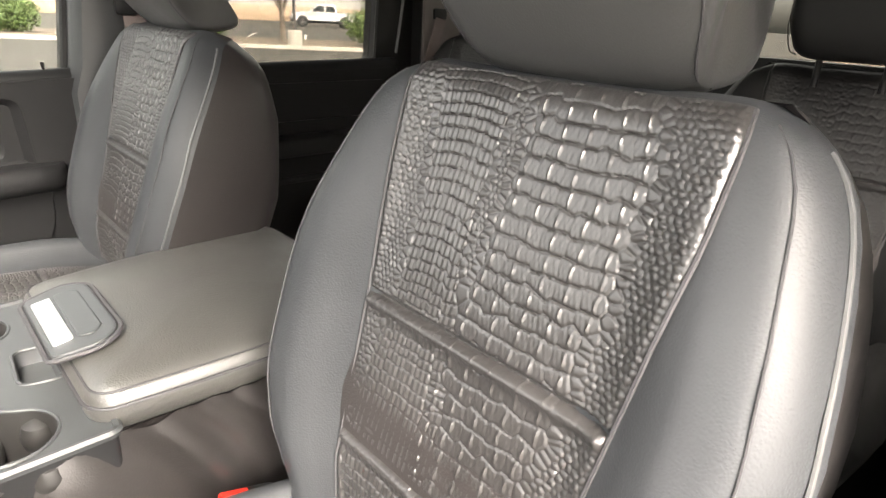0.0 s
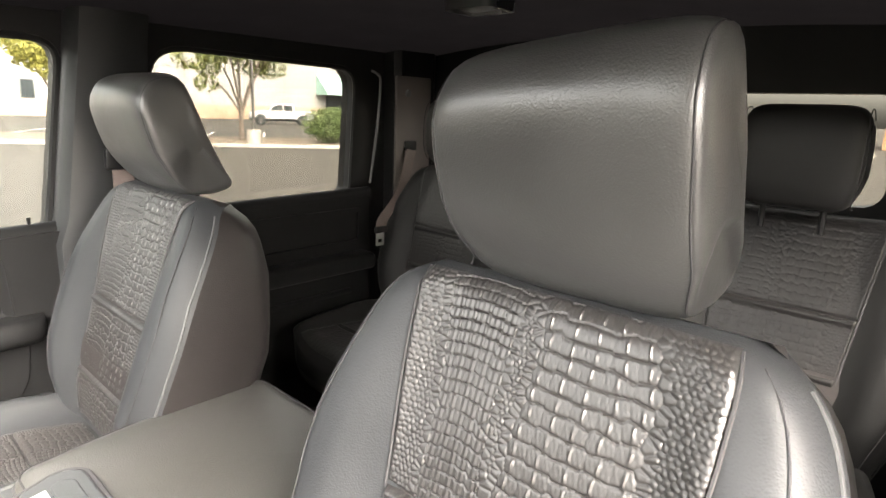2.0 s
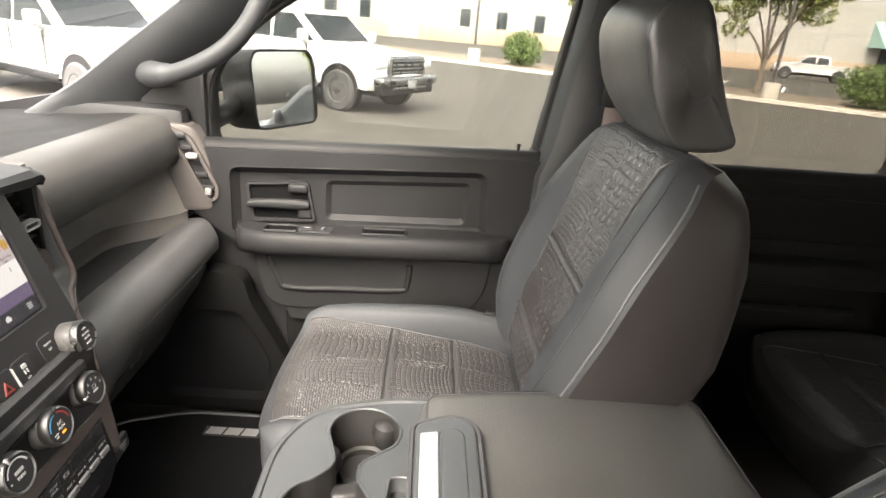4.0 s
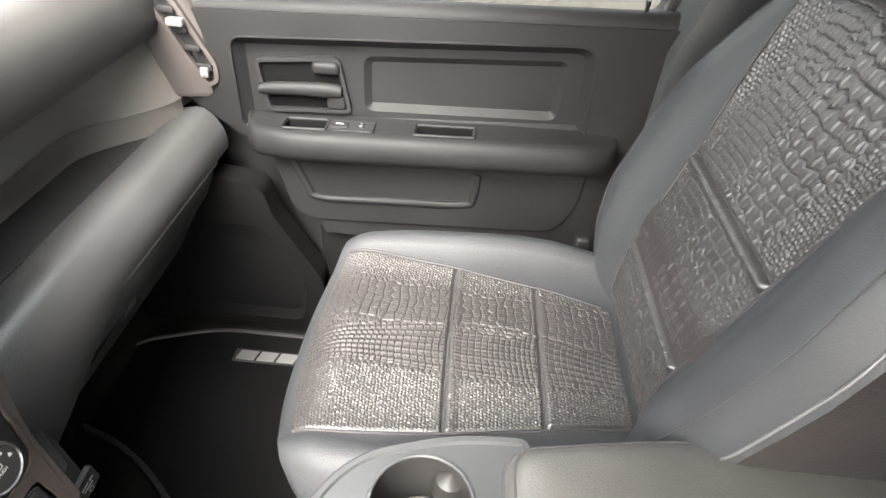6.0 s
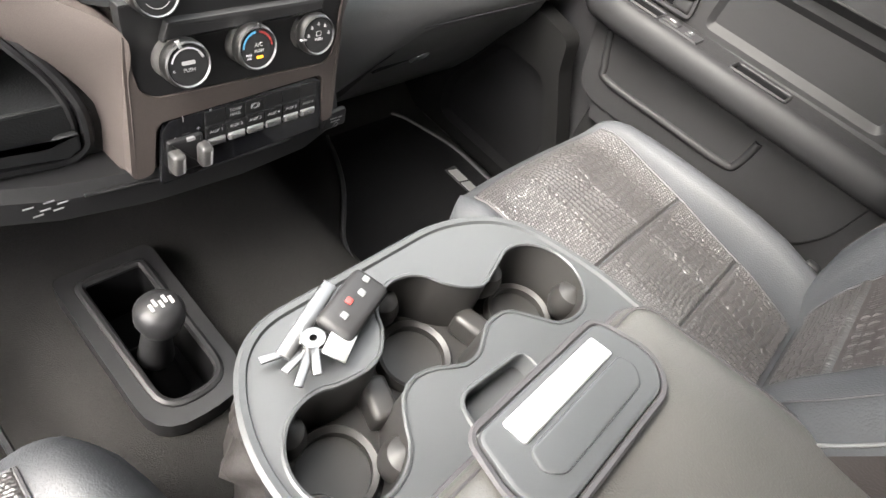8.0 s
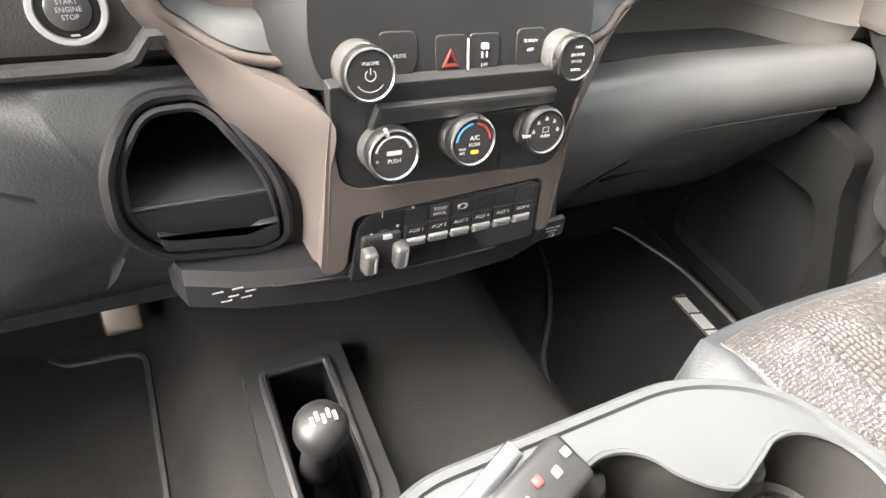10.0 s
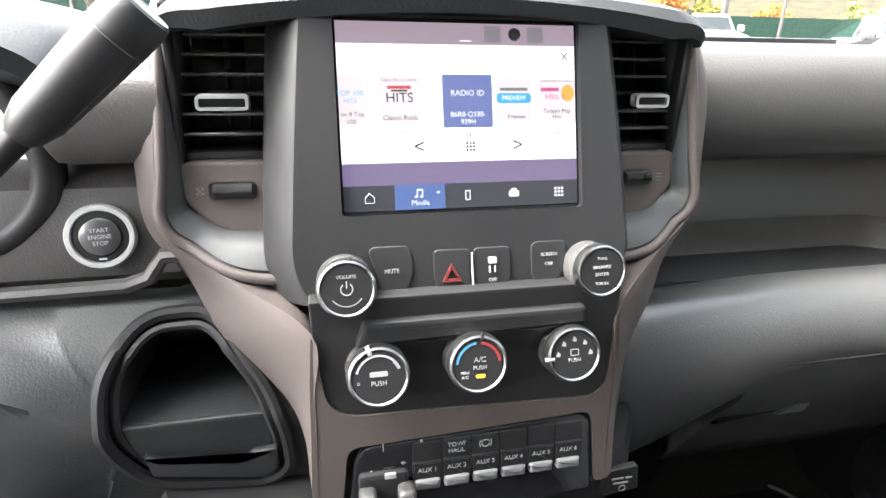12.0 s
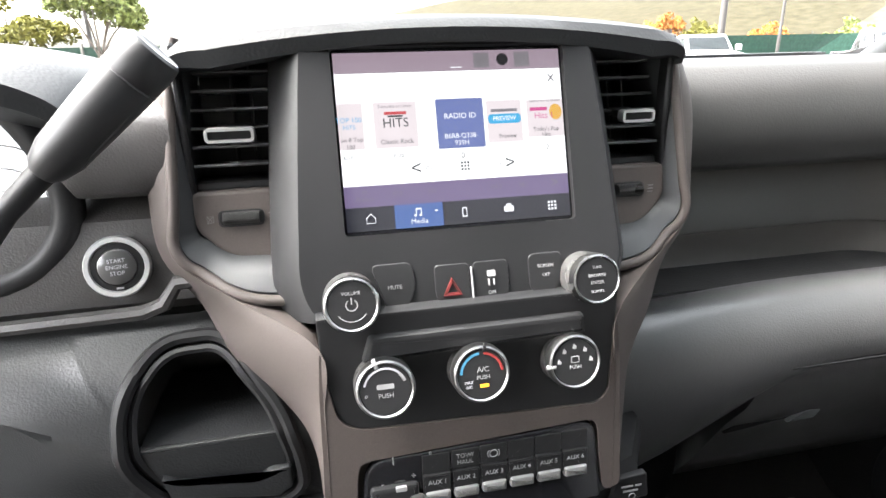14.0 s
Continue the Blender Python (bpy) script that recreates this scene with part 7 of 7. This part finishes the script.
tagged(part("kerb", kerb_part(-40, 45), M_CONCRETE), "pale concrete kerb along the planting strip", "kerb", kind="structure")
bm = loft([[along(s, 0.17, 0.12), along(s, 6.0, 0.12), along(s, 6.0, -0.1), along(s, 0.17, -0.1)] for s in np.linspace(-40, 45, 12)])
tagged(part("planting_strip", bm, M_MULCH), "brown mulch planting strip", "ground", kind="structure")
for k in range(8):
    a = thing("parking_line", "faded white parking line", "road marking", "parking lines")
    part("stripe", loft([[along(-14 + k * 3 + 0.06 * q, n, 0.006) for q in (-1, 1)] for n in (8.5, 13.5)], False, False), M_LINE, a)


def leaf_cloud(blobs, count, size, seed):
    """Many small leaves in uneven clumps."""
    rng = np.random.RandomState(seed)
    vs, fs = [], []
    weights = np.array([b[3] for b in blobs]) ** 2
    weights = weights / weights.sum()
    for i in range(count):
        b = blobs[rng.choice(len(blobs), p=weights)]
        d = rng.normal(size=3)
        d /= np.linalg.norm(d)
        r = b[3] * rng.uniform(0.35, 1.0) ** 0.5
        c = np.array(b[:3]) + d * r * np.array([1, 1, b[4] if len(b) > 4 else 0.8])
        u = rng.normal(size=3)
        u /= np.linalg.norm(u)
        w = np.cross(u, rng.normal(size=3))
        w /= np.linalg.norm(w)
        s = size * rng.uniform(0.6, 1.3)
        k = len(vs)
        vs += [c - u * s, c + w * s * 0.5, c + u * s, c - w * s * 0.5]
        fs.append((k, k + 1, k + 2, k + 3))
    me = bpy.data.meshes.new("crown")
    me.from_pydata([tuple(v) for v in vs], [], fs)
    return me


def tree(name, at, height, spread, seed, mat, label, leaves=7500, leaf=0.10):
    t = thing(name, label, "tree", "car park trees", at=at)
    rng = random.Random(seed)
    bm = bmesh.new()
    fork = height * 0.27
    tube([(0, 0, -0.2), (0.03, 0, fork * 0.5), (rng.uniform(-0.1, 0.1), 0.05, fork)], [height * 0.028, height * 0.021, height * 0.018], 9, bm)
    blobs = []
    for k in range(7):
        a = k * 2.4 + rng.uniform(-0.4, 0.4)
        r = spread * rng.uniform(0.45, 0.95)
        z = height * rng.uniform(0.44, 0.90)
        if k == 6:
            r, z = 0.1, height * 0.95
        tip = Vector((math.cos(a) * r, math.sin(a) * r, z))
        mid = Vector((tip.x * 0.42, tip.y * 0.42, fork + (z - fork) * 0.55))
        tube(smooth_line([(0, 0, fork * 0.9), mid, tip], 4), [height * 0.012 - height * 0.010 * i / 8 for i in range(9)], 6, bm)
        for j in range(4):
            f = rng.uniform(0.45, 1.1)
            p = mid.lerp(tip, f) + Vector((rng.uniform(-1, 1), rng.uniform(-1, 1), rng.uniform(-0.5, 0.8))) * spread * 0.22
            blobs.append((*p, spread * rng.uniform(0.16, 0.30), 0.75))
    part("trunk", bm, M_BARK, t)
    finish("crown", leaf_cloud(blobs, leaves, leaf, seed), mat, t, smooth=False)
    return t


tree("tree", along(-4.1, 3.0), 5.6, 3.5, 3, M_LEAF, "young shade tree with thinning green leaves", 8500)
tree("tree", along(3.4, 3.2), 5.8, 2.8, 7, M_LEAFY, "young shade tree turning yellow green")
tree("tree", along(22, 1.6), 6.4, 3.0, 11, M_LEAFY, "yellowing shade tree beside the car park")
tree("tree", along(-24, 1.6), 6.4, 3.0, 15, M_LEAF, "green shade tree beside the car park")


def hedge(at, r, h, seed):
    t = thing("hedge_bush", "clipped round green bush in the planting strip", "bush", "hedge bushes", at=at)
    rng = random.Random(seed)
    blobs = [(rng.uniform(-0.3, 0.3) * r, rng.uniform(-0.3, 0.3) * r, h * 0.5 + rng.uniform(-0.12, 0.12) * h, r * rng.uniform(0.65, 0.85), h / (2 * r) * 1.15) for _ in range(9)]
    finish("foliage", leaf_cloud(blobs, 5200, 0.07, seed), M_HEDGE, t, smooth=False)
    part("stem", tube([(0, 0, -0.1), (0, 0, h * 0.5)], r * 0.12, 8), M_BARK, t)


hedge(along(-8.1, 2.5), 1.75, 1.8, 1)
hedge(along(6.6, 2.2), 1.05, 1.8, 2)
hedge(along(-0.4, 4.9), 1.05, 1.8, 5)


def lamp_post(at, h=7.5):
    t = thing("lamp_post", "brown lamp post on a concrete base", "lamp post", "lamp posts", at=at)
    part("base", turned([(0.30, -0.3), (0.30, 0.70), (0.26, 0.74)], 20), M_CONCRETE, t, "round concrete base")
    part("pole", tube([(0, 0, 0.7), (0, 0, h)], 0.065, 10), M_POLE, t)
    part("lamp_head", box((0.7, 0.35, 0.15), (0.3, 0, h), 0.04), M_POLE, t)


lamp_post(along(-4.7, 0.35, 0))
lamp_post(along(8.6, 0.9, 0))
lamp_post(along(17.5, 0.9, 0))


def building():
    X = 62.0
    t = thing("warehouse", "long white painted warehouse with brown block base", "building", kind="structure")
    wl = lambda u, v, w: Vector((X - w, u, GROUND + v))
    part("wall", box((8.0, 150, 11.0), (X + 4.0, -25, GROUND + 5.5)), M_WALL, t)
    part("base_band", box((0.25, 150, 1.5), (X - 0.12, -25, GROUND + 0.75), 0.03), M_WAIN, t, "brown split block band")
    for y in range(-95, 45, 6):
        part("panel_joint", box((0.06, 0.05, 9.4), (X - 0.01, y + 0.5, GROUND + 6.2)), M_GREYTRIM, t)
    for y in (-3.5, -7.2, -11.0, 6.5, 10.0, -14.5):
        win = part("window", box((0.18, 1.1, 1.7), (X - 0.05, y, GROUND + 2.4), 0.02), M_GREYTRIM, t)
        part("pane", box((0.06, 0.9, 1.5), (X - 0.15, y, GROUND + 2.4)), M_CARGLASS, win)
    for y in (2.6, 15.5):
        part("roll_door", box((0.3, 3.0, 3.2), (X - 0.1, y, GROUND + 1.6), 0.03), M_CONCRETE, t, "grey roller door")
    part("awning", slab([(0.0, 3.1), (2.6, 3.1), (0.0, 5.6)], lambda u, v, w: Vector((X - u, -60 + w, GROUND + v)), 15.0), M_AWNING, t, "green metal awning")
    # dark box put in for the shade below the awning
    part("awning_shade", box((0.4, 13.0, 3.0), (X - 0.1, -53, GROUND + 1.5)), M_CARGLASS, t, "dark sheet standing for the shade under the awning")
    part("red_door", box((0.5, 1.6, 2.6), (X - 0.2, -55, GROUND + 1.3), 0.03), M_BROWNDOOR, t, "orange red door")
    part("coping", box((8.6, 151, 0.4), (X + 3.9, -25, GROUND + 11.2)), M_GREYTRIM, t)


building()


def pickup(name, at, heading, paint, label, tall=1.0):
    """A four door pickup truck; x to its front."""
    t = thing(name, label, "car", "parked cars", at=at)
    t.rotation_euler = (0, 0, heading)
    side2 = lambda y0: (lambda u, v, w: Vector((u, y0 + w, v)))
    lower = [(-2.9, 0.55), (-2.9, 1.18), (-1.15, 1.20), (-1.10, 1.22), (1.15, 1.22), (1.35, 1.21), (2.50, 1.13), (2.70, 1.08), (2.78, 0.98), (2.80, 0.62), (2.70, 0.48), (2.35, 0.50), (-2.4, 0.50)]
    rings = []
    for y, inset, dz in ((-0.98, 0.05, 0), (-1.0, 0.0, 0), (-0.97, 0.0, 0.01), (-0.5, -0.02, 0.03), (0, -0.03, 0.04), (0.5, -0.02, 0.03), (0.97, 0.0, 0.01), (1.0, 0.0, 0), (0.98, 0.05, 0)):
        rings.append([(u - (abs(y) ** 6) * 0.18 * (u > 2.2), y, v + dz * (v > 0.9)) for u, v in shrink(lower, inset)])
    part("body", loft(rings), paint, t)
    cab = [(-1.12, 1.20), (-0.98, 1.80), (-0.80, 1.86), (0.35, 1.86), (0.55, 1.80), (1.32, 1.20)]
    rings = []
    for y in (-0.90, -0.86, -0.70, 0.70, 0.86, 0.90):
        k = 1 - 0.10 * (abs(y) > 0.8)
        rings.append([(u * (0.985 if abs(y) > 0.88 else 1), y * (1 - 0.16 * max(0, v - 1.22) / 0.64), v - (0.02 if abs(y) > 0.88 else 0)) for u, v in cab])
    part("cab", loft(rings), paint, t)
    for sg in (-1, 1):
        for u0, u1, u2, u3 in ((-0.93, -0.10, -0.16, -0.84), (-0.02, 1.12, 0.48, -0.02)):
            q = [(u0, sg * 0.895, 1.26), (u1, sg * 0.895, 1.26), (u2, sg * 0.808, 1.74), (u3, sg * 0.808, 1.74)]
            bm = bmesh.new()
            bm.faces.new([bm.verts.new(p) for p in q])
            bmesh.ops.solidify(bm, geom=bm.faces[:], thickness=0.012)
            part("side_window", bm, M_CARGLASS, t)
        part("mirror", box((0.14, 0.24, 0.24), (1.02, sg * 1.12, 1.36), 0.05, 3), paint, t)
        part("headlamp", box((0.30, 0.36, 0.16), (2.62, sg * 0.80, 0.98), 0.05, 3), M_LAMPLENS, t, "clear headlamp")
        part("tail_lamp", box((0.06, 0.14, 0.34), (-2.90, sg * 0.90, 1.0), 0.02), M_TAIL, t, "red tail lamp")
        for u in (1.85, -1.75):
            wh = part("tyre", turned([(0.20, -0.13), (0.36, -0.13), (0.395, -0.10), (0.40, 0.0), (0.395, 0.10), (0.36, 0.13), (0.20, 0.13)], 28, pose(u, sg * 0.915, 0.40, 90, 0, 0)), M_TYRE, t)
            part("rim", turned([(0.02, -0.135), (0.10, -0.125), (0.18, -0.11), (0.235, -0.132), (0.24, -0.10), (0.24, 0.10), (0.235, 0.132), (0.18, 0.11), (0.10, 0.125), (0.02, 0.135)], 20, pose(u, sg * 0.920, 0.40, 90, 0, 0)), M_CHROME, t, "alloy rim")
            part("wheel_arch", turned([(0.001, -0.08), (0.475, -0.08), (0.475, 0.08), (0.001, 0.08)], 28, pose(u, sg * 0.925, 0.44, 90, 0, 0), False), M_BLACK, t)
    for q, nm in (([(1.20, -0.76, 1.28), (1.20, 0.76, 1.28), (0.60, 0.70, 1.76), (0.60, -0.70, 1.76)], "windscreen"), ([(-1.10, -0.74, 1.30), (-1.10, 0.74, 1.30), (-0.99, 0.68, 1.72), (-0.99, -0.68, 1.72)], "rear_window")):
        bm = bmesh.new()
        off = 0.03 if q[0][0] > 0 else -0.012
        bm.faces.new([bm.verts.new((p[0] + off, p[1], p[2])) for p in q])
        bmesh.ops.solidify(bm, geom=bm.faces[:], thickness=0.01)
        part(nm, bm, M_CARGLASS, t)
    part("grille_frame", box((0.10, 1.30, 0.40), (2.765, 0, 0.935), 0.06, 3), M_CHROME, t, "chrome grille frame")
    part("grille", box((0.06, 1.14, 0.30), (2.80, 0, 0.935), 0.03, 3), M_BLACK, t, "black grille")
    for k in range(4):
        part("grille_bar", box((0.03, 1.10, 0.028), (2.825, 0, 0.825 + 0.073 * k), 0.01), M_CHROME, t)
    part("bumper", box((0.26, 1.98, 0.17), (2.80, 0, 0.665), 0.06, 3), M_CHROME if paint is not M_PAINTD else M_BLACK, t, "chrome bumper")
    part("valance", box((0.22, 1.86, 0.20), (2.76, 0, 0.50), 0.05, 3), M_BLACK, t, "black lower valance")
    part("valance_lip", box((0.06, 1.20, 0.05), (2.88, 0, 0.53), 0.02, 2), M_CHROME, t)
    for sg in (-1, 1):
        part("fog_lamp", box((0.05, 0.22, 0.09), (2.915, sg * 0.68, 0.655), 0.03, 3), M_BLACK, t, "dark fog lamp recess")
        part("sill", box((2.5, 0.06, 0.12), (0.05, sg * 0.985, 0.50), 0.02), M_BLACK, t)
        for u in (0.0, -0.98, 1.0):
            part("door_gap", box((0.012, 0.01, 0.62), (u, sg * 1.0015, 0.88)), M_BLACK, t)
        for u in (-0.80, 0.16):
            part("door_grip", box((0.20, 0.03, 0.045), (u, sg * 1.005, 1.08), 0.012), paint, t)
    part("number_plate", box((0.01, 0.32, 0.16), (2.935, 0, 0.60), 0.004), M_WHITE, t, "white plate")
    part("hood_bulge", box((1.25, 1.05, 0.08), (1.95, 0, 1.185), 0.035, 3, pose(0, 0, 0, 0, 4.5, 0)), paint, t)
    part("rear_bumper", box((0.18, 1.85, 0.20), (-2.95, 0, 0.58), 0.05, 3), M_CHROME, t)
    part("underbody", box((5.2, 1.5, 0.25), (0, 0, 0.48)), M_BLACK, t)
    return t


head = math.atan2(-AX.y, -AX.x)
front = Vector((12.25, 0.85, GROUND))
pickup("pickup_truck", front + AX * 1.85, head, M_PAINTW, "white parked pickup truck with chrome grille")
pickup("pickup_truck", front + AX * 2.3 - NX * 4.1 + AX * 1.2, head, M_PAINTS, "silver parked pickup truck beside the white one")
pickup("pickup_truck", Vector((46.5, -30.2, GROUND)), math.atan2(1.0, 0.55), M_PAINTW, "white pickup truck parked far off by the warehouse")
pickup("pickup_truck", front + AX * 13 - NX * 3.5, head, M_PAINTD, "dark pickup truck parked further back")
pickup("pickup_truck", Vector((4.7, -9.6, GROUND)), math.pi + 0.35, M_PAINTD, "dark grey pickup truck parked behind, seen in the wing mirror")
pickup("pickup_truck", Vector((21, 16, GROUND)), head, M_PAINTW, "white pickup truck in the far row")
pickup("pickup_truck", Vector((15.5, 22, GROUND)), head + 0.2, M_PAINTW, "white pickup truck parked by the fence")

# fence, trees and hills ahead
for k in range(24):
    y = 34.0
    f = thing("fence_panel", "green screened chain link fence panel", "fence", "fence panels", at=(-34 + k * 4.0, y + 0.25 * k, GROUND))
    part("screen", box((3.9, 0.03, 1.9), (0, 0, 0.98)), M_FENCE, f)
    part("post", tube([(-1.98, 0, 0), (-1.98, 0, 2.1)], 0.04, 8), M_POLE, f)
tree("tree", (-10.4, 33, GROUND), 5.4, 2.6, 31, M_LEAF, "leafy green tree beyond the fence", 4200, 0.16)
tree("tree", (-15.5, 36, GROUND), 5.0, 2.6, 33, M_LEAFY, "yellow tree beyond the fence", 3200, 0.16)
for k, (x, y, m, hh) in enumerate(((36, 58, M_LEAFO, 4.2), (41, 60, M_LEAFY, 3.4), (49, 58, M_LEAFO, 3.2), (57, 56, M_LEAF, 3.6), (30, 62, M_LEAFO, 3.0))):
    tree("tree", (x, y, GROUND), hh, 2.4, 41 + k, m, "autumn coloured tree at the foot of the hill", 1500, 0.2)
for x, y, h, r in ((26.6, 36, 9.0, 0.24), (32.0, 37, 9.0, 0.12), (-11.7, 36, 9.0, 0.12)):
    p = thing("utility_pole", "thin dark utility pole", "pole", "utility poles", at=(x, y, GROUND))
    part("shaft", tube([(0, 0, 0), (0, 0, h)], [r, r * 0.75], 10), M_POLE, p)
hill = bmesh.new()
rows = []
for j in range(9):
    d = 230 + j * 45
    row = []
    for k in range(41):
        a = radians(-28 + k * 3.2)
        z = 84 * math.sin(j / 8 * math.pi / 2) * max(0.0, math.sin(max(0.0, (a + 0.22)) * 1.15)) * (0.85 + 0.3 * noise.noise(Vector((a * 4, j * 0.4, 0))))
        row.append((math.sin(a) * d, math.cos(a) * d, GROUND - 0.5 + z))
    rows.append(row)
loft(rows, False, False, hill)
tagged(part("backdrop_hill", hill, M_HILL), "dry tan hillside beyond the car park", "hill", kind="structure")
# behind the cab
shop = thing("terracotta_building", "low terracotta building behind the car park", "building", kind="structure")
part("wall", box((60, 10, 5.0), (-25, -62, GROUND + 2.5)), M_ROOFTILE, shop)
for k in range(8):
    part("pillar", box((1.2, 0.6, 5.2), (-52 + k * 7.5, -56.8, GROUND + 2.6)), M_WALL, shop, "white pillar")
for k in range(5):
    pickup("pickup_truck", Vector((-24 + k * 4.2, -24 - k * 0.2, GROUND)), 1.6, (M_PAINTW, M_PAINTS, M_PAINTW, M_PAINTD, M_PAINTW)[k], "parked pickup truck behind the cab")
